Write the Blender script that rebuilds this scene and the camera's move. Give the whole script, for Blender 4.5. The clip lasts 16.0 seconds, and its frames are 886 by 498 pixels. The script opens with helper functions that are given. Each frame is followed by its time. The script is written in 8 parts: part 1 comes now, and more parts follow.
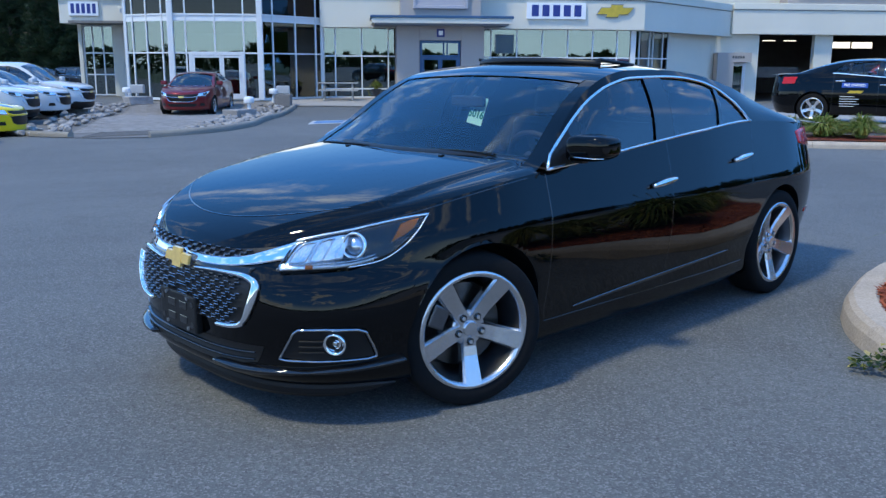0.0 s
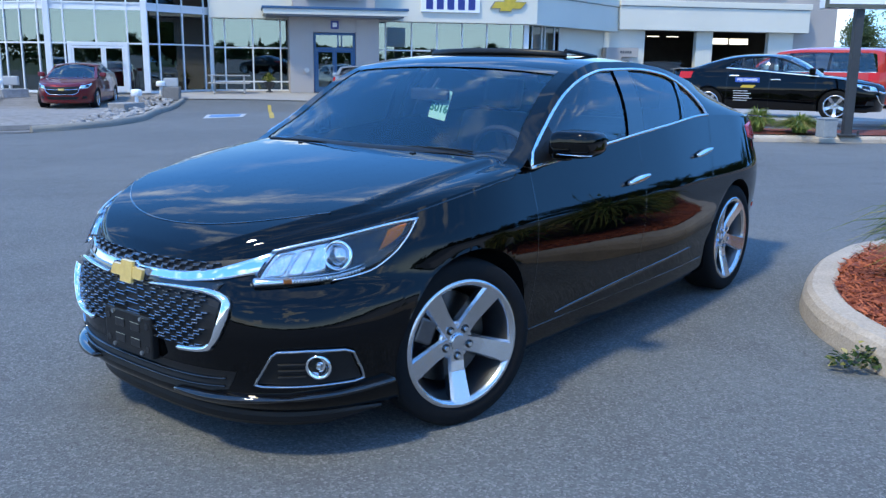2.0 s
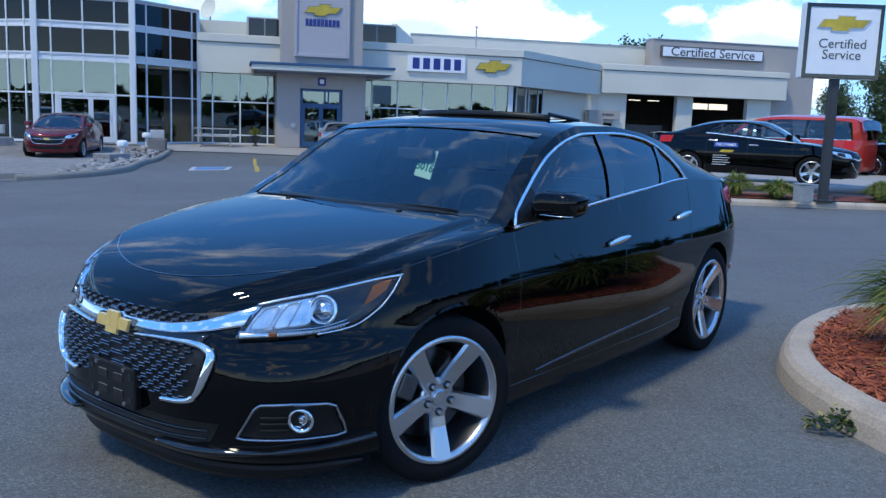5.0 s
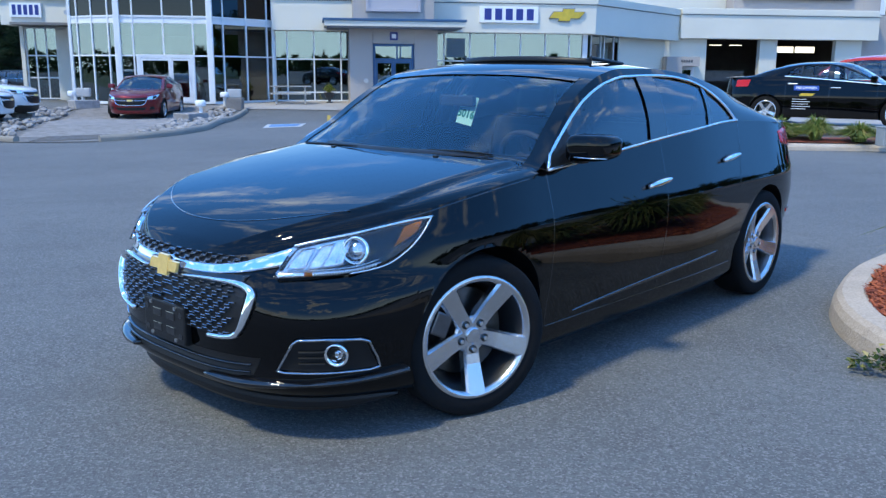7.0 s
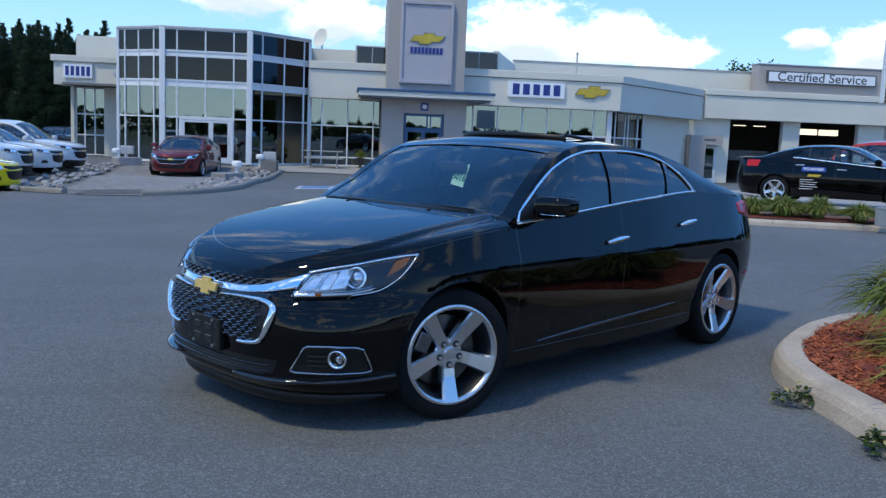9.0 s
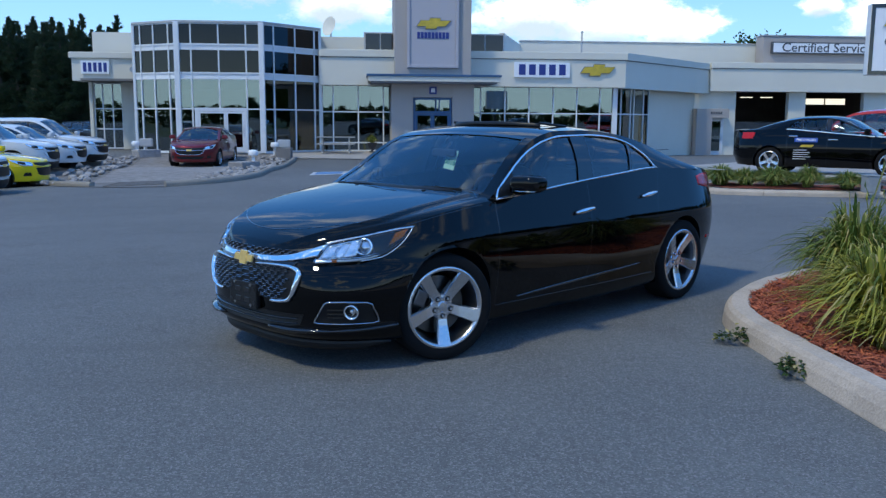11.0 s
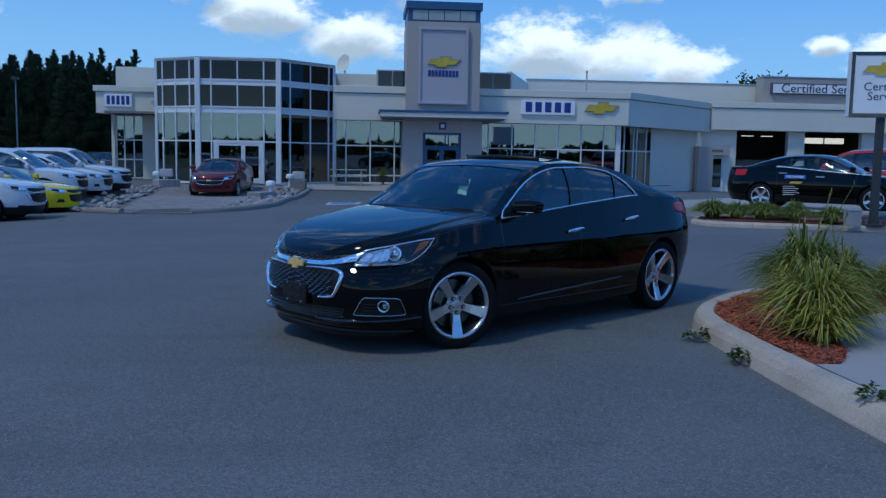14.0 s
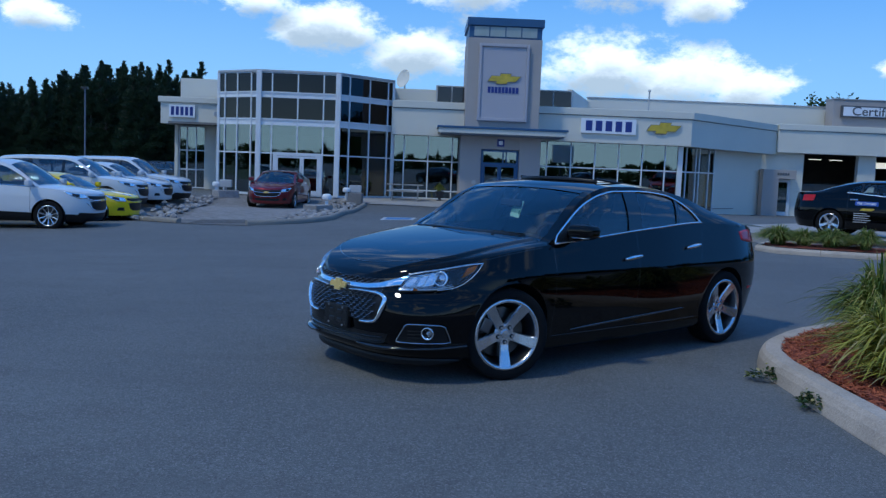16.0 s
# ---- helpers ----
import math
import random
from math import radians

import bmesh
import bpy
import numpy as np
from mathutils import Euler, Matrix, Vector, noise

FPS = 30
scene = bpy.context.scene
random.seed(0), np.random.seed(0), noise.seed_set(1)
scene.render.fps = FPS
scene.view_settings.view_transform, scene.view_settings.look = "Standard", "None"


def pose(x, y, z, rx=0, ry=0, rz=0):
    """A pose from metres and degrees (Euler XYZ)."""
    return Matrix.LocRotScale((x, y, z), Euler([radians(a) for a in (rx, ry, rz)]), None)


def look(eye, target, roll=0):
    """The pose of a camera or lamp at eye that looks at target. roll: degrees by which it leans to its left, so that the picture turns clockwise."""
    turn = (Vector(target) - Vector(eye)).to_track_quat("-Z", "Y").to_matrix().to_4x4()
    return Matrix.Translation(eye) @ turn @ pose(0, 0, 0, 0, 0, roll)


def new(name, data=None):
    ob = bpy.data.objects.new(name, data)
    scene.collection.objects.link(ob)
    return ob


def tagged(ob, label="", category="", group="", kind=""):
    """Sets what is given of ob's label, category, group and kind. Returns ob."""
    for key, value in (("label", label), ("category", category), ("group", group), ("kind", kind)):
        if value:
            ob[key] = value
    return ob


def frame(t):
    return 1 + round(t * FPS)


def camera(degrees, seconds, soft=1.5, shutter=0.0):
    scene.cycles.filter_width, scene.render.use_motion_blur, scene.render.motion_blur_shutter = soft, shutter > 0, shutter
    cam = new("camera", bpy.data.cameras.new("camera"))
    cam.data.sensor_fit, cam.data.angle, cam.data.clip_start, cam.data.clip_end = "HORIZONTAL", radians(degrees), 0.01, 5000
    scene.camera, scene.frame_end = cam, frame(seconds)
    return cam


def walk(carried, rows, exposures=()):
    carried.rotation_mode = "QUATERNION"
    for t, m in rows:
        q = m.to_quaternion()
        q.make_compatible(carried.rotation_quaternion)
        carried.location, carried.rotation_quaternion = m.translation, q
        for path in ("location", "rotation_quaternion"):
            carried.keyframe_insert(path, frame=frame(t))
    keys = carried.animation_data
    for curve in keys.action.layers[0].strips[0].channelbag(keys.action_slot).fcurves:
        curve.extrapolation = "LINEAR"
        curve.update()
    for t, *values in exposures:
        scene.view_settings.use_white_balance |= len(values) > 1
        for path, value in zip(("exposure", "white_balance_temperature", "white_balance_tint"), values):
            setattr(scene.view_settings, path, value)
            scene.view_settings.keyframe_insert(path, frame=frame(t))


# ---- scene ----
cam = camera(53.9, 16.0, soft=1.4)
EXPO = [(0, 0.68, 6990, 6), (0.5, 0.88, 7040, 6), (1.5, 0.96, 7020, 6), (2.0, 0.99, 7040, 6), (3.0, 0.91, 7060, 6), (3.5, 0.91, 7190, 6), (4.0, 0.56, 7490, 7), (4.5, 0.36, 7170, 7), (5.2, 0.46, 6970, 7), (7.5, 1.01, 6990, 6), (8.0, 0.64, 6810, 7), (8.5, 0.64, 7060, 7), (9.2, 0.26, 7490, 7), (11.5, 0.24, 6710, 5), (12.0, 0.06, 6410, 5), (12.5, -0.46, 6110, 5), (13, -0.56, 5910, 5), (14.0, -0.49, 6010, 5), (14.5, -0.28, 6040, 5), (15, -0.3, 6140, 5), (16, -0.3, 6060, 5)]
PATH = [
    (0, (0.836, -1.517, 1.44), (1.012, 0.433, 1.029), 0.3),
    (0.5, (0.835, -1.25, 1.438), (1.102, 0.693, 1.042), 1.5),
    (1, (0.779, -1.127, 1.441), (1.001, 0.819, 1.04), 1.8),
    (1.5, (0.626, -1.123, 1.44), (0.991, 0.794, 1.001), 1.5),
    (2, (0.504, -1.142, 1.422), (0.928, 0.766, 0.999), 0.7),
    (2.5, (0.472, -1.149, 1.44), (0.839, 0.785, 1.091), 0.9),
    (3, (0.46, -1.154, 1.435), (0.771, 0.785, 1.057), 0.5),
    (3.5, (0.482, -1.164, 1.448), (0.802, 0.782, 1.116), 1.2),
    (4, (0.487, -1.182, 1.447), (0.968, 0.744, 1.201), 2.3),
    (4.5, (0.508, -1.185, 1.445), (1.022, 0.729, 1.176), 1.6),
    (5, (0.482, -1.197, 1.435), (0.949, 0.725, 1.14), 2),
    (5.2, (0.468, -1.187, 1.425), (0.883, 0.732, 1.045), 2.1),
    (7.3, (0.654, -1.441, 1.409), (0.92, 0.5, 1.008), 0.6),
    (7.5, (0.645, -1.536, 1.418), (0.87, 0.414, 1.034), 1.5),
    (8, (0.648, -1.786, 1.389), (0.915, 0.171, 1.073), 1.5),
    (8.5, (0.662, -2.007, 1.456), (0.882, -0.041, 1.162), 2.8),
    (9, (0.726, -2.259, 1.418), (0.953, -0.287, 1.169), 2.3),
    (9.2, (0.741, -2.373, 1.428), (0.943, -0.406, 1.127), 1.8),
    (11.3, (0.761, -3.418, 1.513), (0.953, -1.448, 1.227), 0.3),
    (11.5, (0.715, -3.512, 1.528), (0.92, -1.541, 1.262), 0.8),
    (12, (0.636, -3.746, 1.548), (0.9, -1.77, 1.385), -0.9),
    (12.5, (0.644, -3.934, 1.538), (0.978, -1.964, 1.44), 0.3),
    (13, (0.633, -4.137, 1.503), (0.792, -2.153, 1.302), 1.3),
    (13.5, (0.636, -4.276, 1.523), (0.793, -2.286, 1.393), 0.8),
    (14, (0.577, -4.519, 1.481), (0.754, -2.538, 1.266), 1),
    (14.5, (0.562, -4.631, 1.515), (0.752, -2.651, 1.302), 2.2),
    (15, (0.547, -4.621, 1.501), (0.74, -2.637, 1.347), 1.8),
    (15.5, (0.559, -4.45, 1.476), (0.671, -2.463, 1.272), 1.7),
    (16, (0.651, -4.198, 1.516), (0.699, -2.207, 1.333), 2.3),
]
walk(cam, [(t, look(eye, target, roll)) for t, eye, target, roll in PATH], exposures=EXPO)


# ---- daylight ----
SUN_AZ, SUN_EL = radians(-142), radians(56)      # towards the sun, from +x towards +y
def make_world():
    w = bpy.data.worlds.new("sky_world")
    scene.world = w
    w.use_nodes = True
    n, l = w.node_tree.nodes, w.node_tree.links
    n.clear()
    out = n.new("ShaderNodeOutputWorld")
    bg = n.new("ShaderNodeBackground")
    bg.inputs["Strength"].default_value = 1.0
    sky = n.new("ShaderNodeTexSky")
    sky.sky_type = "NISHITA"
    sky.sun_disc = False
    sky.sun_elevation = SUN_EL
    sky.sun_rotation = radians(90) - SUN_AZ
    sky.ozone_density = 3.0
    sky.dust_density = 0.0
    sky_gain = n.new("ShaderNodeMix")
    sky_gain.data_type, sky_gain.blend_type = "RGBA", "MULTIPLY"
    sky_gain.inputs[0].default_value = 1.0
    l.new(sky.outputs[0], sky_gain.inputs[6])
    sky_gain.inputs[7].default_value = (0.062, 0.094, 0.140, 1)
    geo = n.new("ShaderNodeTexCoord")
    sep = n.new("ShaderNodeSeparateXYZ")
    l.new(geo.outputs["Generated"], sep.inputs[0])

    def math_node(op, a, b=None, clamp=False):
        m = n.new("ShaderNodeMath")
        m.operation, m.use_clamp = op, clamp
        for i, v in enumerate((a, b)):
            if v is None:
                continue
            if isinstance(v, (int, float)):
                m.inputs[i].default_value = v
            else:
                l.new(v, m.inputs[i])
        return m.outputs[0]

    # bluer towards the horizon
    low = n.new("ShaderNodeMapRange")
    l.new(sep.outputs[2], low.inputs[0])
    low.inputs[1].default_value, low.inputs[2].default_value = 0.0, 0.45
    tone = n.new("ShaderNodeMix")
    tone.data_type = "RGBA"
    l.new(low.outputs[0], tone.inputs[0])
    tone.inputs[6].default_value, tone.inputs[7].default_value = (0.062, 0.110, 0.175, 1), (0.080, 0.140, 0.225, 1)
    l.new(tone.outputs[2], sky_gain.inputs[7])

    # clear pale azure in the lowest air
    azure = n.new("ShaderNodeMix")
    azure.data_type = "RGBA"
    # paler and hazier on the sun's side
    haze = n.new("ShaderNodeMix")
    haze.data_type = "RGBA"
    haze.inputs[7].default_value = (1.0, 1.34, 1.58, 1)
    pale = n.new("ShaderNodeMix")
    pale.data_type = "RGBA"
    pale.inputs[6].default_value, pale.inputs[7].default_value = (0.40, 0.77, 1.22, 1), (0.07, 0.37, 1.16, 1)
    l.new(pale.outputs[2], haze.inputs[6])
    l.new(haze.outputs[2], azure.inputs[6])
    dome = n.new("ShaderNodeMix")
    dome.data_type = "RGBA"
    dome.inputs[0].default_value = 0.75
    l.new(sky_gain.outputs[2], dome.inputs[6])
    dome.inputs[7].default_value = (0.08, 0.34, 1.0, 1)
    l.new(dome.outputs[2], azure.inputs[7])

    # broken puffs of noise, stretched level
    flat = n.new("ShaderNodeCombineXYZ")
    l.new(sep.outputs[0], flat.inputs[0])
    l.new(sep.outputs[1], flat.inputs[1])
    l.new(math_node("MULTIPLY", sep.outputs[2], 1.7), flat.inputs[2])
    shift = n.new("ShaderNodeVectorMath")
    shift.operation = "ADD"
    shift.inputs[1].default_value = CLOUD_SHIFT
    l.new(flat.outputs[0], shift.inputs[0])

    def noise(scale, detail, rough):
        t = n.new("ShaderNodeTexNoise")
        t.inputs["Scale"].default_value, t.inputs["Detail"].default_value, t.inputs["Roughness"].default_value = scale, detail, rough
        l.new(shift.outputs[0], t.inputs["Vector"])
        return t.outputs[0]

    def ramp(v, lo, hi, smooth=True):
        r = n.new("ShaderNodeMapRange")
        r.interpolation_type = "SMOOTHSTEP" if smooth else "LINEAR"
        l.new(v, r.inputs[0])
        r.inputs[1].default_value, r.inputs[2].default_value = lo, hi
        return r.outputs[0]
    l.new(ramp(sep.outputs[2], -0.05, 0.60), azure.inputs[0])
    north = ramp(sep.outputs[1], 0.55, 0.85)
    l.new(math_node("MAXIMUM", ramp(sep.outputs[2], 0.05, 0.36), math_node("SUBTRACT", 0.9, math_node("MULTIPLY", north, 0.9))), pale.inputs[0])
    big, puff = noise(3.6, 3.0, 0.5), noise(15.0, 9.0, 0.66)
    az = math_node("ARCTAN2", sep.outputs[0], sep.outputs[1])
    el = math_node("ARCSINE", sep.outputs[2])
    body = under = None
    for a, e, w, h in CLOUDS:
        da = math_node("DIVIDE", math_node("SUBTRACT", az, radians(a)), radians(w))
        de = math_node("DIVIDE", math_node("SUBTRACT", el, radians(e)), radians(h))
        da2 = math_node("MULTIPLY", da, da)
        for up in (0.0, 0.75):
            dv = math_node("ADD", de, up)
            m = math_node("SUBTRACT", 1.0, math_node("SQRT", math_node("ADD", da2, math_node("MULTIPLY", dv, dv))))
            if up:
                under = m if under is None else math_node("MAXIMUM", under, m)
            else:
                body = m if body is None else math_node("MAXIMUM", body, m)
    # elsewhere: scattered clouds, thinning out overhead
    sunward = ramp(math_node("MULTIPLY", sep.outputs[1], -1.0), 0.2, 0.8)
    west = ramp(math_node("MULTIPLY", sep.outputs[0], -1.0), 0.55, 0.9)
    l.new(math_node("MULTIPLY", math_node("MAXIMUM", sunward, west), math_node("SUBTRACT", 0.9, math_node("MULTIPLY", ramp(sep.outputs[2], 0.03, 0.16), 0.86))), haze.inputs[0])
    stray = math_node("ADD", math_node("MULTIPLY", math_node("SUBTRACT", big, 0.64), 7.0), math_node("MULTIPLY", sunward, 0.40))
    low_bank = math_node("MULTIPLY", math_node("SUBTRACT", 1.0, ramp(sep.outputs[2], 0.16, 0.42)), ramp(math_node("MULTIPLY", sep.outputs[1], -1.0), 0.1, 0.6))
    stray = math_node("ADD", stray, math_node("MULTIPLY", low_bank, 0.30))
    stray = math_node("SUBTRACT", stray, math_node("MULTIPLY", ramp(sep.outputs[2], 0.25, 0.8), 0.8))
    # few clouds low in the east
    stray = math_node("SUBTRACT", stray, math_node("MULTIPLY", ramp(sep.outputs[0], 0.45, 0.75), math_node("SUBTRACT", 1.0, ramp(sep.outputs[2], 0.20, 0.36))))
    away = ramp(math_node("ABSOLUTE", math_node("SUBTRACT", az, radians(6))), radians(36), radians(50))
    stray = math_node("SUBTRACT", stray, math_node("MULTIPLY", math_node("SUBTRACT", 1.0, away), ramp(math_node("SUBTRACT", 0.9, sep.outputs[2]), 0.55, 0.65)))
    field = math_node("MAXIMUM", math_node("MAXIMUM", body, -0.6), stray)
    field = math_node("ADD", field, math_node("MULTIPLY", math_node("SUBTRACT", puff, 0.5), 2.5))
    cover = ramp(field, 0.06, 0.62)
    # thin streaks high up
    stretch = n.new("ShaderNodeVectorMath")
    stretch.operation = "MULTIPLY"
    stretch.inputs[1].default_value = (1.3, 4.2, 3.0)
    l.new(shift.outputs[0], stretch.inputs[0])
    streak = n.new("ShaderNodeTexNoise")
    streak.inputs["Scale"].default_value, streak.inputs["Detail"].default_value, streak.inputs["Roughness"].default_value = 2.0, 7.0, 0.6
    streak.inputs["Distortion"].default_value = 0.5
    l.new(stretch.outputs[0], streak.inputs["Vector"])
    thin = math_node("MULTIPLY", math_node("MULTIPLY", ramp(streak.outputs[0], 0.52, 0.74), 0.75), ramp(sep.outputs[2], 0.26, 0.42))
    cover = math_node("MAXIMUM", cover, thin)
    shade = math_node("ADD", math_node("MAXIMUM", under, math_node("MULTIPLY", stray, 0.5)), math_node("MULTIPLY", math_node("SUBTRACT", puff, 0.5), 1.3))
    belly = n.new("ShaderNodeMix")
    belly.data_type = "RGBA"
    l.new(math_node("MULTIPLY", ramp(shade, 0.05, 0.75), 0.85), belly.inputs[0])
    belly.inputs[6].default_value = (1.42, 1.54, 1.68, 1)
    belly.inputs[7].default_value = (0.47, 0.60, 0.76, 1)
    mix = n.new("ShaderNodeMix")
    mix.data_type = "RGBA"
    l.new(math_node("MULTIPLY", cover, 0.95), mix.inputs[0])
    l.new(azure.outputs[2], mix.inputs[6])
    l.new(belly.outputs[2], mix.inputs[7])
    l.new(mix.outputs[2], bg.inputs[0])
    l.new(bg.outputs[0], out.inputs[0])


# the cumulus over the building: bearing from north, height, half width, half height in degrees
CLOUDS = ((-10.8, 10.0, 3.0, 1.4), (-6.2, 8.7, 5.0, 1.7), (-1.0, 7.4, 4.4, 1.8), (3.0, 11.8, 4.0, 2.6), (11.8, 12.2, 5.0, 2.1), (17.3, 10.7, 3.0, 1.8), (11.4, 7.0, 5.2, 2.4),
          (15.8, 6.3, 5.0, 2.6), (19.8, 5.7, 3.8, 2.0), (-16.1, 10.8, 3.2, 1.7), (32.5, 11.9, 3.8, 1.1), (28.4, 6.7, 1.6, 0.7), (33.2, 6.3, 4.4, 2.1), (34.5, 3.2, 3.4, 3.0), (-23.8, 8.0, 2.6, 1.1))
CLOUD_SHIFT = (3.1, 1.7, 0.0)
make_world()
sun = new("sun", bpy.data.lights.new("sun", "SUN"))
sun.data.energy, sun.data.angle, sun.data.color = 1.70, radians(5.5), (1.0, 0.96, 0.78)
sun.matrix_world = look((0, 0, 30), (-math.cos(SUN_AZ) * math.cos(SUN_EL), -math.sin(SUN_AZ) * math.cos(SUN_EL), 30 - math.sin(SUN_EL)))
tagged(sun, "hazy sun behind thin cloud", "sun", kind="structure")

# ---- small tools ----
def thing(name, m, label, category, group="", kind=""):
    ob = new(name)
    ob.empty_display_size = 0.2
    ob.matrix_basis = m
    return tagged(ob, label, category, group, kind)


def part(name, bm, material, parent, label="", smooth=False, kind=""):
    me = bpy.data.meshes.new(name)
    bmesh.ops.recalc_face_normals(bm, faces=bm.faces)
    bm.to_mesh(me)
    bm.free()
    me.materials.append(material)
    if smooth:
        me.shade_smooth()
    ob = new(name, me)
    if parent:
        ob.parent = parent
    return tagged(ob, label, kind=kind)


def shared(name, me, parent, m, label=""):
    ob = new(name, me)
    ob.parent = parent
    ob.matrix_basis = m
    return tagged(ob, label)


def mesh_of(name, bm, material, smooth=False):
    me = bpy.data.meshes.new(name)
    bmesh.ops.recalc_face_normals(bm, faces=bm.faces)
    bm.to_mesh(me)
    bm.free()
    me.materials.append(material)
    if smooth:
        me.shade_smooth()
    return me


def box(bm, x0, x1, y0, y1, z0, z1, bevel=0.0, m=None):
    r = bmesh.ops.create_cube(bm, size=1.0)
    vs = r["verts"]
    bmesh.ops.transform(bm, matrix=Matrix.Translation(((x0 + x1) / 2, (y0 + y1) / 2, (z0 + z1) / 2)) @ Matrix.Diagonal((x1 - x0, y1 - y0, z1 - z0, 1)), verts=vs)
    if bevel:
        es = list({e for v in vs for e in v.link_edges})
        vs = list({v for f in bmesh.ops.bevel(bm, geom=es, offset=bevel, segments=2, affect="EDGES", profile=0.6)["faces"] for v in f.verts} | {v for v in vs if v.is_valid})
    if m is not None:
        bmesh.ops.transform(bm, matrix=m, verts=vs)
    return vs


def rod(bm, a, b, r0, r1=None, seg=12, caps=True):
    a, b = Vector(a), Vector(b)
    r1 = r0 if r1 is None else r1
    q = (b - a).to_track_quat("Z", "Y").to_matrix()
    rings = []
    for p, r in ((a, r0), (b, r1)):
        rings.append([bm.verts.new(p + q @ Vector((r * math.cos(2 * math.pi * i / seg), r * math.sin(2 * math.pi * i / seg), 0))) for i in range(seg)])
    for i in range(seg):
        bm.faces.new((rings[0][i], rings[0][(i + 1) % seg], rings[1][(i + 1) % seg], rings[1][i]))
    if caps:
        bm.faces.new(rings[0][::-1])
        bm.faces.new(rings[1])
    return rings


def lathe(bm, profile, seg=48, axis="Y", start=None):
    """Turns a profile of (radius, along) round an axis through the origin."""
    rings = []
    for r, h in profile:
        ring = []
        for i in range(seg):
            a = 2 * math.pi * i / seg
            c, s = r * math.cos(a), r * math.sin(a)
            ring.append(bm.verts.new({"Y": (c, h, s), "Z": (c, s, h), "X": (h, c, s)}[axis]))
        rings.append(ring)
    for a, b in zip(rings, rings[1:]):
        for i in range(seg):
            bm.faces.new((a[i], a[(i + 1) % seg], b[(i + 1) % seg], b[i]))
    return rings


def prism(bm, pts, y0, y1, plane="xz"):
    """A flat outline pushed through from y0 to y1."""
    def at(p, d):
        return {"xz": (p[0], d, p[1]), "xy": (p[0], p[1], d), "yz": (d, p[0], p[1])}[plane]
    a = [bm.verts.new(at(p, y0)) for p in pts]
    b = [bm.verts.new(at(p, y1)) for p in pts]
    n = len(pts)
    bm.faces.new(a)
    bm.faces.new(b[::-1])
    for i in range(n):
        bm.faces.new((a[i], a[(i + 1) % n], b[(i + 1) % n], b[i]))


def text_part(name, words, size, material, parent, m, label="", depth=0.01, bold=0.0, wide=1.0):
    cu = bpy.data.curves.new(name, "FONT")
    cu.body, cu.size, cu.extrude, cu.offset = words, size, depth, bold
    cu.align_x, cu.align_y = "CENTER", "CENTER"
    cu.resolution_u = 3
    tmp = bpy.data.objects.new(name, cu)
    scene.collection.objects.link(tmp)
    dg = bpy.context.evaluated_depsgraph_get()
    me = bpy.data.meshes.new_from_object(tmp.evaluated_get(dg))
    bpy.data.objects.remove(tmp)
    me.transform(Matrix.Diagonal((wide, 1, 1, 1)))
    me.materials.clear()
    me.materials.append(material)
    ob = new(name, me)
    ob.parent = parent
    ob.matrix_basis = m
    return tagged(ob, label)


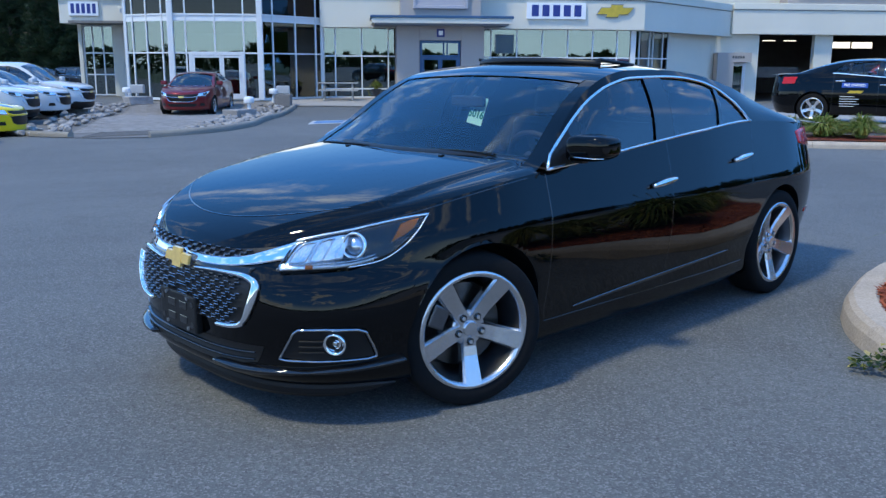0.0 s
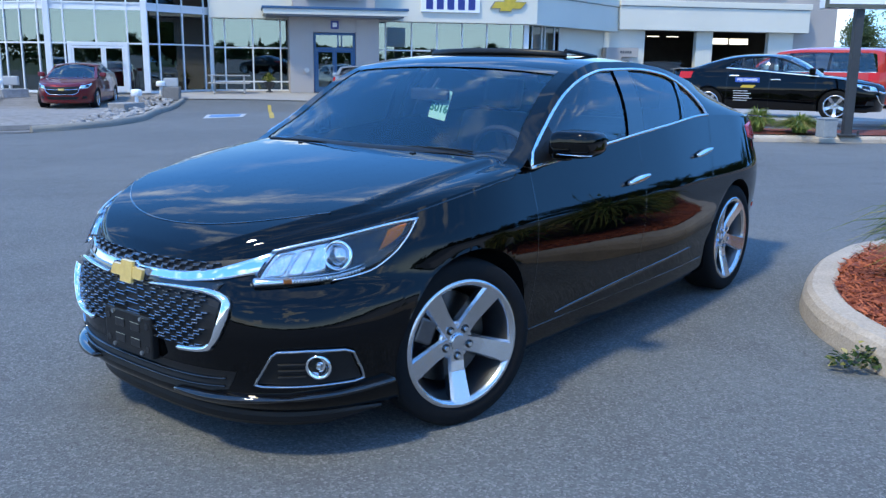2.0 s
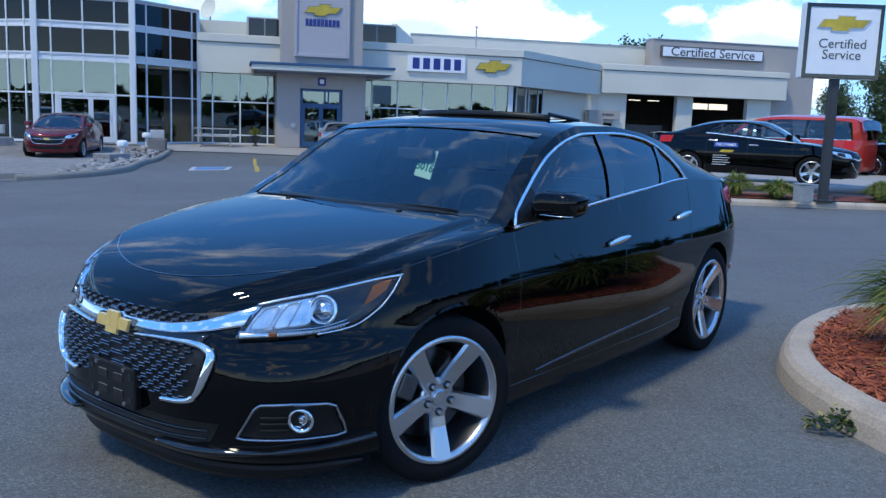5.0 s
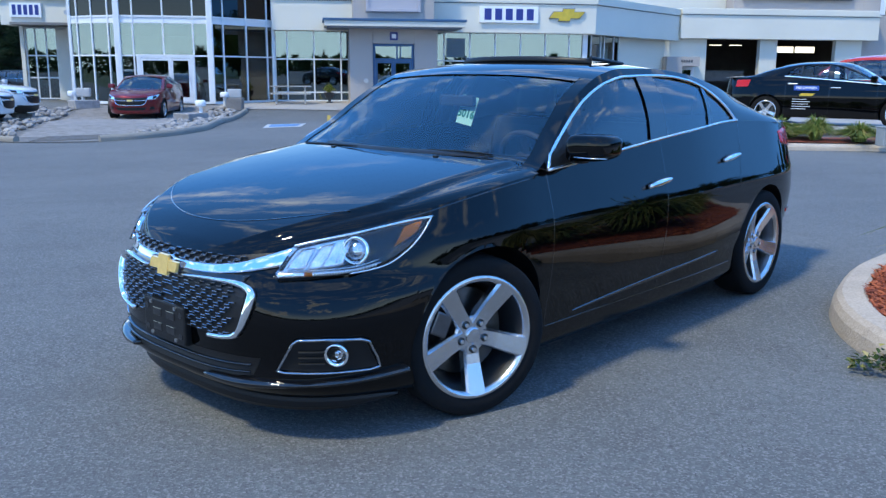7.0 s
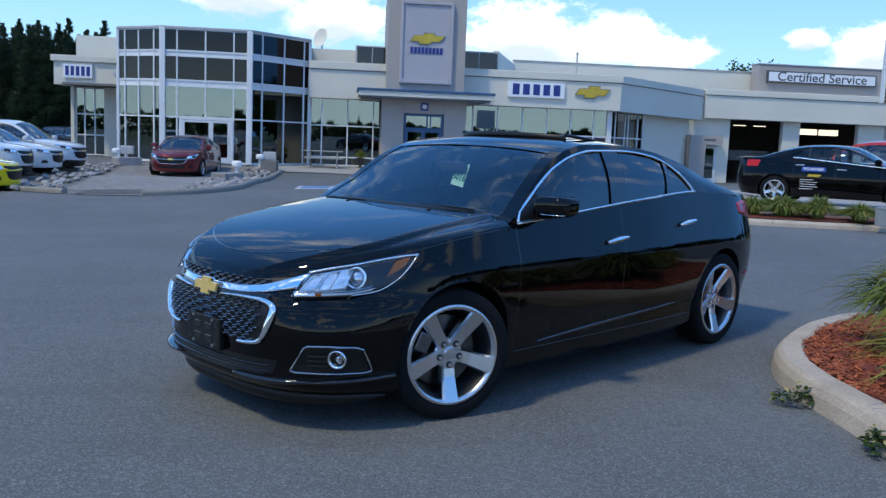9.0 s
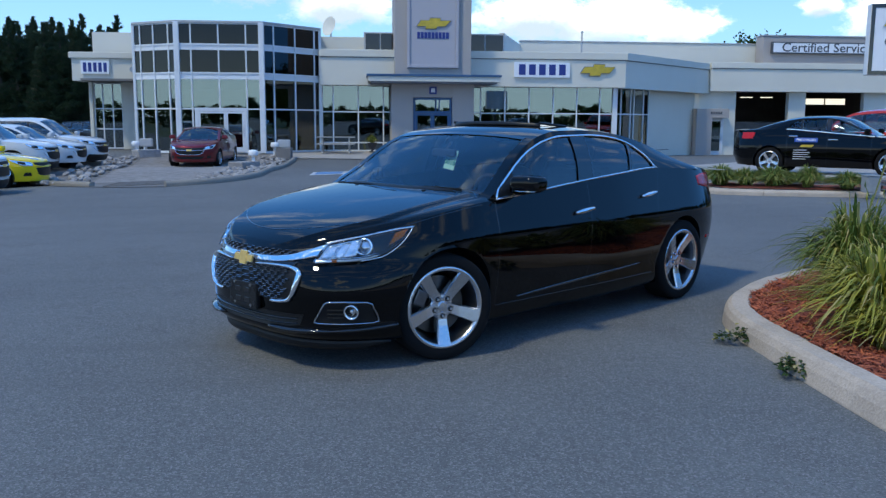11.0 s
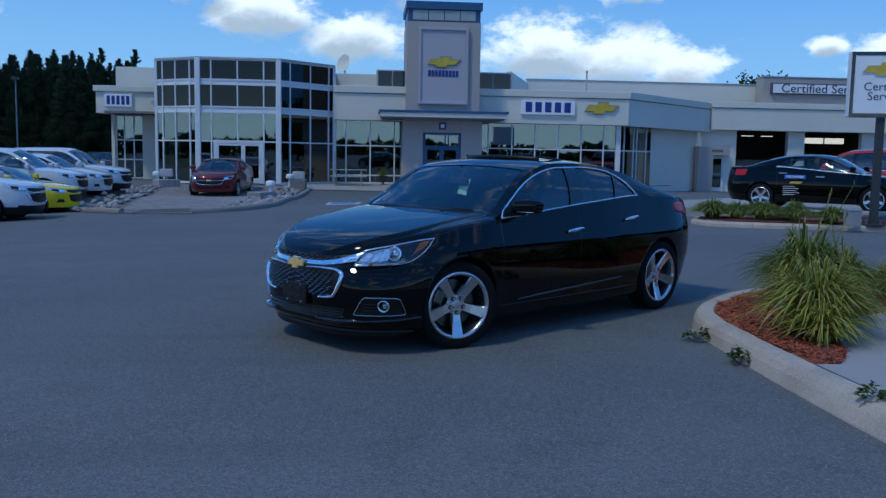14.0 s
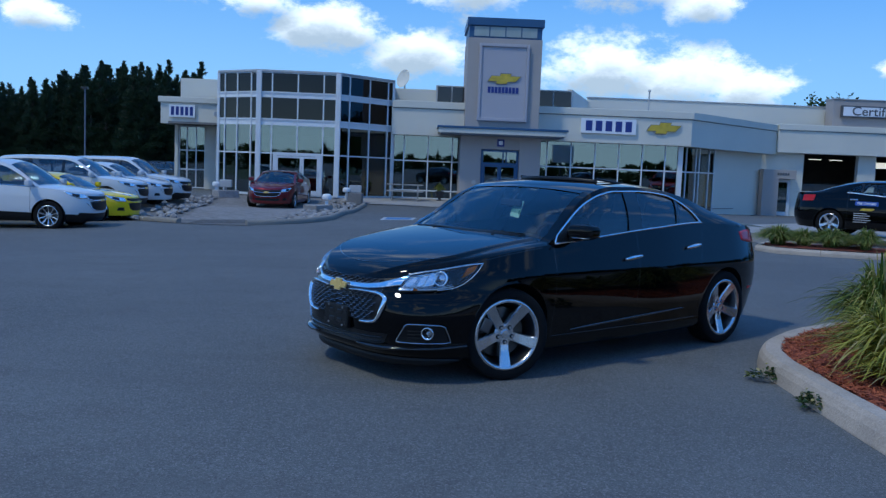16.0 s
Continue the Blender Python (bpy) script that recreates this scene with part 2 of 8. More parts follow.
# ---- materials ----
def mat(name, color, rough=0.6, metal=0.0, vary=0.12, grain=40.0, stain=1.2, bump=0.0, spec=0.5, coat=0.0, alt=None, random_amount=0.0):
    m = bpy.data.materials.new(name)
    m.use_nodes = True
    n, l = m.node_tree.nodes, m.node_tree.links
    p = n["Principled BSDF"]
    p.inputs["Roughness"].default_value = rough
    p.inputs["Metallic"].default_value = metal
    p.inputs["Specular IOR Level"].default_value = spec
    p.inputs["Coat Weight"].default_value = coat
    p.inputs["Coat Roughness"].default_value = 0.02
    p.inputs["Base Color"].default_value = (*color, 1)
    if vary or bump:
        tc = n.new("ShaderNodeTexCoord")
        fine = n.new("ShaderNodeTexNoise")
        fine.inputs["Scale"].default_value, fine.inputs["Detail"].default_value = grain, 5
        wide = n.new("ShaderNodeTexNoise")
        wide.inputs["Scale"].default_value, wide.inputs["Detail"].default_value = stain, 6
        l.new(tc.outputs["Object"], fine.inputs["Vector"])
        l.new(tc.outputs["Object"], wide.inputs["Vector"])
    if vary:
        both = n.new("ShaderNodeMath")
        both.operation = "ADD"
        l.new(fine.outputs[0], both.inputs[0])
        l.new(wide.outputs[0], both.inputs[1])
        rg = n.new("ShaderNodeMapRange")
        l.new(both.outputs[0], rg.inputs[0])
        rg.inputs[1].default_value, rg.inputs[2].default_value = 0.6, 1.4
        mx = n.new("ShaderNodeMix")
        mx.data_type = "RGBA"
        lo = alt or tuple(c * (1 - 1.6 * vary) for c in color)
        hi = tuple(min(1, c * (1 + vary)) for c in color)
        mx.inputs[6].default_value, mx.inputs[7].default_value = (*lo, 1), (*hi, 1)
        l.new(rg.outputs[0], mx.inputs[0])
        last = mx.outputs[2]
        if random_amount:
            info = n.new("ShaderNodeObjectInfo")
            hs = n.new("ShaderNodeHueSaturation")
            vr = n.new("ShaderNodeMapRange")
            l.new(info.outputs["Random"], vr.inputs[0])
            vr.inputs[3].default_value, vr.inputs[4].default_value = 1 - random_amount, 1 + random_amount
            l.new(vr.outputs[0], hs.inputs["Value"])
            l.new(last, hs.inputs["Color"])
            last = hs.outputs[0]
        l.new(last, p.inputs["Base Color"])
        rr = n.new("ShaderNodeMapRange")
        l.new(wide.outputs[0], rr.inputs[0])
        rr.inputs[3].default_value, rr.inputs[4].default_value = max(0.0, rough * 0.85), min(1, rough * 1.15)
        l.new(rr.outputs[0], p.inputs["Roughness"])
    if bump:
        b = n.new("ShaderNodeBump")
        b.inputs["Strength"].default_value = bump
        b.inputs["Distance"].default_value = 0.01
        l.new(fine.outputs[0], b.inputs["Height"])
        l.new(b.outputs[0], p.inputs["Normal"])
    return m


def glass_mat(name, tint, rough=0.0, ior=1.5, film=(0.95, 0.98, 1.0)):
    """Tinted sheet glass: a mirror-like film over a see-through tint."""
    m = bpy.data.materials.new(name)
    m.use_nodes = True
    n, l = m.node_tree.nodes, m.node_tree.links
    n.clear()
    out = n.new("ShaderNodeOutputMaterial")
    mix = n.new("ShaderNodeMixShader")
    fr = n.new("ShaderNodeFresnel")
    fr.inputs[0].default_value = ior
    tr = n.new("ShaderNodeBsdfTransparent")
    tr.inputs[0].default_value = (*tint, 1)
    gl = n.new("ShaderNodeBsdfGlossy")
    gl.inputs["Roughness"].default_value = rough
    gl.inputs[0].default_value = (*film, 1)
    l.new(fr.outputs[0], mix.inputs[0])
    l.new(tr.outputs[0], mix.inputs[1])
    l.new(gl.outputs[0], mix.inputs[2])
    l.new(mix.outputs[0], out.inputs[0])
    return m


STUCCO = mat("stucco", (0.68, 0.65, 0.565), 0.85, vary=0.06, grain=120, stain=0.35, bump=0.25)
STUCCO_TAN = mat("tan stucco", (0.40, 0.36, 0.335), 0.85, vary=0.06, grain=120, stain=0.3, bump=0.25)
STUCCO_PANEL = mat("panel stucco", (0.42, 0.40, 0.43), 0.7, vary=0.05, grain=90, stain=0.3, bump=0.15)
COPING = mat("metal coping", (0.46, 0.46, 0.46), 0.5, 0.2, vary=0.06, grain=8)
BLUE_METAL = mat("blue metal", (0.030, 0.095, 0.20), 0.45, 0.1, vary=0.08, grain=10)
SLATE = mat("slate metal", (0.16, 0.18, 0.22), 0.5, 0.2, vary=0.08, grain=10)
WHITE_FRAME = mat("white aluminium frame", (0.68, 0.70, 0.72), 0.35, 0.0, vary=0.04, grain=20)
DARK_PANEL = mat("smoked spandrel", (0.012, 0.014, 0.02), 0.06, 0.0, vary=0.1, grain=3, spec=0.6)
ASPHALT = None
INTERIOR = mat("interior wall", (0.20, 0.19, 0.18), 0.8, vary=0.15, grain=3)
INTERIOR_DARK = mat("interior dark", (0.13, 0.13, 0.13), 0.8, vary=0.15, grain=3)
FLOOR_TILE = mat("showroom tile", (0.22, 0.21, 0.20), 0.25, vary=0.1, grain=4)
GLAZING = glass_mat("reflective glazing", (0.30, 0.37, 0.37), 0.0, ior=2.5, film=(0.85, 0.95, 0.95))
SMOKED = glass_mat("smoked glazing", (0.03, 0.03, 0.035), 0.0, ior=1.45)
WHITE_PAINT = mat("white paint", (0.78, 0.78, 0.78), 0.45, vary=0.05, grain=15)
SIGN_WHITE = mat("sign face white", (0.80, 0.81, 0.84), 0.3, vary=0.02, grain=5)
SIGN_BLUE = mat("sign blue", (0.012, 0.03, 0.21), 0.35, vary=0.05)
SIGN_GOLD = mat("sign gold", (0.62, 0.43, 0.05), 0.35, 0.3, vary=0.2, grain=6)
SIGN_GREY = mat("sign lettering grey", (0.075, 0.08, 0.09), 0.4, vary=0.05)
FROSTED = mat("frosted pane", (0.34, 0.39, 0.37), 0.35, vary=0.12, grain=3)
STEEL = mat("brushed steel", (0.55, 0.56, 0.58), 0.3, 1.0, vary=0.08, grain=60)
CONCRETE = mat("kerb concrete", (0.47, 0.39, 0.315), 0.9, vary=0.20, grain=70, stain=3.5, bump=0.6)
WALKWAY = mat("walkway concrete", (0.34, 0.315, 0.29), 0.9, vary=0.10, grain=120, stain=0.9, bump=0.3)
MULCH = mat("red mulch", (0.25, 0.055, 0.028), 0.95, vary=0.35, grain=60, stain=6, bump=0.9, random_amount=0.3)
BLACK_RUBBER = mat("tyre rubber", (0.007, 0.007, 0.0075), 0.85, vary=0.2, grain=50, bump=0.1, spec=0.2)
BLACK_PLASTIC = mat("black plastic", (0.007, 0.007, 0.0075), 0.42, vary=0.15, grain=200, bump=0.08, spec=0.35)
DARK_STEEL = mat("painted dark steel", (0.045, 0.048, 0.052), 0.5, 0.2, vary=0.15, grain=12)
ROCK = mat("landscape rock", (0.29, 0.275, 0.265), 0.9, vary=0.25, grain=12, stain=3, bump=0.6, random_amount=0.35)
PAVER = mat("paver", (0.108, 0.102, 0.096), 0.9, vary=0.15, grain=60, stain=0.5, bump=0.3, random_amount=0.12)


# ---- ground ----
def smooth01(v):
    v = min(1.0, max(0.0, v))
    return v * v * (3 - 2 * v)


def ground_z(x, y):
    """The lot falls gently towards the service wing and dips before the doors."""
    z = -0.37 * smooth01((y - 28) / 17) * smooth01((x - 4) / 16)
    z -= 0.28 * math.exp(-(((y - 29.5) / 5.0) ** 2)) * smooth01((x + 13) / 4) * (1 - smooth01((x - 8) / 5))
    z += 0.034 * max(-14, min(0.0, x - 0.5)) * smooth01((y - 5) / 8) * (1 - smooth01((y - 21) / 6))
    z -= 0.4 * smooth01((y - 44) / 12) * smooth01((-13 - x) / 3)
    return z - 0.28 * math.exp(-(((y - 31) / 3.0) ** 2) - ((x - 4.2) / 3.0) ** 2)


def asphalt():
    m = bpy.data.materials.new("worn asphalt")
    m.use_nodes = True
    n, l = m.node_tree.nodes, m.node_tree.links
    p = n["Principled BSDF"]
    tc = n.new("ShaderNodeTexCoord")

    def noise_node(scale, detail=5, rough=0.55):
        t = n.new("ShaderNodeTexNoise")
        t.inputs["Scale"].default_value, t.inputs["Detail"].default_value, t.inputs["Roughness"].default_value = scale, detail, rough
        l.new(tc.outputs["Object"], t.inputs["Vector"])
        return t.outputs[0]

    def ranged(v, a, b, c, d):
        r = n.new("ShaderNodeMapRange")
        l.new(v, r.inputs[0])
        for i, q in enumerate((a, b, c, d)):
            r.inputs[i + 1].default_value = q
        return r.outputs[0]

    def mixed(f, a, b, mode="MIX"):
        x = n.new("ShaderNodeMix")
        x.data_type, x.blend_type = "RGBA", mode
        if isinstance(f, float):
            x.inputs[0].default_value = f
        else:
            l.new(f, x.inputs[0])
        for i, q in ((6, a), (7, b)):
            if isinstance(q, tuple):
                x.inputs[i].default_value = (*q, 1)
            else:
                l.new(q, x.inputs[i])
        return x.outputs[2]

    vo = n.new("ShaderNodeTexVoronoi")
    vo.inputs["Scale"].default_value = 120
    l.new(tc.outputs["Object"], vo.inputs["Vector"])
    grey = n.new("ShaderNodeSeparateColor")
    l.new(vo.outputs["Color"], grey.inputs[0])
    stone = ranged(grey.outputs[0], 0.55, 1.0, 0.0, 1.0)
    base = mixed(ranged(noise_node(0.35), 0.35, 0.65, 0.0, 1.0), (0.094, 0.101, 0.100), (0.147, 0.156, 0.153))
    base = mixed(ranged(noise_node(1.9, 8), 0.52, 0.70, 0.0, 0.65), base, (0.085, 0.082, 0.08))
    base = mixed(ranged(noise_node(22, 4), 0.35, 0.65, 0.0, 0.62), base, (0.095, 0.093, 0.092))
    base = mixed(stone, base, (0.205, 0.203, 0.20))
    base = mixed(ranged(grey.outputs[1], 0.80, 1.0, 0.0, 0.7), base, (0.055, 0.055, 0.055))
    # long rolled seams and drying stains
    wv = n.new("ShaderNodeTexNoise")
    mp = n.new("ShaderNodeMapping")
    mp.inputs["Scale"].default_value = (0.12, 1.6, 1)
    mp.inputs["Rotation"].default_value = (0, 0, 0.4)
    l.new(tc.outputs["Object"], mp.inputs[0])
    l.new(mp.outputs[0], wv.inputs["Vector"])
    wv.inputs["Scale"].default_value = 1.0
    base = mixed(ranged(wv.outputs[0], 0.55, 0.72, 0.0, 0.3), base, (0.09, 0.088, 0.086))
    # beyond the lot lies mown grass
    sep = n.new("ShaderNodeSeparateXYZ")
    l.new(tc.outputs["Object"], sep.inputs[0])
    far = n.new("ShaderNodeMath")
    far.operation = "GREATER_THAN"
    ab = n.new("ShaderNodeMath")
    ab.operation = "ABSOLUTE"
    l.new(sep.outputs[0], ab.inputs[0])
    l.new(ab.outputs[0], far.inputs[0])
    far.inputs[1].default_value = 75
    base = mixed(far.outputs[0], base, (0.05, 0.075, 0.025))
    l.new(base, p.inputs["Base Color"])
    p.inputs["Roughness"].default_value = 0.82
    p.inputs["Specular IOR Level"].default_value = 0.35
    b = n.new("ShaderNodeBump")
    b.inputs["Strength"].default_value, b.inputs["Distance"].default_value = 0.55, 0.004
    l.new(vo.outputs["Distance"], b.inputs["Height"])
    l.new(b.outputs[0], p.inputs["Normal"])
    return m


ASPHALT = asphalt()


def build_ground():
    def lines(lo, hi, step, far):
        near = [lo + step * i for i in range(int((hi - lo) / step) + 1)]
        return [-far, -far / 3, -200] + near + [200, far / 3, far]
    xs, ys = lines(-40, 60, 1.0, 3000), lines(-20, 70, 1.0, 3000)
    verts = [(x, y, ground_z(x, y)) for y in ys for x in xs]
    w = len(xs)
    faces = [(j * w + i, j * w + i + 1, (j + 1) * w + i + 1, (j + 1) * w + i) for j in range(len(ys) - 1) for i in range(w - 1)]
    me = bpy.data.meshes.new("ground")
    me.from_pydata(verts, [], faces)
    me.materials.append(ASPHALT)
    me.shade_smooth()
    return tagged(new("ground", me), "worn grey asphalt of a wide car lot", "asphalt", kind="structure")


build_ground()

# ---- dealership building ----
building = thing("dealership_building", pose(0, 0, 0), "low pale stucco car dealership with a glass entrance block and tower", "building")


def slab(name, material, x0, x1, y0, y1, z0, z1, label="", bevel=0.012, parent=building):
    bm = bmesh.new()
    box(bm, x0, x1, y0, y1, z0, z1, bevel)
    return part(name, bm, material, parent, label)


def run_wall(name, material, a, b, z0, z1, thick=0.3, label="", out=0.0, parent=building):
    """A wall along the line a-b seen from its right-hand side; its outer face lies out metres before the line."""
    a, b = Vector((*a, 0)), Vector((*b, 0))
    d = b - a
    bm = bmesh.new()
    box(bm, 0, d.length, -out, thick, z0, z1, 0.012)
    ob = part(name, bm, material, parent, label)
    ob.matrix_basis = Matrix.Translation(a) @ Matrix.Rotation(math.atan2(d.y, d.x), 4, "Z")
    return ob


def glass_wall(a, b, z_rows, cuts, glass_rows, bars=0.06, deep=0.10, heavy=(), parent=building, label="white framed curtain wall of tinted glass"):
    """A framed glass wall on the line a-b: bars at the fractions cuts and the heights z_rows, panes between them."""
    a, b = Vector((*a, 0)), Vector((*b, 0))
    d = b - a
    L = d.length
    us = [0.0] + [c * L for c in cuts] + [L]
    h = heavy[0] / 2 if heavy else bars / 2
    bm = bmesh.new()
    box(bm, 0.01, L - 0.01, -deep / 2 + 0.012, deep / 2 - 0.012, z_rows[0] - h, z_rows[0] + h, 0.004)
    ob = part("glass_wall", bm, WHITE_FRAME, parent, label)
    ob.matrix_basis = Matrix.Translation(a) @ Matrix.Rotation(math.atan2(d.y, d.x), 4, "Z")
    for i, u in enumerate(us):
        h = bars / 2 * (1.0 if 0 < i < len(us) - 1 else 1.3)
        bm = bmesh.new()
        box(bm, max(0, u - h), min(L, u + h) if i else 2 * h, -deep / 2, deep / 2, z_rows[0], z_rows[-1], 0.006)
        part("mullion", bm, WHITE_FRAME, ob)
    for k, z in enumerate(z_rows[1:], 1):
        h = heavy[k] / 2 if heavy else bars / 2
        bm = bmesh.new()
        box(bm, 0.01, L - 0.01, -deep / 2 + 0.012, deep / 2 - 0.012, z - h, z + h, 0.004)
        part("transom", bm, WHITE_FRAME, ob)
    rnd = random.Random(int(abs(a.x * 31 + a.y * 7)))
    for k in range(len(z_rows) - 1):
        for i in range(len(us) - 1):
            pb = bmesh.new()
            w, h = us[i + 1] - us[i] - 0.02, z_rows[k + 1] - z_rows[k] - 0.02
            box(pb, -w / 2, w / 2, -0.006, 0.006, -h / 2, h / 2)
            pane = part("pane", pb, glass_rows[k], ob)
            pane.matrix_basis = pose((us[i] + us[i + 1]) / 2, 0.0, (z_rows[k] + z_rows[k + 1]) / 2, rnd.uniform(-0.25, 0.25), 0, rnd.uniform(-0.35, 0.35))
    return ob


BA, BB, BC, BD = (-6.99, 35.95), (-3.40, 35.95), (-9.12, 37.30), (-1.00, 38.45)
Z_BLOCK = (0.04, 1.92, 3.22, 3.46, 4.46, 4.67, 5.57)
HEAVY = (0.10, 0.06, 0.06, 0.07, 0.06, 0.07, 0.09)
low, dark = GLAZING, SMOKED
BAND = WHITE_FRAME
for a, b, cuts in ((BC, BA, (0.17, 0.48, 0.82)), (BA, BB, (0.165, 0.49, 0.815)), (BB, BD, (0.19, 0.55, 0.89))):
    glass_wall(a, b, Z_BLOCK, cuts, (low, low, BAND, dark, BAND, dark), heavy=HEAVY)
for c, r in ((BA, 0.12), (BB, 0.12), (BC, 0.07), (BD, 0.07)):
    bm = bmesh.new()
    box(bm, c[0] - r, c[0] + r, c[1] - r, c[1] + r, 0.0, 5.61, 0.03)
    part("corner_post", bm, WHITE_FRAME, building)
for a, b in ((BC, BA), (BA, BB), (BB, BD)):
    run_wall("roof_coping", COPING, a, b, 5.57, 5.67, 0.3, out=0.09)

# entrance doors in the glass block
def framed_door(x0, x1, y, z0, z1, leafs, frame_mat, pane_mat, bar=0.11, label="white framed glass entrance door", handle=True):
    bm = bmesh.new()
    box(bm, x0, x0 + bar, y - 0.07, y + 0.05, z0, z1, 0.008)
    box(bm, x1 - bar, x1, y - 0.07, y + 0.05, z0, z1, 0.008)
    box(bm, x0 + bar, x1 - bar, y - 0.067, y + 0.047, z1 - bar, z1, 0.008)
    frame_ob = part("door_frame", bm, frame_mat, building, label)
    edges = [x0 + bar] + [x0 + bar + f * (x1 - x0 - 2 * bar) for f in leafs] + [x1 - bar]
    for p, q in zip(edges, edges[1:]):
        b2 = bmesh.new()
        s = 0.09
        box(b2, p + 0.005, p + s, y - 0.06, y, z0 + 0.02, z1 - bar - 0.01, 0.006)
        box(b2, q - s, q - 0.005, y - 0.06, y, z0 + 0.02, z1 - bar - 0.01, 0.006)
        box(b2, p + s, q - s, y - 0.058, y - 0.002, z0 + 0.02, z0 + 0.24, 0.006)
        box(b2, p + s, q - s, y - 0.058, y - 0.002, z1 - bar - 0.10, z1 - bar - 0.01, 0.006)
        part("door_leaf", b2, frame_mat, frame_ob)
        b3 = bmesh.new()
        box(b3, p + s, q - s, y - 0.035, y - 0.025, z0 + 0.24, z1 - bar - 0.10)
        part("pane", b3, pane_mat, frame_ob)
        if handle:
            b4 = bmesh.new()
            hx = q - 0.05
            rod(b4, (hx, y - 0.11, z0 + 0.85), (hx, y - 0.11, z0 + 1.15), 0.013, seg=8)
            rod(b4, (hx, y - 0.11, z0 + 0.88), (hx, y - 0.05, z0 + 0.88), 0.01, seg=8)
            rod(b4, (hx, y - 0.11, z0 + 1.12), (hx, y - 0.05, z0 + 1.12), 0.01, seg=8)
            part("door_handle", b4, STEEL, frame_ob)
    return frame_ob


framed_door(-6.30, -4.06, 35.90, 0.03, 1.97, (0.60,), WHITE_FRAME, GLAZING, bar=0.14)

# left wing
slab("fascia", STUCCO, -12.52, -9.30, 39.60, 41.0, 3.22, 4.26, "pale stucco fascia band")
slab("fascia_coping", STUCCO, -12.62, -9.30, 39.48, 41.0, 4.26, 4.54, bevel=0.03)
slab("upper_wall", STUCCO, -12.05, -9.0, 41.4, 46, 3.6, 5.62)
slab("wall", STUCCO, -10.58, -9.10, 40.6, 40.9, 0.0, 3.25)
slab("wall", STUCCO, -12.10, -11.93, 40.6, 50.0, 0.0, 3.25)
glass_wall((-11.93, 40.75), (-10.58, 40.75), (0.06, 0.98, 1.95, 3.15), (0.32, 0.66), (low, low, low))
bm = bmesh.new()
rod(bm, (-9.75, 39.58, 3.80), (-9.75, 39.45, 3.76), 0.10, 0.13, seg=16)
part("wall_lamp", bm, WHITE_FRAME, building, "small white round wall lamp")

# main front
slab("fascia", STUCCO, -1.02, 13.50, 38.10, 38.9, 3.08, 4.34, "pale stucco fascia band")
slab("fascia_coping", STUCCO, -1.02, 13.56, 38.02, 38.9, 4.372, 4.71, bevel=0.03)
slab("groove", SLATE, -1.00, 13.46, 38.13, 38.9, 4.34, 4.372, bevel=0)
def inside_plan(name, material, z0, z1, x0=-9.0):
    bm = bmesh.new()
    prism(bm, ((x0, 38.75), (13.3, 38.75), (19.6, 45.0), (19.6, 60), (x0, 60)), z0, z1, "xy")
    return part(name, bm, material, building)


inside_plan("roof", COPING, 4.3, 4.40)
glass_wall((-0.97, 38.62), (2.36, 38.62), (0.05, 0.42, 1.86, 3.10), (0.167, 0.52, 0.875), (low, low, low))
glass_wall((6.06, 38.62), (13.15, 38.62), (0.0, 0.40, 1.84, 3.10), (0.073, 0.24, 0.405, 0.571, 0.735, 0.895), (low, low, low))
bm = bmesh.new()
box(bm, 13.03, 13.27, 38.50, 38.74, -0.3, 3.09, 0.02)
part("corner_post", bm, WHITE_FRAME, building)
# slanting return to the service wing
run_wall("fascia", STUCCO, (13.50, 38.12), (20.6, 45.0), 3.06, 4.34, 0.5)
run_wall("fascia_coping", STUCCO, (13.52, 38.10), (20.6, 45.0), 4.372, 4.71, 0.5, out=0.06)
run_wall("groove", SLATE, (13.50, 38.12), (20.6, 45.0), 4.34, 4.372, 0.5, out=-0.03)
glass_wall((13.20, 38.72), (15.69, 41.16), (-0.2, 1.84, 3.10), (0.16, 0.44, 0.54, 0.83), (low, low))
run_wall("wall", STUCCO, (15.69, 41.16), (19.75, 45.1), -0.5, 3.10, 0.3)

# service wing
for x0, x1 in ((19.6, 22.08), (25.20, 26.22), (29.72, 31.3)):
    slab("wall", STUCCO, x0, x1, 45.0, 45.35, -0.6, 3.25)
slab("fascia", STUCCO, 20.35, 31.95, 44.55, 45.5, 3.19, 4.42, "pale stucco fascia band")
slab("fascia_coping", STUCCO, 20.35, 32.02, 44.47, 45.5, 4.452, 4.78, bevel=0.03)
slab("groove", SLATE, 20.4, 31.9, 44.58, 45.5, 4.42, 4.452, bevel=0)
slab("tan_wall", STUCCO_TAN, 31.3, 34.2, 45.25, 46.2, -0.6, 6.32, "mauve grey stucco wall")
slab("tan_wall", STUCCO_TAN, 23.62, 31.3, 45.25, 46.2, 4.6, 6.32, "mauve grey stucco wall")
slab("side_wall", STUCCO, 34.0, 34.3, 45.4, 62.0, -0.6, 5.9)
slab("wall_cap", COPING, 23.58, 34.24, 45.2, 46.25, 6.32, 6.38)
slab("roof", COPING, 19.5, 34.2, 46.2, 62, 4.3, 4.45, bevel=0)
slab("upper_wall", STUCCO, 9.87, 24.2, 46.3, 46.7, 4.3, 5.92)
slab("wall_cap", COPING, 9.84, 24.25, 46.25, 46.75, 5.92, 5.98)
slab("upper_wall", STUCCO, -1.0, 1.3, 40.2, 40.6, 4.4, 5.46)
bm = bmesh.new()
prism(bm, ((7.82, 39.6), (9.9, 46.3), (9.9, 46.7), (7.6, 39.6)), 4.4, 5.70, "xy")
part("upper_wall", bm, STUCCO, building)
bm = bmesh.new()
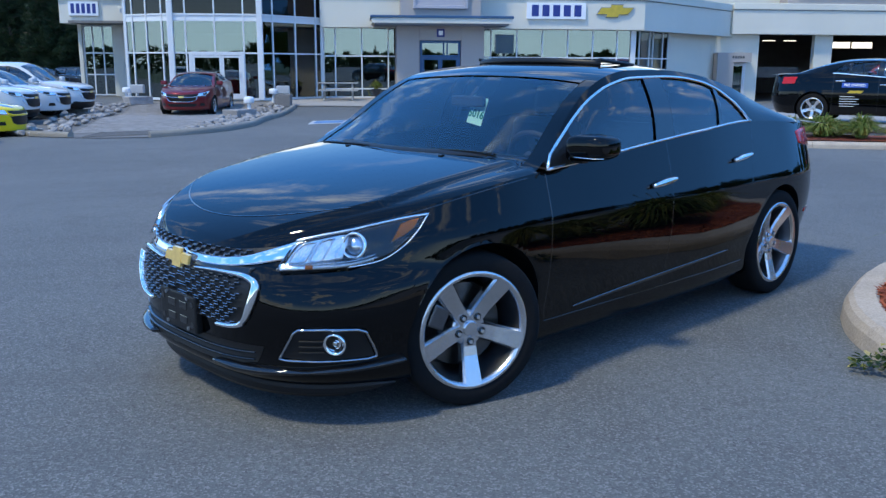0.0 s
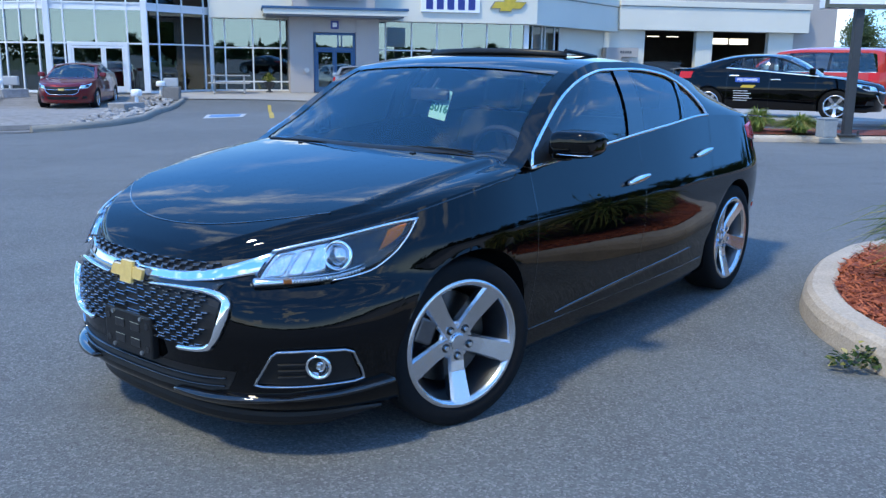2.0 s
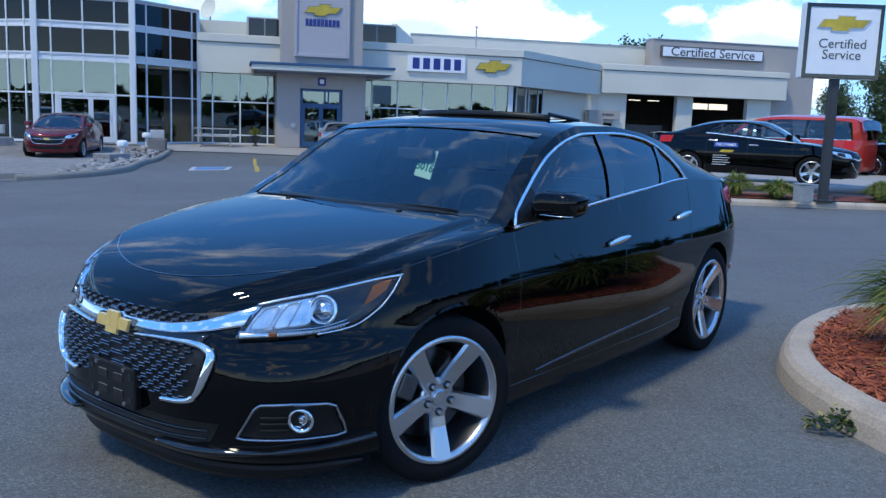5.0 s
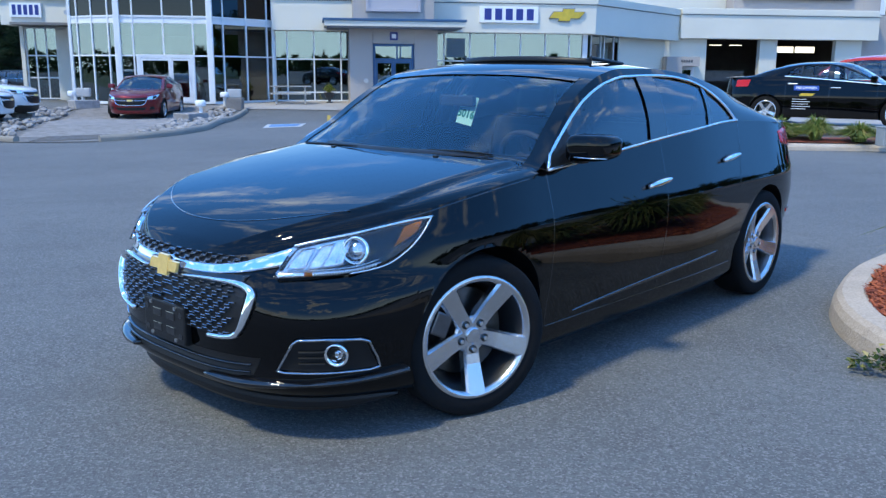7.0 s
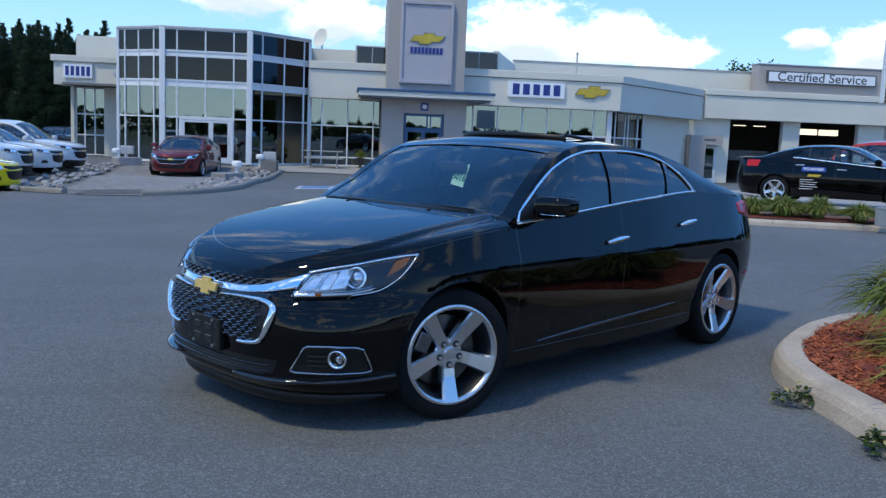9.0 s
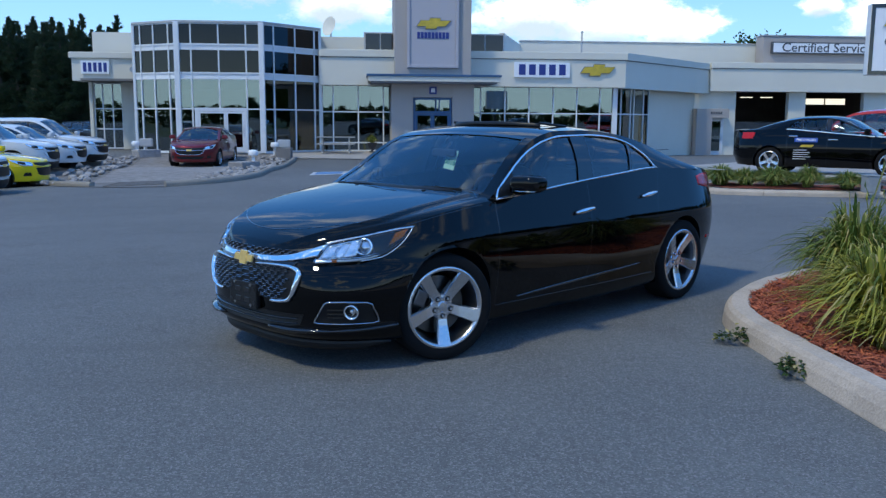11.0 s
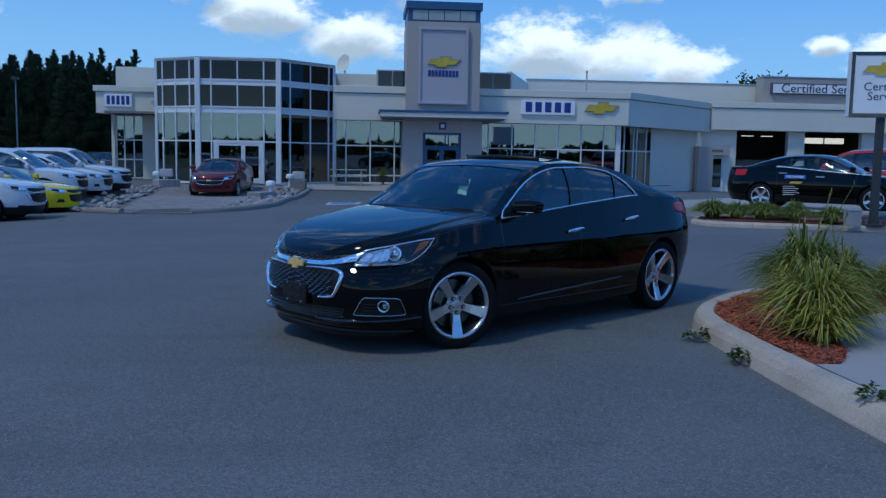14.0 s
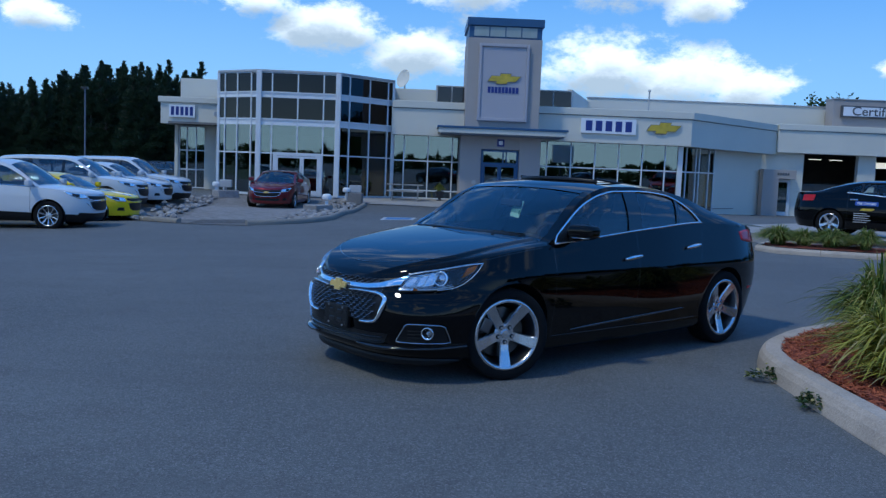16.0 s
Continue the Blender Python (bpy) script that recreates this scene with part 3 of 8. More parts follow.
rod(bm, (12.2, 41.6, 4.4), (12.2, 41.6, 5.95), 0.04, seg=8)
rod(bm, (12.2, 41.6, 5.95), (12.2, 41.6, 6.05), 0.075, 0.06, seg=8)
part("vent_pipe", bm, COPING, building)
# dark roof screens beside the tower
for x0, x1 in ((1.05, 2.6), (5.9, 7.80)):
    slab("roof_screen", COPING, x0, x1, 39.2, 40.4, 4.4, 5.60, "grey framed dark roof screen")
    k = 2
    for i in range(k):
        w = (x1 - x0 - 0.1) / k
        slab("screen_panel", DARK_PANEL, x0 + 0.08 + i * w, x0 + 0.02 + (i + 1) * w, 39.17, 39.22, 4.75, 5.54, bevel=0)

# tower
slab("tower", STUCCO_TAN, 2.44, 5.90, 37.0, 40.5, 3.2, 7.66, "mauve grey stucco tower")
slab("tower_base", STUCCO_TAN, 2.26, 3.24, 36.86, 38.6, 0.0, 3.2, "mauve grey stucco pier")
slab("tower_base", STUCCO_TAN, 5.04, 6.04, 36.86, 38.6, 0.0, 3.2, "mauve grey stucco pier")
slab("tower_base", STUCCO_TAN, 3.24, 5.04, 36.87, 38.6, 2.52, 3.2, "mauve grey stucco lintel")
slab("tower_cap", BLUE_METAL, 2.47, 5.87, 37.03, 40.45, 7.66, 8.22, "dark blue metal tower cap")
slab("cap_roof", BLUE_METAL, 2.38, 5.96, 36.92, 40.55, 8.22, 8.58)
for i in range(4):
    w = 2.98 / 4
    slab("pane", FROSTED, 2.70 + i * w, 2.65 + (i + 1) * w, 37.0, 37.05, 7.74, 8.18, "pale frosted pane", bevel=0)
# raised framed panel on the tower
bm = bmesh.new()
for x0, x1, z0, z1 in ((2.97, 3.10, 3.84, 7.40), (5.18, 5.31, 3.84, 7.40), (3.10, 5.18, 3.84, 3.98), (3.10, 5.18, 7.26, 7.40)):
    box(bm, x0, x1, 36.83, 37.02, z0, z1, 0.02)
part("panel_frame", bm, STUCCO_PANEL, building, "pale lilac moulded frame")
slab("panel", STUCCO_PANEL, 3.10, 5.18, 36.90, 37.02, 3.98, 7.26, "pale lilac stucco sign panel")
# canopy over the door
slab("canopy", STUCCO, 1.20, 7.08, 35.85, 38.4, 3.19, 3.40, "thin pale canopy with a blue edge")
slab("canopy_edge", BLUE_METAL, 1.14, 7.14, 35.79, 38.4, 3.40, 3.50)
slab("canopy_soffit", SLATE, 1.32, 6.96, 35.95, 38.4, 3.12, 3.19)
# blue door and transom
framed_door(3.26, 5.02, 37.0, 0.02, 1.90, (0.5,), BLUE_METAL, GLAZING, bar=0.10, label="dark blue double door with glass leaves")
bm = bmesh.new()
for x0, x1, z0, z1 in ((3.26, 3.36, 1.90, 2.50), (4.92, 5.02, 1.90, 2.50), (3.36, 4.92, 2.41, 2.50), (4.26, 4.32, 1.90, 2.41), (4.42, 4.47, 1.90, 2.41)):
    box(bm, x0, x1, 36.94, 37.04, z0, z1, 0.006)
tr = part("transom", bm, BLUE_METAL, building)
for x0, x1 in ((3.36, 4.26), (4.32, 4.42), (4.47, 4.92)):
    b2 = bmesh.new()
    box(b2, x0, x1, 36.98, 36.99, 1.90, 2.41)
    part("pane", b2, GLAZING, tr)
bm = bmesh.new()
rod(bm, (2.95, 36.86, 0.95), (2.95, 36.74, 0.95), 0.10, seg=16)
part("bell_box", bm, COPING, building)

# parts door in its mauve portal
slab("portal", STUCCO_TAN, 19.55, 20.45, 44.3, 45.0, -0.6, 2.22, "mauve grey stucco portal")
slab("portal", STUCCO_TAN, 20.45, 21.42, 44.3, 45.0, 1.72, 2.22, "mauve grey stucco portal")
framed_door(20.5, 21.36, 44.95, -0.38, 1.70, (), WHITE_FRAME, GLAZING, bar=0.07, label="white framed glass parts door")
for i in range(5):
    slab("sign_bar", SIGN_GREY, 20.35 + i * 0.14, 20.45 + i * 0.14, 44.285, 44.3, 1.92, 2.05, bevel=0)

# interior behind the glass
inside_plan("floor", FLOOR_TILE, -0.02, 0.02)
bm = bmesh.new()
prism(bm, (BC, BA, BB, BD, (-1.0, 38.7), (-9.2, 38.7)), 0.0, 0.03, "xy")
part("floor", bm, FLOOR_TILE, building)
bm = bmesh.new()
prism(bm, (BC, BA, BB, BD, (-1.0, 44), (-9.2, 44)), 5.40, 5.44, "xy")
part("roof", bm, COPING, building)
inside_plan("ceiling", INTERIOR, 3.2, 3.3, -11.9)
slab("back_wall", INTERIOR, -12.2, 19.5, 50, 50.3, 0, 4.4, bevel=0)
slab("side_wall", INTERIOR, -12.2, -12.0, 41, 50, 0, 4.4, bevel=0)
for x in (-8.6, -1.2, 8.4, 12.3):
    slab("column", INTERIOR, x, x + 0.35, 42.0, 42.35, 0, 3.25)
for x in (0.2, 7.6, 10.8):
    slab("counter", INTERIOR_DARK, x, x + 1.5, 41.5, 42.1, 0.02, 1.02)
# service bays
slab("bay_floor", FLOOR_TILE, 19.6, 34, 45.35, 62, -0.42, -0.38, bevel=0)
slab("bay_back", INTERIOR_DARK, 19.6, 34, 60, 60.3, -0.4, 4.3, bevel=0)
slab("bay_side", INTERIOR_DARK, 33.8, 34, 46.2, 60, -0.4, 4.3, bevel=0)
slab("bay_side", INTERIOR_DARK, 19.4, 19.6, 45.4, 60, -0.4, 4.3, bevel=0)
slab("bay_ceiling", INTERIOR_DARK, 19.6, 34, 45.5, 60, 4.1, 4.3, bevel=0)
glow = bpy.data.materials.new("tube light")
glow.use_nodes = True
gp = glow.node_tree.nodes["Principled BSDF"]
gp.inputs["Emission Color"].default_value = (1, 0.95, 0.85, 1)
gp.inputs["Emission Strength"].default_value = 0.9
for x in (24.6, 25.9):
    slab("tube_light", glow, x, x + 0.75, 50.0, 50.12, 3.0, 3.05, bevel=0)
# daylight in the bay windows comes from the slabs' own emission
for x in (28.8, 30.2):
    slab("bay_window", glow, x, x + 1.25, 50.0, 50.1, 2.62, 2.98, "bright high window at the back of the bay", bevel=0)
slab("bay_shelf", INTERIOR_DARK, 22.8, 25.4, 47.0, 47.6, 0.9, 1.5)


# ---- the black sedan: its shape ----
def curve(keys):
    """A smooth curve through (at, value) keys, with no overshoot."""
    keys = sorted(keys)
    xs, ys = [k[0] for k in keys], [k[1] for k in keys]
    n = len(xs)
    d = [(ys[i + 1] - ys[i]) / (xs[i + 1] - xs[i]) for i in range(n - 1)]
    m = [d[0]] + [0 if d[i - 1] * d[i] <= 0 else 2 * d[i - 1] * d[i] / (d[i - 1] + d[i]) for i in range(1, n - 1)] + [d[-1]]

    def at(x):
        if x <= xs[0]:
            return ys[0]
        if x >= xs[-1]:
            return ys[-1]
        i = max(k for k in range(n - 1) if xs[k] <= x)
        h = xs[i + 1] - xs[i]
        t = (x - xs[i]) / h
        return ((2 * t**3 - 3 * t**2 + 1) * ys[i] + (t**3 - 2 * t**2 + t) * h * m[i]
                + (-2 * t**3 + 3 * t**2) * ys[i + 1] + (t**3 - t**2) * h * m[i + 1])
    return at


class Shell:
    """A car body as curves: x ahead, y to its left, z up, the origin on the ground between the axles."""

    def __init__(self, c):
        self.x_front, self.x_rear, self.n_rear, self.tuck, self.crown = c["x_front"], c["x_rear"], c["n_rear"], c.get("tuck", 0.0), c["crown"]
        self.swell = c.get("swell", 0.0)
        n = c["n_front"]
        self.n_front = curve(n if isinstance(n, tuple) else ((0.0, n), (2.0, n)))
        self.half_width, self.nose, self.tail, self.edge, self.hood = curve(c["half_width"]), curve(c["nose"]), curve(c["tail"]), curve(c["edge"]), curve(c["hood"])
        self.roof, self.rail_y, self.rail_z, self.crease = curve(c["roof"]), curve(c["rail_y"]), curve(c["rail_z"]), curve(c["crease"])

    def flare(self, x, z):
        """The haunches swell over the wheels."""
        return self.swell * (math.exp(-((x - 1.36) / 0.36) ** 2) + 1.2 * math.exp(-((x + 1.40) / 0.46) ** 2)) * math.exp(-((z - 0.74) / 0.30) ** 2)

    def ring(self, s, z):
        """The plan outline at height z: s runs 0 at the nose, 0.4 where the flank begins, 0.62 where it ends, 1 at the tail."""
        w = self.half_width(z)
        if s <= 0.4:
            a = s / 0.4 * math.pi / 2
            e = 2 / self.n_front(z)
            x = self.x_front + (self.nose(z) - self.x_front) * max(0, math.cos(a)) ** e
            return x, (w + self.flare(x, z)) * max(0, math.sin(a)) ** e
        if s <= 0.62:
            x = self.x_front + (self.x_rear - self.x_front) * (s - 0.4) / 0.22
            return x, w * self.waist(x) + self.flare(x, z)
        a = (1 - s) / 0.38 * math.pi / 2
        e = 2 / self.n_rear
        x = self.x_rear + (self.tail(z) - self.x_rear) * max(0, math.cos(a)) ** e
        return x, (w * self.waist(x) + self.flare(x, z)) * max(0, math.sin(a)) ** e

    def waist(self, x):
        """The flanks draw in a little towards the tail."""
        t = min(1, max(0, (-0.35 - x) / 1.3))
        return 1 - self.tuck * t * t * (3 - 2 * t)

    def top(self, s):
        z = self.edge(self.ring(s, 0.9)[0])
        for _ in range(4):
            z = self.edge(self.ring(s, z)[0])
        return z

    def point(self, s, z, off=0.0):
        sign = -1 if s < 0 else 1
        s = abs(s)
        x, y = self.ring(s, z)
        if off:
            x0, y0 = self.ring(max(0, s - 0.004), z)
            x1, y1 = self.ring(min(1, s + 0.004), z)
            x2, y2 = self.ring(s, z + 0.01)
            x3, y3 = self.ring(s, z - 0.01)
            t, u = Vector((x1 - x0, y1 - y0, 0)), Vector((x2 - x3, y2 - y3, 0.02))
            n = u.cross(t)
            n.normalize()
            if n.dot(Vector((x, y * 1.0, 0))) < 0:
                n = -n
            x, y, z = x + off * n.x, y + off * n.y, z + off * n.z
        return Vector((x, sign * y, z))

    def s_of_y(self, y, z):
        w = self.half_width(z)
        return 0.4 / (math.pi / 2) * math.asin(min(1, (abs(y) / w)) ** (self.n_front(z) / 2)) * (-1 if y < 0 else 1)

    def s_of_x(self, x, z):
        if x > self.x_front:
            return 0.4 / (math.pi / 2) * math.acos(min(1, (x - self.x_front) / (self.nose(z) - self.x_front)) ** (self.n_front(z) / 2))
        if x > self.x_rear:
            return 0.4 + 0.22 * (x - self.x_front) / (self.x_rear - self.x_front)
        return 1 - 0.38 / (math.pi / 2) * math.acos(min(1, (x - self.x_rear) / (self.tail(z) - self.x_rear)) ** (self.n_rear / 2))

    def bonnet(self, x, y):
        """The hood's height over (x, y)."""
        z = self.edge(x)
        ye = max(0.02, self.ring(self.s_of_x(x, z), z)[1])
        yc = min(self.crease(x), ye * 0.9)
        zc, a = self.hood(x), abs(y)
        zk = zc - self.crown * (0.4 + 0.6 * (yc / 0.7))
        zk = max(zk, z + 0.25 * (zc - z))
        if a < yc:
            return zc - (zc - zk) * (a / yc) ** 2.2
        t = min(1, (a - yc) / max(1e-3, ye - yc))
        # a sharp ridge, a steep flank, then the fender's own crest
        if t < 0.28:
            g = 0.46 * smooth01(t / 0.28) ** 0.8
        elif t < 0.68:
            g = 0.46 + 0.10 * (t - 0.28) / 0.40
        else:
            g = 0.56 + 0.44 * ((t - 0.68) / 0.32) ** 1.4
        return zk + (z - zk) * g

    def side(self, x, t, off=0.0):
        """The upper side between beltline (t 0) and roof rail (t 1)."""
        zb = self.edge(x)
        yb = self.half_width(zb) * self.waist(x) if self.x_rear - 0.3 < x else self.ring(self.s_of_x(x, zb), zb)[1]
        yr, zr = min(self.rail_y(x), yb), max(self.rail_z(x), zb)
        bow = 0.028 * math.sin(math.pi * t) * min(1, (zr - zb) / 0.3)
        y, z = yb + (yr - yb) * t + bow, zb + (zr - zb) * t
        n = Vector((0, zr - zb, yb - yr))
        n = n.normalized() if n.length > 1e-4 else Vector((0, 1, 0))
        return Vector((x, y + off * n.y, z + off * n.z))

    def deck(self, x, t, off=0.0):
        """The roof and both screens from rail (t 1) to the middle (t 0); t < 0 on the right."""
        zb = self.edge(x)
        yr, zr = self.rail_y(x), max(self.rail_z(x), zb)
        zc = max(self.roof(x), zr)
        return Vector((x, yr * t, zc - (zc - zr) * abs(t) ** 2.3 + off))


SEDAN = Shell(dict(
    x_front=1.05, x_rear=-1.45, n_front=((0.15, 3.0), (0.45, 3.1), (0.58, 2.8), (0.67, 2.4), (0.80, 2.35), (1.0, 2.4)), n_rear=2.45, tuck=0.06, swell=0.011, crown=0.016,
    half_width=((0.15, 0.80), (0.20, 0.865), (0.27, 0.876), (0.33, 0.882), (0.36, 0.886), (0.50, 0.913), (0.66, 0.927), (0.755, 0.925), (0.79, 0.919), (0.86, 0.899), (0.95, 0.873), (1.04, 0.846), (1.14, 0.814)),
    nose=((0.15, 2.14), (0.19, 2.24), (0.25, 2.295), (0.32, 2.285), (0.42, 2.295), (0.55, 2.302), (0.64, 2.290), (0.70, 2.268), (0.76, 2.23), (0.80, 2.195), (0.90, 2.11), (1.0, 2.02)),
    tail=((0.18, -2.33), (0.35, -2.44), (0.60, -2.485), (0.80, -2.465), (0.95, -2.44), (1.12, -2.40)),
    edge=((-2.5, 1.045), (-2.2, 1.058), (-1.8, 1.082), (-1.35, 1.112), (-1.0, 1.122), (-0.4, 1.088), (0.2, 1.042), (0.7, 1.000), (0.95, 0.984), (1.2, 0.962), (1.45, 0.925), (1.69, 0.872), (1.9, 0.825), (2.1, 0.765), (2.2, 0.728), (2.26, 0.706), (2.34, 0.69)),
    hood=((2.34, 0.692), (2.27, 0.712), (2.22, 0.762), (2.1, 0.830), (1.9, 0.893), (1.6, 0.955), (1.3, 1.003), (1.0, 1.040), (0.8, 1.055)),
    crease=((2.3, 0.42), (2.15, 0.55), (2.0, 0.63), (1.8, 0.67), (1.4, 0.685), (0.9, 0.71)),
    roof=((-2.48, 1.050), (-2.38, 1.088), (-2.25, 1.097), (-2.1, 1.092), (-1.98, 1.097), (-1.8, 1.152), (-1.55, 1.236), (-1.3, 1.318), (-1.0, 1.398), (-0.6, 1.454), (-0.2, 1.470), (0.1, 1.460), (0.33, 1.424), (0.6, 1.305), (0.85, 1.165), (1.07, 1.030), (1.2, 0.95)),
    rail_y=((-2.4, 0.70), (-2.0, 0.735), (-1.8, 0.735), (-1.6, 0.712), (-1.3, 0.675), (-1.0, 0.662), (-0.6, 0.652), (-0.2, 0.662), (0.1, 0.682), (0.3, 0.702), (0.5, 0.722), (0.8, 0.792), (0.95, 0.846), (1.2, 0.872)),
    rail_z=((-2.4, 1.052), (-2.0, 1.075), (-1.85, 1.096), (-1.6, 1.150), (-1.3, 1.240), (-1.0, 1.330), (-0.6, 1.402), (-0.2, 1.426), (0.1, 1.424), (0.3, 1.396), (0.5, 1.322), (0.65, 1.230), (0.8, 1.118), (0.95, 1.020), (1.2, 0.88)),
))


# ---- car materials ----
def paint(name, color, metal=0.0, flake=0.04, rough=0.28, coat_ior=1.5, mirror_like=False):
    m = bpy.data.materials.new(name)
    m.use_nodes = True
    n, l = m.node_tree.nodes, m.node_tree.links
    p = n["Principled BSDF"]
    p.inputs["Roughness"].default_value = rough
    p.inputs["Metallic"].default_value = metal
    p.inputs["Coat Weight"].default_value = 1.0
    p.inputs["Coat Roughness"].default_value = 0.015
    p.inputs["Coat IOR"].default_value = coat_ior
    p.inputs["Specular IOR Level"].default_value = 0.08
    tc = n.new("ShaderNodeTexCoord")
    a = n.new("ShaderNodeTexNoise")
    a.inputs["Scale"].default_value, a.inputs["Detail"].default_value = 900, 2
    b = n.new("ShaderNodeTexNoise")
    b.inputs["Scale"].default_value, b.inputs["Detail"].default_value = 4, 5
    l.new(tc.outputs["Object"], a.inputs["Vector"])
    l.new(tc.outputs["Object"], b.inputs["Vector"])
    mx = n.new("ShaderNodeMix")
    mx.data_type = "RGBA"
    mx.inputs[6].default_value = (*color, 1)
    mx.inputs[7].default_value = (*[min(1, c * (1 + flake * 8) + flake * 0.05) for c in color], 1)
    l.new(a.outputs[0], mx.inputs[0])
    l.new(mx.outputs[2], p.inputs["Base Color"])
    r = n.new("ShaderNodeMapRange")
    l.new(b.outputs[0], r.inputs[0])
    r.inputs[3].default_value, r.inputs[4].default_value = 0.005, 0.04
    l.new(r.outputs[0], p.inputs["Coat Roughness"])
    if mirror_like:
        p.inputs["Coat Weight"].default_value = 0.0
        p.inputs["IOR"].default_value = coat_ior
        p.inputs["Specular IOR Level"].default_value = 0.5
        r.inputs[3].default_value, r.inputs[4].default_value = 0.0, 0.05
        l.new(r.outputs[0], p.inputs["Roughness"])
        # slight waviness of pressed and sprayed sheet metal
        wave = n.new("ShaderNodeTexNoise")
        wave.inputs["Scale"].default_value, wave.inputs["Detail"].default_value = 7, 3
        l.new(tc.outputs["Object"], wave.inputs["Vector"])
        bp = n.new("ShaderNodeBump")
        bp.inputs["Strength"].default_value, bp.inputs["Distance"].default_value = 0.10, 0.004
        l.new(wave.outputs[0], bp.inputs["Height"])
        l.new(bp.outputs[0], p.inputs["Normal"])
    return m


BLACK_PAINT = paint("black clearcoat paint", (0.0006, 0.0007, 0.0010), 0.0, 0.01, 0.3, 1.37, True)
RED_PAINT = paint("dark red metallic paint", (0.13, 0.008, 0.012), 0.3, 0.05, 0.3)
WHITE_CAR = paint("white car paint", (0.60, 0.61, 0.62), 0.0, 0.01, 0.35)
SILVER_CAR = paint("silver metallic paint", (0.42, 0.44, 0.46), 0.6, 0.04, 0.35)
YELLOW_CAR = paint("yellow car paint", (0.78, 0.56, 0.01), 0.0, 0.02, 0.35)
VAN_RED = paint("bright red paint", (0.42, 0.03, 0.02), 0.0, 0.02, 0.35)
DARK_CAR = paint("dark blue grey paint", (0.02, 0.024, 0.03), 0.2, 0.04, 0.35)
# grey metal that stands for the sky's glint on the black sill ledge
SILL_GLINT = mat("sill glint grey", (0.15, 0.152, 0.158), 0.22, 1.0, vary=0.1, grain=20)
GRILLE_BLACK = mat("grille gloss", (0.34, 0.35, 0.37), 0.14, 0.95, vary=0.1, grain=40)
CHROME = mat("chrome", (0.86, 0.88, 0.90), 0.05, 1.0, vary=0.02, grain=5)
FOG_CHROME = mat("dark chrome", (0.40, 0.41, 0.43), 0.08, 1.0, vary=0.05, grain=10)
ALLOY = mat("polished alloy", (0.62, 0.63, 0.65), 0.26, 1.0, vary=0.06, grain=30)
ALLOY_DARK = mat("grey alloy barrel", (0.15, 0.155, 0.165), 0.3, 0.9, vary=0.1, grain=30)
GLOSS_BLACK = mat("gloss black trim", (0.004, 0.004, 0.0045), 0.06, vary=0.1, grain=30, coat=0.6)
CAR_GLASS = glass_mat("car glass", (0.88, 0.93, 0.94), 0.0, ior=1.68, film=(0.80, 0.94, 1.0))
CLEAR_GLASS = glass_mat("untinted side glass", (0.80, 0.88, 0.86), 0.0, ior=1.6)
PRIVACY = glass_mat("side glass", (0.42, 0.47, 0.50), 0.0, ior=1.9)
LENS = glass_mat("clear lamp lens", (0.93, 0.94, 0.95), 0.0, ior=1.45)
LAMP_BOWL = mat("lamp reflector", (0.86, 0.88, 0.91), 0.22, 1.0, vary=0.15, grain=25)
LAMP_EYE = mat("projector lens glass", (0.55, 0.60, 0.66), 0.06, 0.9, vary=0.1, coat=0.8)
LAMP_DARK = mat("lamp bezel black", (0.02, 0.021, 0.023), 0.25, 0.3, vary=0.1)
AMBER = mat("amber reflector", (0.80, 0.20, 0.015), 0.35, vary=0.2, grain=80, spec=0.3)
RED_LENS = mat("red tail lens", (0.50, 0.012, 0.012), 0.2, vary=0.15, grain=60, coat=0.2, spec=0.3)
CABIN = mat("cabin black trim", (0.022, 0.021, 0.021), 0.7, vary=0.2, grain=150, bump=0.15)
SEAT = mat("black leather", (0.030, 0.028, 0.027), 0.5, vary=0.2, grain=60, bump=0.15)
GOLD_BADGE = mat("gold badge", (1.0, 0.66, 0.22), 0.32, 0.35, vary=0.12, grain=50, coat=0.5)
TAG_GREEN = mat("pale green tag", (0.56, 0.92, 0.74), 0.6, vary=0.05, grain=20)
TAG_INK = mat("tag ink", (0.03, 0.24, 0.13), 0.6, vary=0.05)
BRAKE = mat("brake disc", (0.12, 0.118, 0.115), 0.35, 1.0, vary=0.2, grain=30)


# ---- car building tools ----
def grid_mesh(rows, keep=None):
    """A bmesh from rows of points; keep(i, j) tells which cells stay."""
    bm = bmesh.new()
    vs = [[bm.verts.new(p) for p in row] for row in rows]
    for i in range(len(rows) - 1):
        for j in range(len(rows[0]) - 1):
            if keep is None or keep(i, j):
                q = (vs[i][j], vs[i][j + 1], vs[i + 1][j + 1], vs[i + 1][j])
                if len({tuple(round(c, 5) for c in v.co) for v in q}) >= 3:
                    try:
                        bm.faces.new(q)
                    except ValueError:
                        pass
    bmesh.ops.remove_doubles(bm, verts=bm.verts, dist=1e-5)
    for v in [v for v in bm.verts if not v.link_faces]:
        bm.verts.remove(v)
    return bm


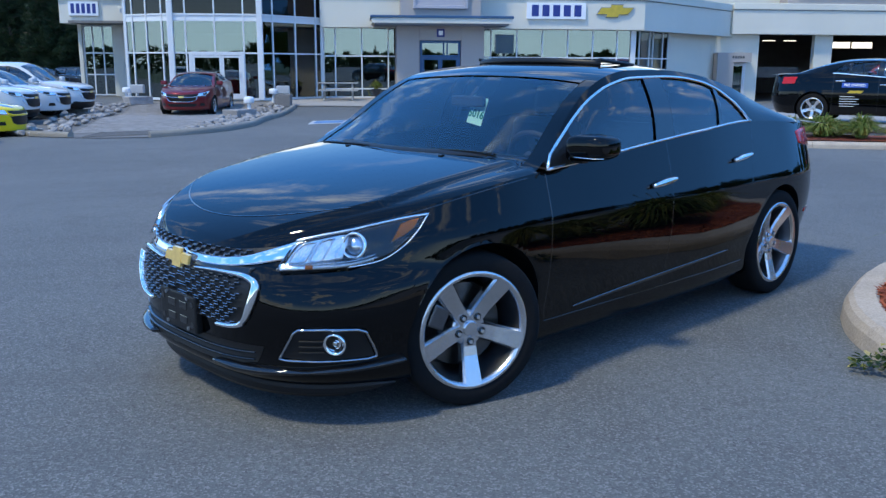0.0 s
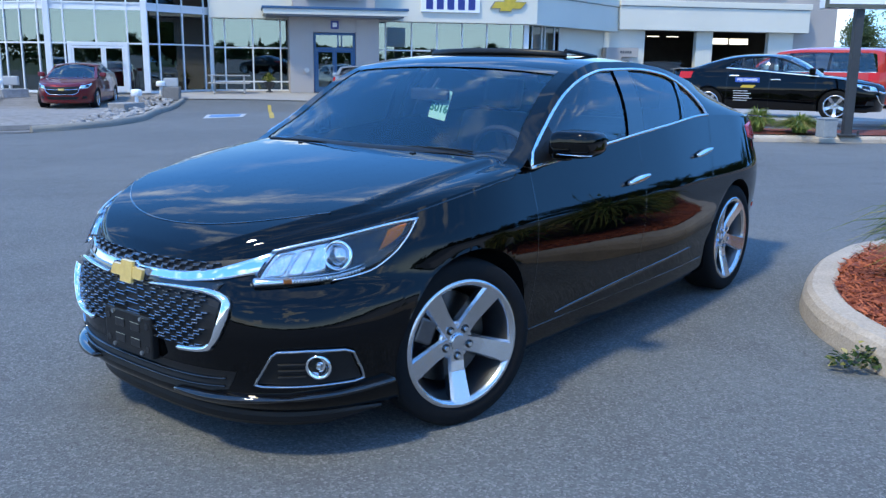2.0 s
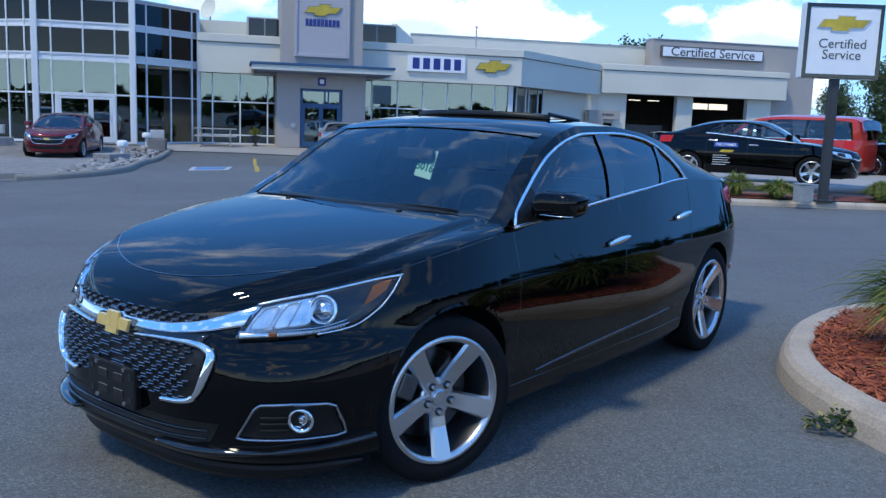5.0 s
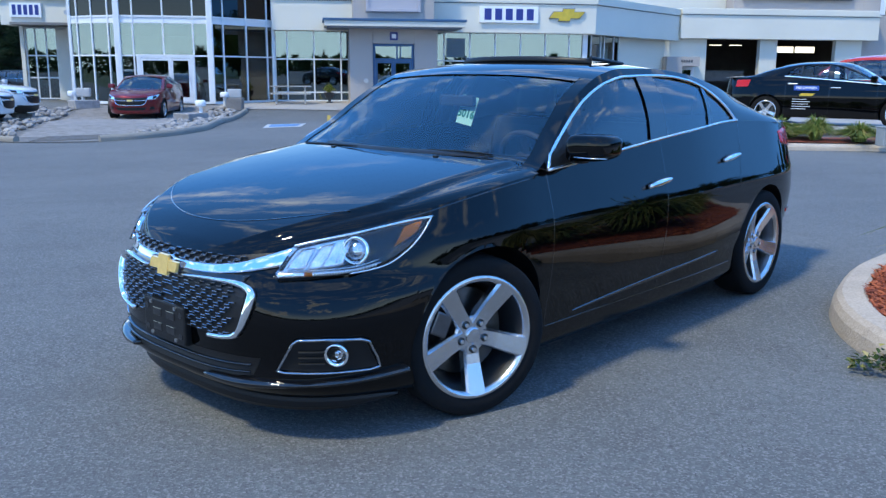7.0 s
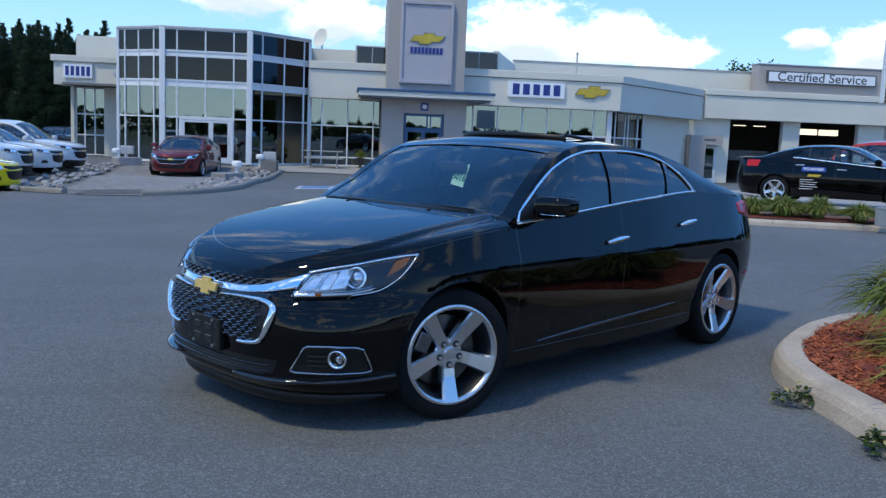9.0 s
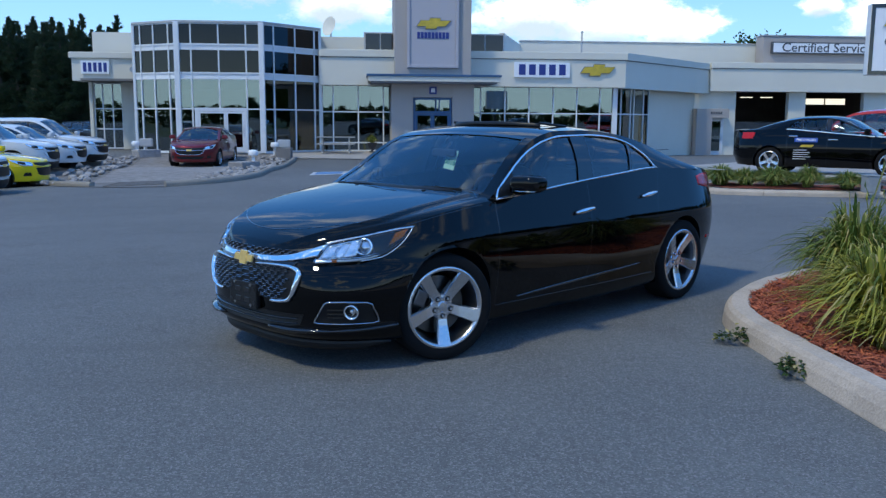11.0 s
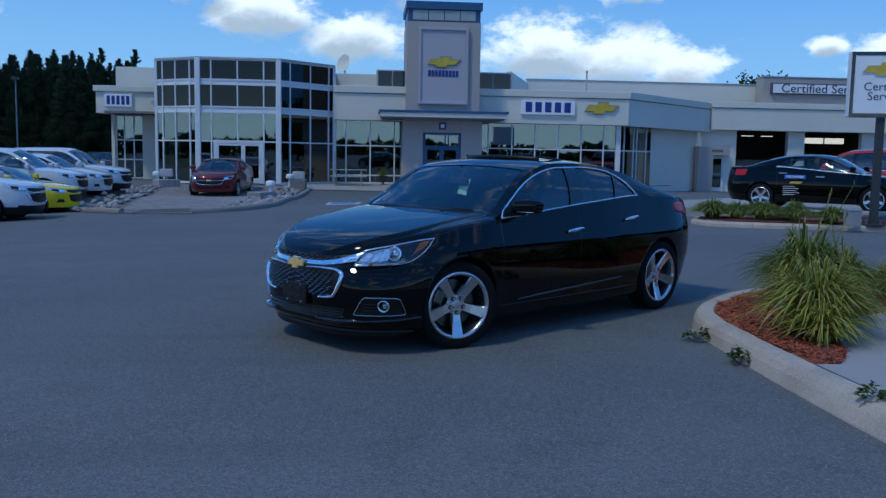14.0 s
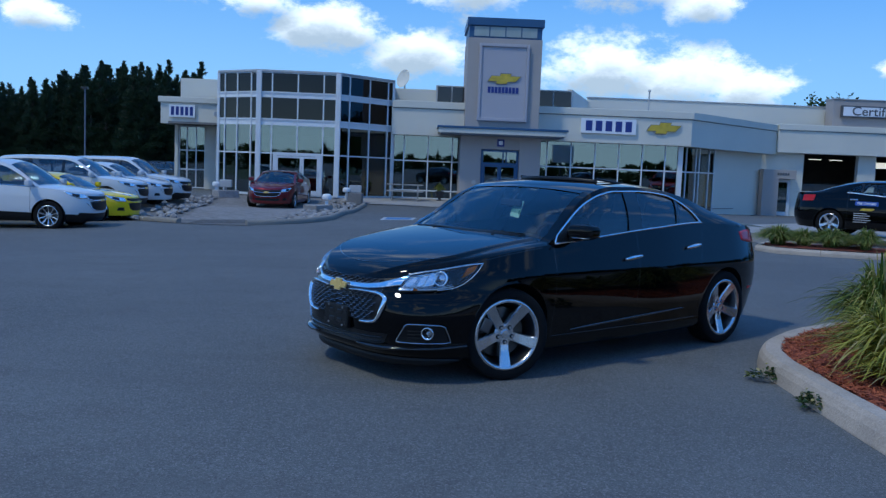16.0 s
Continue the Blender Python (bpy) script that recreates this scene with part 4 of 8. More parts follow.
def sweep(bm, pts, width, thick, out, closed=False, taper=None):
    """A flat strip with rounded face along pts; out(i) is the way it faces."""
    n = len(pts)
    rings = []
    for i, p in enumerate(pts):
        a = pts[i - 1] if i or closed else pts[i]
        b = pts[(i + 1) % n] if i < n - 1 or closed else pts[i]
        t = (Vector(b) - Vector(a)).normalized()
        o = Vector(out(i)).normalized()
        side = t.cross(o).normalized()
        k = taper(i / max(1, n - 1)) if taper else 1.0
        w = width * k / 2
        rings.append([bm.verts.new(Vector(p) + side * u * w + o * v * thick) for u, v in ((-1, -0.6), (-1, 0.35), (-0.6, 0.9), (0, 1.05), (0.6, 0.9), (1, 0.35), (1, -0.6))])
    for i in range(n if closed else n - 1):
        r, q = rings[i], rings[(i + 1) % n]
        for j in range(len(r) - 1):
            bm.faces.new((r[j], r[j + 1], q[j + 1], q[j]))
    if not closed:
        bm.faces.new(rings[0])
        bm.faces.new(rings[-1][::-1])


def surf_patch(sh, lower, upper, off, nu=24, nv=6, sign=1, skirt=0.02):
    """A raised patch on the shell between two lines of (s, z)."""
    lo, up = line_of(lower, nu), line_of(upper, nu)
    rows = []
    for j in range(nv + 1):
        t = j / nv
        row = []
        for i in range(nu + 1):
            s = lo[i][0] + (up[i][0] - lo[i][0]) * t
            z = lo[i][1] + (up[i][1] - lo[i][1]) * t
            row.append(mirror(sh.point(s, z, off), sign))
        rows.append(row)
    bm = grid_mesh(rows)
    if skirt:
        edges = [e for e in bm.edges if e.is_boundary]
        r = bmesh.ops.extrude_edge_only(bm, edges=edges)
        mid = Vector((0.6, 0, 0.55))
        for v in (g for g in r["geom"] if isinstance(g, bmesh.types.BMVert)):
            d = Vector((v.co.x - 0.7, v.co.y * 0.7, 0)).normalized()
            v.co -= d * skirt
    return bm


def line_of(keys, n):
    """n + 1 points along a smooth line through keys (a, b)."""
    ks = [i / (len(keys) - 1) for i in range(len(keys))]
    fa, fb = curve(tuple((k, q[0]) for k, q in zip(ks, keys))), curve(tuple((k, q[1]) for k, q in zip(ks, keys)))
    return [(fa(i / n), fb(i / n)) for i in range(n + 1)]


def mirror(p, sign):
    return Vector((p[0], p[1] * sign, p[2]))


def surf_strip(sh, keys, width, thick, off=0.0, n=40, sign=1, closed=False, taper=None):
    """A trim strip on the shell along (s, z) keys."""
    ln = line_of(keys, n)
    if closed:
        ln = ln[:-1]
    pts = [mirror(sh.point(s, z, off), sign) for s, z in ln]
    outs = [mirror(sh.point(s, z, off + 0.05), sign) - p for (s, z), p in zip(ln, pts)]
    bm = bmesh.new()
    sweep(bm, pts, width, thick, lambda i: outs[i], closed, taper)
    return bm


def wheel_parts(owner, m, r_tyre, width, r_rim, spokes, side, alloy, detailed=True):
    """A wheel whose outer face looks along +y (side 1) or -y (side -1)."""
    k = side
    seg = 64 if detailed else 32
    w = width / 2
    bm = bmesh.new()
    lathe(bm, [(r_rim - 0.012, -w + 0.01), (r_rim + 0.012, -w), (r_tyre - 0.016, -w + 0.002), (r_tyre - 0.004, -w + 0.014), (r_tyre, -w + 0.045),
               (r_tyre, w - 0.045), (r_tyre - 0.004, w - 0.014), (r_tyre - 0.016, w - 0.002), (r_rim + 0.03, w + 0.003), (r_rim + 0.012, w), (r_rim - 0.012, w - 0.01)], seg)
    tyre = part("wheel", bm, BLACK_RUBBER, owner, smooth=True)
    tyre.matrix_basis = m
    bm = bmesh.new()
    lathe(bm, [(r_rim + 0.004, k * w * 0.98), (r_rim - 0.004, k * (w + 0.004)), (r_rim - 0.018, k * (w - 0.002)), (r_rim - 0.024, k * (w - 0.020))], seg)
    part("rim_lip", bm, alloy, tyre, smooth=True)
    bm = bmesh.new()
    lathe(bm, [(r_rim - 0.022, k * (w - 0.018)), (r_rim - 0.034, k * (w - 0.05)), (r_rim - 0.05, -k * w * 0.9)], seg)
    part("rim_barrel", bm, ALLOY_DARK, tyre, smooth=True)
    bm = bmesh.new()
    lathe(bm, [(0.001, -k * 0.02), (r_rim - 0.07, -k * 0.02), (r_rim - 0.07, -k * 0.045), (0.001, -k * 0.045)], 32)
    part("brake_disc", bm, BRAKE, tyre)
    bm = bmesh.new()
    n = spokes
    y_rim, y_hub = k * (w - 0.004), k * (w - 0.045)
    for i in range(n):
        a = 2 * math.pi * i / n + math.pi * 1.5
        ca, sa = math.cos(a), math.sin(a)
        prof = ((0.030, 0.036, y_hub), (0.080, 0.0375, y_hub + k * 0.002), (0.12, 0.039, k * (w - 0.036)), (0.18, 0.043, k * (w - 0.018)), (r_rim - 0.006, 0.049, k * (w + 0.003))) if n == 5 else ((0.03, 0.012, y_hub), (0.10, 0.013, y_hub), (r_rim - 0.015, 0.019, y_rim))
        rings = []
        for r, hw, y in prof:
            f = 0.80
            sec = ((-hw, y - k * 0.045), (-hw, y - k * 0.012), (-hw * f, y), (hw * f, y), (hw, y - k * 0.012), (hw, y - k * 0.045))
            rings.append([bm.verts.new((r * ca - u * sa, v, r * sa + u * ca)) for u, v in sec])
        for p, q in zip(rings, rings[1:]):
            for j in range(5):
                bm.faces.new((p[j], p[j + 1], q[j + 1], q[j]))
        bm.faces.new(rings[0])
        bm.faces.new(rings[-1])
    part("spokes", bm, alloy, tyre)
    bm = bmesh.new()
    lathe(bm, [(0.082, y_hub - k * 0.05), (0.080, y_hub - k * 0.014), (0.072, y_hub - k * 0.006), (0.036, y_hub - k * 0.002), (0.034, y_hub + k * 0.008), (0.029, y_hub + k * 0.012), (0.001, y_hub + k * 0.013)], 32)
    part("hub_cap", bm, alloy, tyre, smooth=False)
    if detailed:
        for i in range(5):
            a = 2 * math.pi * i / 5 + math.pi * 1.5
            c = Vector((0.059 * math.cos(a), y_hub, 0.059 * math.sin(a)))
            bm = bmesh.new()
            rod(bm, c + Vector((0, -k * 0.004, 0)), c + Vector((0, k * 0.0035, 0)), 0.0175, seg=20)
            part("lug_pocket", bm, GLOSS_BLACK, tyre)
            bm = bmesh.new()
            rod(bm, c, c + Vector((0, k * 0.013, 0)), 0.0115, 0.0095, seg=6)
            part("lug_nut", bm, CHROME, tyre)
        bm = bmesh.new()
        box(bm, -0.05, 0.05, -0.02, 0.07, r_rim - 0.13, r_rim - 0.05, 0.01, m=Matrix.Rotation(radians(66), 4, "Y"))
        part("brake_caliper", bm, ALLOY_DARK, tyre)
    return tyre


def lower_body(sh, owner, material, axles, r_arch, y_arch, zones, rows_z=30, z_bottom=0.18, steps=150):
    """The flanks and ends of a car, split into panels by zones: (name, test(x, z))."""
    ss = []
    for i in range(steps + 1):
        t = i / steps
        ss.append(t)
    # denser round the wheel arches
    for ax in axles:
        s0 = sh.s_of_x(ax - r_arch - 0.03, 0.5)
        s1 = sh.s_of_x(ax + r_arch + 0.03, 0.5)
        a, b = min(s0, s1), max(s0, s1)
        ss += [a + (b - a) * i / 46 for i in range(47)]
    ss = sorted(set(round(s, 5) for s in ss))
    ss = [s for i, s in enumerate(ss) if i == 0 or s - ss[i - 1] > 0.0012 or s == 1.0]
    tops = [sh.top(s) for s in ss]

    def snap(p):
        for ax in axles:
            dx, dz = p.x - ax, p.z - y_arch
            d = math.hypot(dx, dz)
            if d < r_arch and abs(p.y) > 0.5:
                d = max(d, 1e-4)
                k = r_arch / d
                return Vector((ax + dx * k, p.y, y_arch + dz * k)), True
        return p, False

    for sign in (1, -1):
        pts, inside = [], []
        for j in range(rows_z + 1):
            v = j / rows_z
            row, ins = [], []
            for s, zt in zip(ss, tops):
                z = z_bottom + (zt - z_bottom) * v
                p, hit = snap(sh.point(s, z))
                if hit and p.z < z_bottom - 0.02:
                    p.z = max(p.z, z_bottom - 0.02)
                row.append(mirror(p, sign))
                ins.append(hit)
            pts.append(row)
            inside.append(ins)
        cells = {}
        for j in range(rows_z):
            for i in range(len(ss) - 1):
                if inside[j][i] and inside[j][i + 1] and inside[j + 1][i] and inside[j + 1][i + 1]:
                    continue
                c = (pts[j][i] + pts[j + 1][i + 1]) / 2
                for nm, test in zones:
                    if test(c.x, c.z):
                        cells.setdefault(nm, set()).add((j, i))
                        break
        for nm, got in cells.items():
            bm = grid_mesh(pts, lambda j, i: (j, i) in got)
            part(nm, bm, material, owner, smooth=True)


def top_sheet(sh, xs, t0, t1, nt, off=0.0, fn="deck"):
    rows = []
    for x in xs:
        rows.append([(sh.deck if fn == "deck" else sh.side)(x, t0 + (t1 - t0) * j / nt, off) for j in range(nt + 1)])
    return grid_mesh(rows)


def span(a, b, n):
    return [a + (b - a) * i / n for i in range(n + 1)]


def build_main_sedan(m):
    sh = SEDAN
    car = thing("sedan", m, "glossy black four-door sedan with chrome trim and alloy wheels", "car")
    zones = (
        ("rocker_panel", lambda x, z: z < 0.285 and -0.98 < x < 1.0),
        ("front_bumper", lambda x, z: x > 1.74 or (x > 1.5 and z < 0.55)),
        ("front_fender", lambda x, z: x > 0.96),
        ("front_door", lambda x, z: x > -0.03),
        ("rear_door", lambda x, z: x > -0.93),
        ("rear_bumper", lambda x, z: x < -1.62 and z < 0.72),
        ("quarter_panel", lambda x, z: True))
    lower_body(sh, car, BLACK_PAINT, (1.385, -1.385), 0.367, 0.350, zones, rows_z=44)

    # hood
    ss = [0.0005 + 0.4 * (i / 60) for i in range(61)]
    rows = []
    for s in ss:
        z = sh.top(s)
        x, ye = sh.ring(s, z)
        rows.append([Vector((x, ye * (j / 40 - 1), sh.bonnet(x, ye * (j / 40 - 1)))) for j in range(81)])
    for x in (1.0, 0.95, 0.9):
        ye = sh.ring(sh.s_of_x(x, sh.edge(x)), sh.edge(x))[1]
        rows.append([Vector((x, ye * (j / 40 - 1), sh.bonnet(max(x, 0.98), ye * (j / 40 - 1)) - 0.02 * (1.0 - x) / 0.1)) for j in range(81)])
    part("hood", grid_mesh(rows), BLACK_PAINT, car, smooth=True)

    # roof, pillars and screens
    T = 0.90
    part("roof", top_sheet(sh, span(-1.02, 0.40, 26), -1, 1, 32), BLACK_PAINT, car, smooth=True)
    for sg in (1, -1):
        part("front_pillar", grid_mesh([[mirror(sh.deck(x, T + (1 - T) * j / 3), sg) for j in range(4)] for x in span(0.40, 1.12, 18)]), BLACK_PAINT, car, smooth=True)
        part("rear_pillar", grid_mesh([[mirror(sh.deck(x, 0.84 + 0.16 * j / 4), sg) for j in range(5)] for x in span(-2.0, -1.02, 20)]), BLACK_PAINT, car, smooth=True)
    part("windshield", top_sheet(sh, span(0.40, 1.10, 20), -T, T, 30, -0.004), CAR_GLASS, car, "tinted windshield")
    part("rear_window", top_sheet(sh, span(-1.86, -1.02, 20), -0.84, 0.84, 24, -0.004), PRIVACY, car)
    part("trunk_lid", top_sheet(sh, span(-2.47, -1.86, 20), -1, 1, 24), BLACK_PAINT, car, smooth=True)
    for a, b, off in ((0.39, 0.43, 0.002), (-1.06, -1.0, 0.002)):
        part("screen_band", top_sheet(sh, span(a, b, 4), -T, T, 30, off), GLOSS_BLACK, car, smooth=True)
    # side glass with pillars; the top of the opening falls to a point at the back
    dlo = curve(((-1.3, 0.0), (-1.06, 0.0), (-0.98, 0.30), (-0.90, 0.55), (-0.78, 0.76), (-0.62, 0.86), (-0.4, 0.89), (0.0, 0.89), (0.5, 0.88), (0.8, 0.87), (0.91, 0.84), (0.945, 0.0), (1.2, 0.0)))

    def pane(a, b, la, lb, off, sg, n=20):
        """A sheet of the opening between a and b, whose ends lean back by la and lb."""
        rows = []
        for i in range(n + 1):
            k = i / n
            row = []
            for j in range(9):
                x = a + (b - a) * k - (la + (lb - la) * k) * j / 8
                row.append(mirror(sh.side(x, dlo(x) * j / 8, off), sg))
            rows.append(row)
        return grid_mesh(rows)
    for sg in (1, -1):
        xs = span(-1.95, 0.945, 84)
        part("window_frame", grid_mesh([[mirror(sh.side(x, dlo(x) + (1 - dlo(x)) * j / 4), sg) for j in range(5)] for x in xs]), BLACK_PAINT, car, smooth=True)
        for nm, a, b, la, lb in (("front_side_window", 0.00, 0.94, 0.05, 0.0), ("rear_side_window", -0.67, -0.12, 0.09, 0.06), ("quarter_window", -1.055, -0.66, 0.0, 0.09)):
            part(nm, pane(a, b, la, lb, -0.006, sg), PRIVACY, car, "dark tinted side glass", smooth=True)
        # black pillars between the panes
        for a, b, ln in ((-0.145, 0.035, 0.052), (-0.68, -0.645, 0.09)):
            part("door_pillar", pane(a, b, ln, ln, 0.003, sg, 4), GLOSS_BLACK, car, smooth=True)
        # chrome surround
        up = [mirror(sh.side(x, dlo(x), 0.004), sg) for x in span(0.943, -1.055, 90)]
        bm = bmesh.new()
        sweep(bm, up, 0.015, 0.006, lambda i: (0, sg, 0.5))
        part("window_trim", bm, CHROME, car, "bright chrome window trim", smooth=True)
        bm = bmesh.new()
        sweep(bm, [mirror(sh.side(x, 0.012, 0.004), sg) for x in span(0.945, -1.06, 50)], 0.014, 0.006, lambda i: (0, sg, 0.25))
        part("belt_trim", bm, CHROME, car, "bright chrome beltline trim", smooth=True)
        # mirror sail and mirror
        rows = [[mirror(sh.side(x, dlo(x) * j / 4, 0.004), sg) for j in range(5)] for x in span(0.72, 0.935, 6)]
        part("mirror_sail", grid_mesh(rows), BLACK_PLASTIC, car)
        mx, my = (0.735, 0.960) if sg > 0 else (0.50, 0.925)
        bm = bmesh.new()
        bmesh.ops.create_uvsphere(bm, u_segments=28, v_segments=16, radius=1.0)
        for v in bm.verts:
            x, y, z = v.co
            f = lambda q: math.copysign(abs(q) ** 0.5, q)
            v.co = Vector((mx + 0.075 * f(x) - 0.035 * y, sg * (my + 0.100 * f(y)), 1.078 + 0.060 * f(z) * (1 - 0.16 * y) + 0.008 * y))
        mi = part("side_mirror", bm, BLACK_PAINT, car, "black gloss door mirror", smooth=True)
        bm = bmesh.new()
        box(bm, mx - 0.02, mx + 0.04, min(sg * 0.83, sg * 0.93), max(sg * 0.83, sg * 0.93), 1.005, 1.04, 0.012)
        part("mirror_arm", bm, BLACK_PLASTIC, mi)
        bm = bmesh.new()
        pts = [Vector((mx + 0.03 + 0.055 * math.sin(a), sg * (my + 0.10 * math.cos(a)), 1.038)) for a in span(0.3, 2.6, 14)]
        sweep(bm, pts, 0.005, 0.006, lambda i: (1, sg * 0.5, 0))
        part("mirror_trim", bm, LAMP_BOWL, mi, "narrow signal strip", smooth=True)
        # door handles
        for hx, hz in ((0.050, 0.852), (-0.835, 0.920)):
            s0, s1 = sh.s_of_x(hx + 0.105, hz), sh.s_of_x(hx - 0.105, hz)
            bm = surf_strip(sh, ((s0, hz - 0.010), ((s0 + s1) / 2, hz), (s1, hz + 0.010)), 0.028, 0.016, 0.018, 18, sg, taper=lambda t: 0.75 + 0.5 * math.sin(math.pi * t))
            ho = part("door_handle", bm, CHROME, car, "chrome door handle", smooth=True)
            bm = surf_patch(sh, ((s0 + 0.006, hz - 0.035), (s1 - 0.012, hz - 0.030)), ((s0 + 0.006, hz + 0.022), (s1 - 0.012, hz + 0.030)), 0.001, 8, 4, sg, 0)
            part("handle_cup", bm, GLOSS_BLACK, ho)
        # shut lines
        for keys in (((0.96, 0.29), (0.972, 0.60), (0.962, 0.97)), ((-0.03, 0.29), (-0.03, 0.6), (-0.06, 1.06)), ((-0.925, 0.74), (-0.99, 0.90), (-1.06, 1.105))):
            kk = tuple((sh.s_of_x(x, z), z) for x, z in keys)
            part("shut_line", surf_strip(sh, kk, 0.006, 0.0012, 0.0, 24, sg), GLOSS_BLACK, car)
        zl = 0.285
        part("shut_line", surf_strip(sh, tuple((sh.s_of_x(x, zl), zl) for x in (0.95, 0.3, -0.4, -0.95)), 0.006, 0.0012, 0.0, 24, sg), GLOSS_BLACK, car)
        part("shut_line", surf_strip(sh, tuple((q, sh.top(q) - 0.012) for q in span(0.155, 0.395, 16)), 0.006, 0.0015, 0.0, 40, sg), GLOSS_BLACK, car)
        # the ledge along the foot of the doors, its sky glint put on as a grey strip
        part("sill_ledge", surf_strip(sh, tuple((sh.s_of_x(x, z), z) for x, z in ((0.74, 0.318), (0.3, 0.338), (-0.2, 0.360), (-0.74, 0.384))), 0.021, 0.005, -0.001, 40, sg, taper=lambda t: 0.25 + 0.75 * math.sin(math.pi * t) ** 0.5), SILL_GLINT, car, "sill ledge with its glint as a grey metal strip", smooth=True)
        # headlamp
        lo = ((0.1320, 0.646), (0.1673, 0.654), (0.2064, 0.664), (0.2388, 0.693), (0.2623, 0.770), (0.2735, 0.848))
        hi = ((0.1447, 0.758), (0.1673, 0.777), (0.1966, 0.799), (0.2260, 0.823), (0.2525, 0.842), (0.2750, 0.852))
        lamp = part("headlight", surf_patch(sh, lo, hi, 0.003, 40, 8, sg), LAMP_DARK, car, "clear headlight with projector and amber marker", smooth=True)
        part("reflector", surf_patch(sh, ((0.1389, 0.672), (0.1555, 0.682), (0.1722, 0.687)), ((0.1487, 0.750), (0.1624, 0.764), (0.1780, 0.776)), 0.007, 14, 6, sg), LAMP_BOWL, lamp)
        part("reflector_bowl", surf_patch(sh, ((0.1375, 0.668), (0.165, 0.676), (0.198, 0.694)), ((0.1475, 0.752), (0.170, 0.772), (0.198, 0.792)), 0.0045, 18, 6, sg), LAMP_BOWL, lamp, "bright lamp bowl", smooth=True)
        for loop in (((0.1428, 0.682), (0.1506, 0.684), (0.1604, 0.690), (0.1633, 0.722), (0.1653, 0.757), (0.1575, 0.754), (0.1516, 0.746), (0.1467, 0.717), (0.1428, 0.682)),
                     ((0.1643, 0.687), (0.1712, 0.688), (0.1771, 0.693), (0.1810, 0.731), (0.1829, 0.771), (0.1761, 0.767), (0.1712, 0.761), (0.1673, 0.727), (0.1643, 0.687))):
            part("reflector_rim", surf_strip(sh, loop, 0.007, 0.007, 0.012, 32, sg, True), CHROME, lamp, smooth=True)
        for s0, z0, z1 in ((0.149, 0.687, 0.747), (0.153, 0.688, 0.752), (0.157, 0.690, 0.754)):
            part("reflector_step", surf_strip(sh, ((s0, z0), (s0 + 0.003, z1)), 0.0025, 0.002, 0.008, 6, sg), LAMP_BOWL, lamp)
        part("reflector", surf_patch(sh, ((0.1790, 0.699), (0.1839, 0.697), (0.1898, 0.703)), ((0.1820, 0.773), (0.1878, 0.781), (0.1947, 0.787)), 0.010, 8, 6, sg), LAMP_BOWL, lamp)
        part("light_strip", surf_strip(sh, ((0.1349, 0.660), (0.1673, 0.666), (0.2064, 0.678), (0.2339, 0.703)), 0.020, 0.006, 0.014, 40, sg, taper=lambda t: 1.2 - 0.75 * t), LAMP_BOWL, lamp, "bright lower light strip", smooth=True)
        part("light_rib", surf_strip(sh, ((0.1349, 0.673), (0.1673, 0.679), (0.2064, 0.690), (0.2309, 0.714)), 0.005, 0.005, 0.018, 40, sg), CHROME, lamp, smooth=True)
        for k in range(22):
            s0 = 0.172 + 0.056 * k / 21
            z0 = 0.664 + 0.03 * (k / 21) ** 1.7
            part("light_bead", surf_strip(sh, ((s0, z0), (s0 + 0.0014, z0)), 0.011, 0.004, 0.021, 2, sg), WHITE_FRAME, lamp)
        part("turn_bulb", surf_strip(sh, ((0.1624, 0.665), (0.1702, 0.666)), 0.016, 0.007, 0.015, 6, sg), AMBER, lamp)
        part("amber_marker", surf_patch(sh, ((0.2427, 0.758), (0.2525, 0.778), (0.2613, 0.805)), ((0.2476, 0.822), (0.2564, 0.833), (0.2652, 0.840)), 0.010, 8, 5, sg), AMBER, lamp, "amber side marker")
        c = mirror(sh.point(0.2065, 0.748, 0.004), sg)
        o = (mirror(sh.point(0.2065, 0.748, 0.1), sg) - c).normalized() * 0.6 + Vector((0.4, 0, 0))
        o.normalize()
        q = Matrix.Translation(c) @ o.to_track_quat("Z", "Y").to_matrix().to_4x4()
        bm = bmesh.new()
        lathe(bm, [(0.052, 0.002), (0.054, 0.016), (0.048, 0.021), (0.04, 0.012), (0.034, 0.006)], 36, "Z")
        bmesh.ops.transform(bm, matrix=q, verts=bm.verts)
        part("projector_ring", bm, CHROME, lamp, smooth=True)
        bm = bmesh.new()
        lathe(bm, [(0.034, 0.004), (0.031, 0.014), (0.022, 0.021), (0.01, 0.0245), (0.001, 0.025)], 32, "Z")
        bmesh.ops.transform(bm, matrix=q, verts=bm.verts)
        part("projector_lens", bm, LAMP_EYE, lamp, smooth=True)
        part("lamp_lens", surf_patch(sh, lo, hi, 0.026, 40, 8, sg, 0.02), LENS, lamp, smooth=True)
        part("lamp_trim", surf_strip(sh, hi, 0.009, 0.004, 0.026, 36, sg), LAMP_BOWL, lamp, "bright upper lamp rim", smooth=True)
        part("lamp_trim", surf_strip(sh, lo[2:], 0.006, 0.003, 0.026, 30, sg), LAMP_BOWL, lamp, "bright lower lamp rim", smooth=True)
        # fog lamp in its bezel
        fl, fh = ((0.1334, 0.314), (0.1919, 0.308), (0.2516, 0.312)), ((0.1537, 0.432), (0.1919, 0.434), (0.2361, 0.428))
        fog = part("fog_bezel", surf_patch(sh, fl, fh, 0.002, 20, 5, sg), BLACK_PLASTIC, car, "black fog lamp bezel with chrome surround")
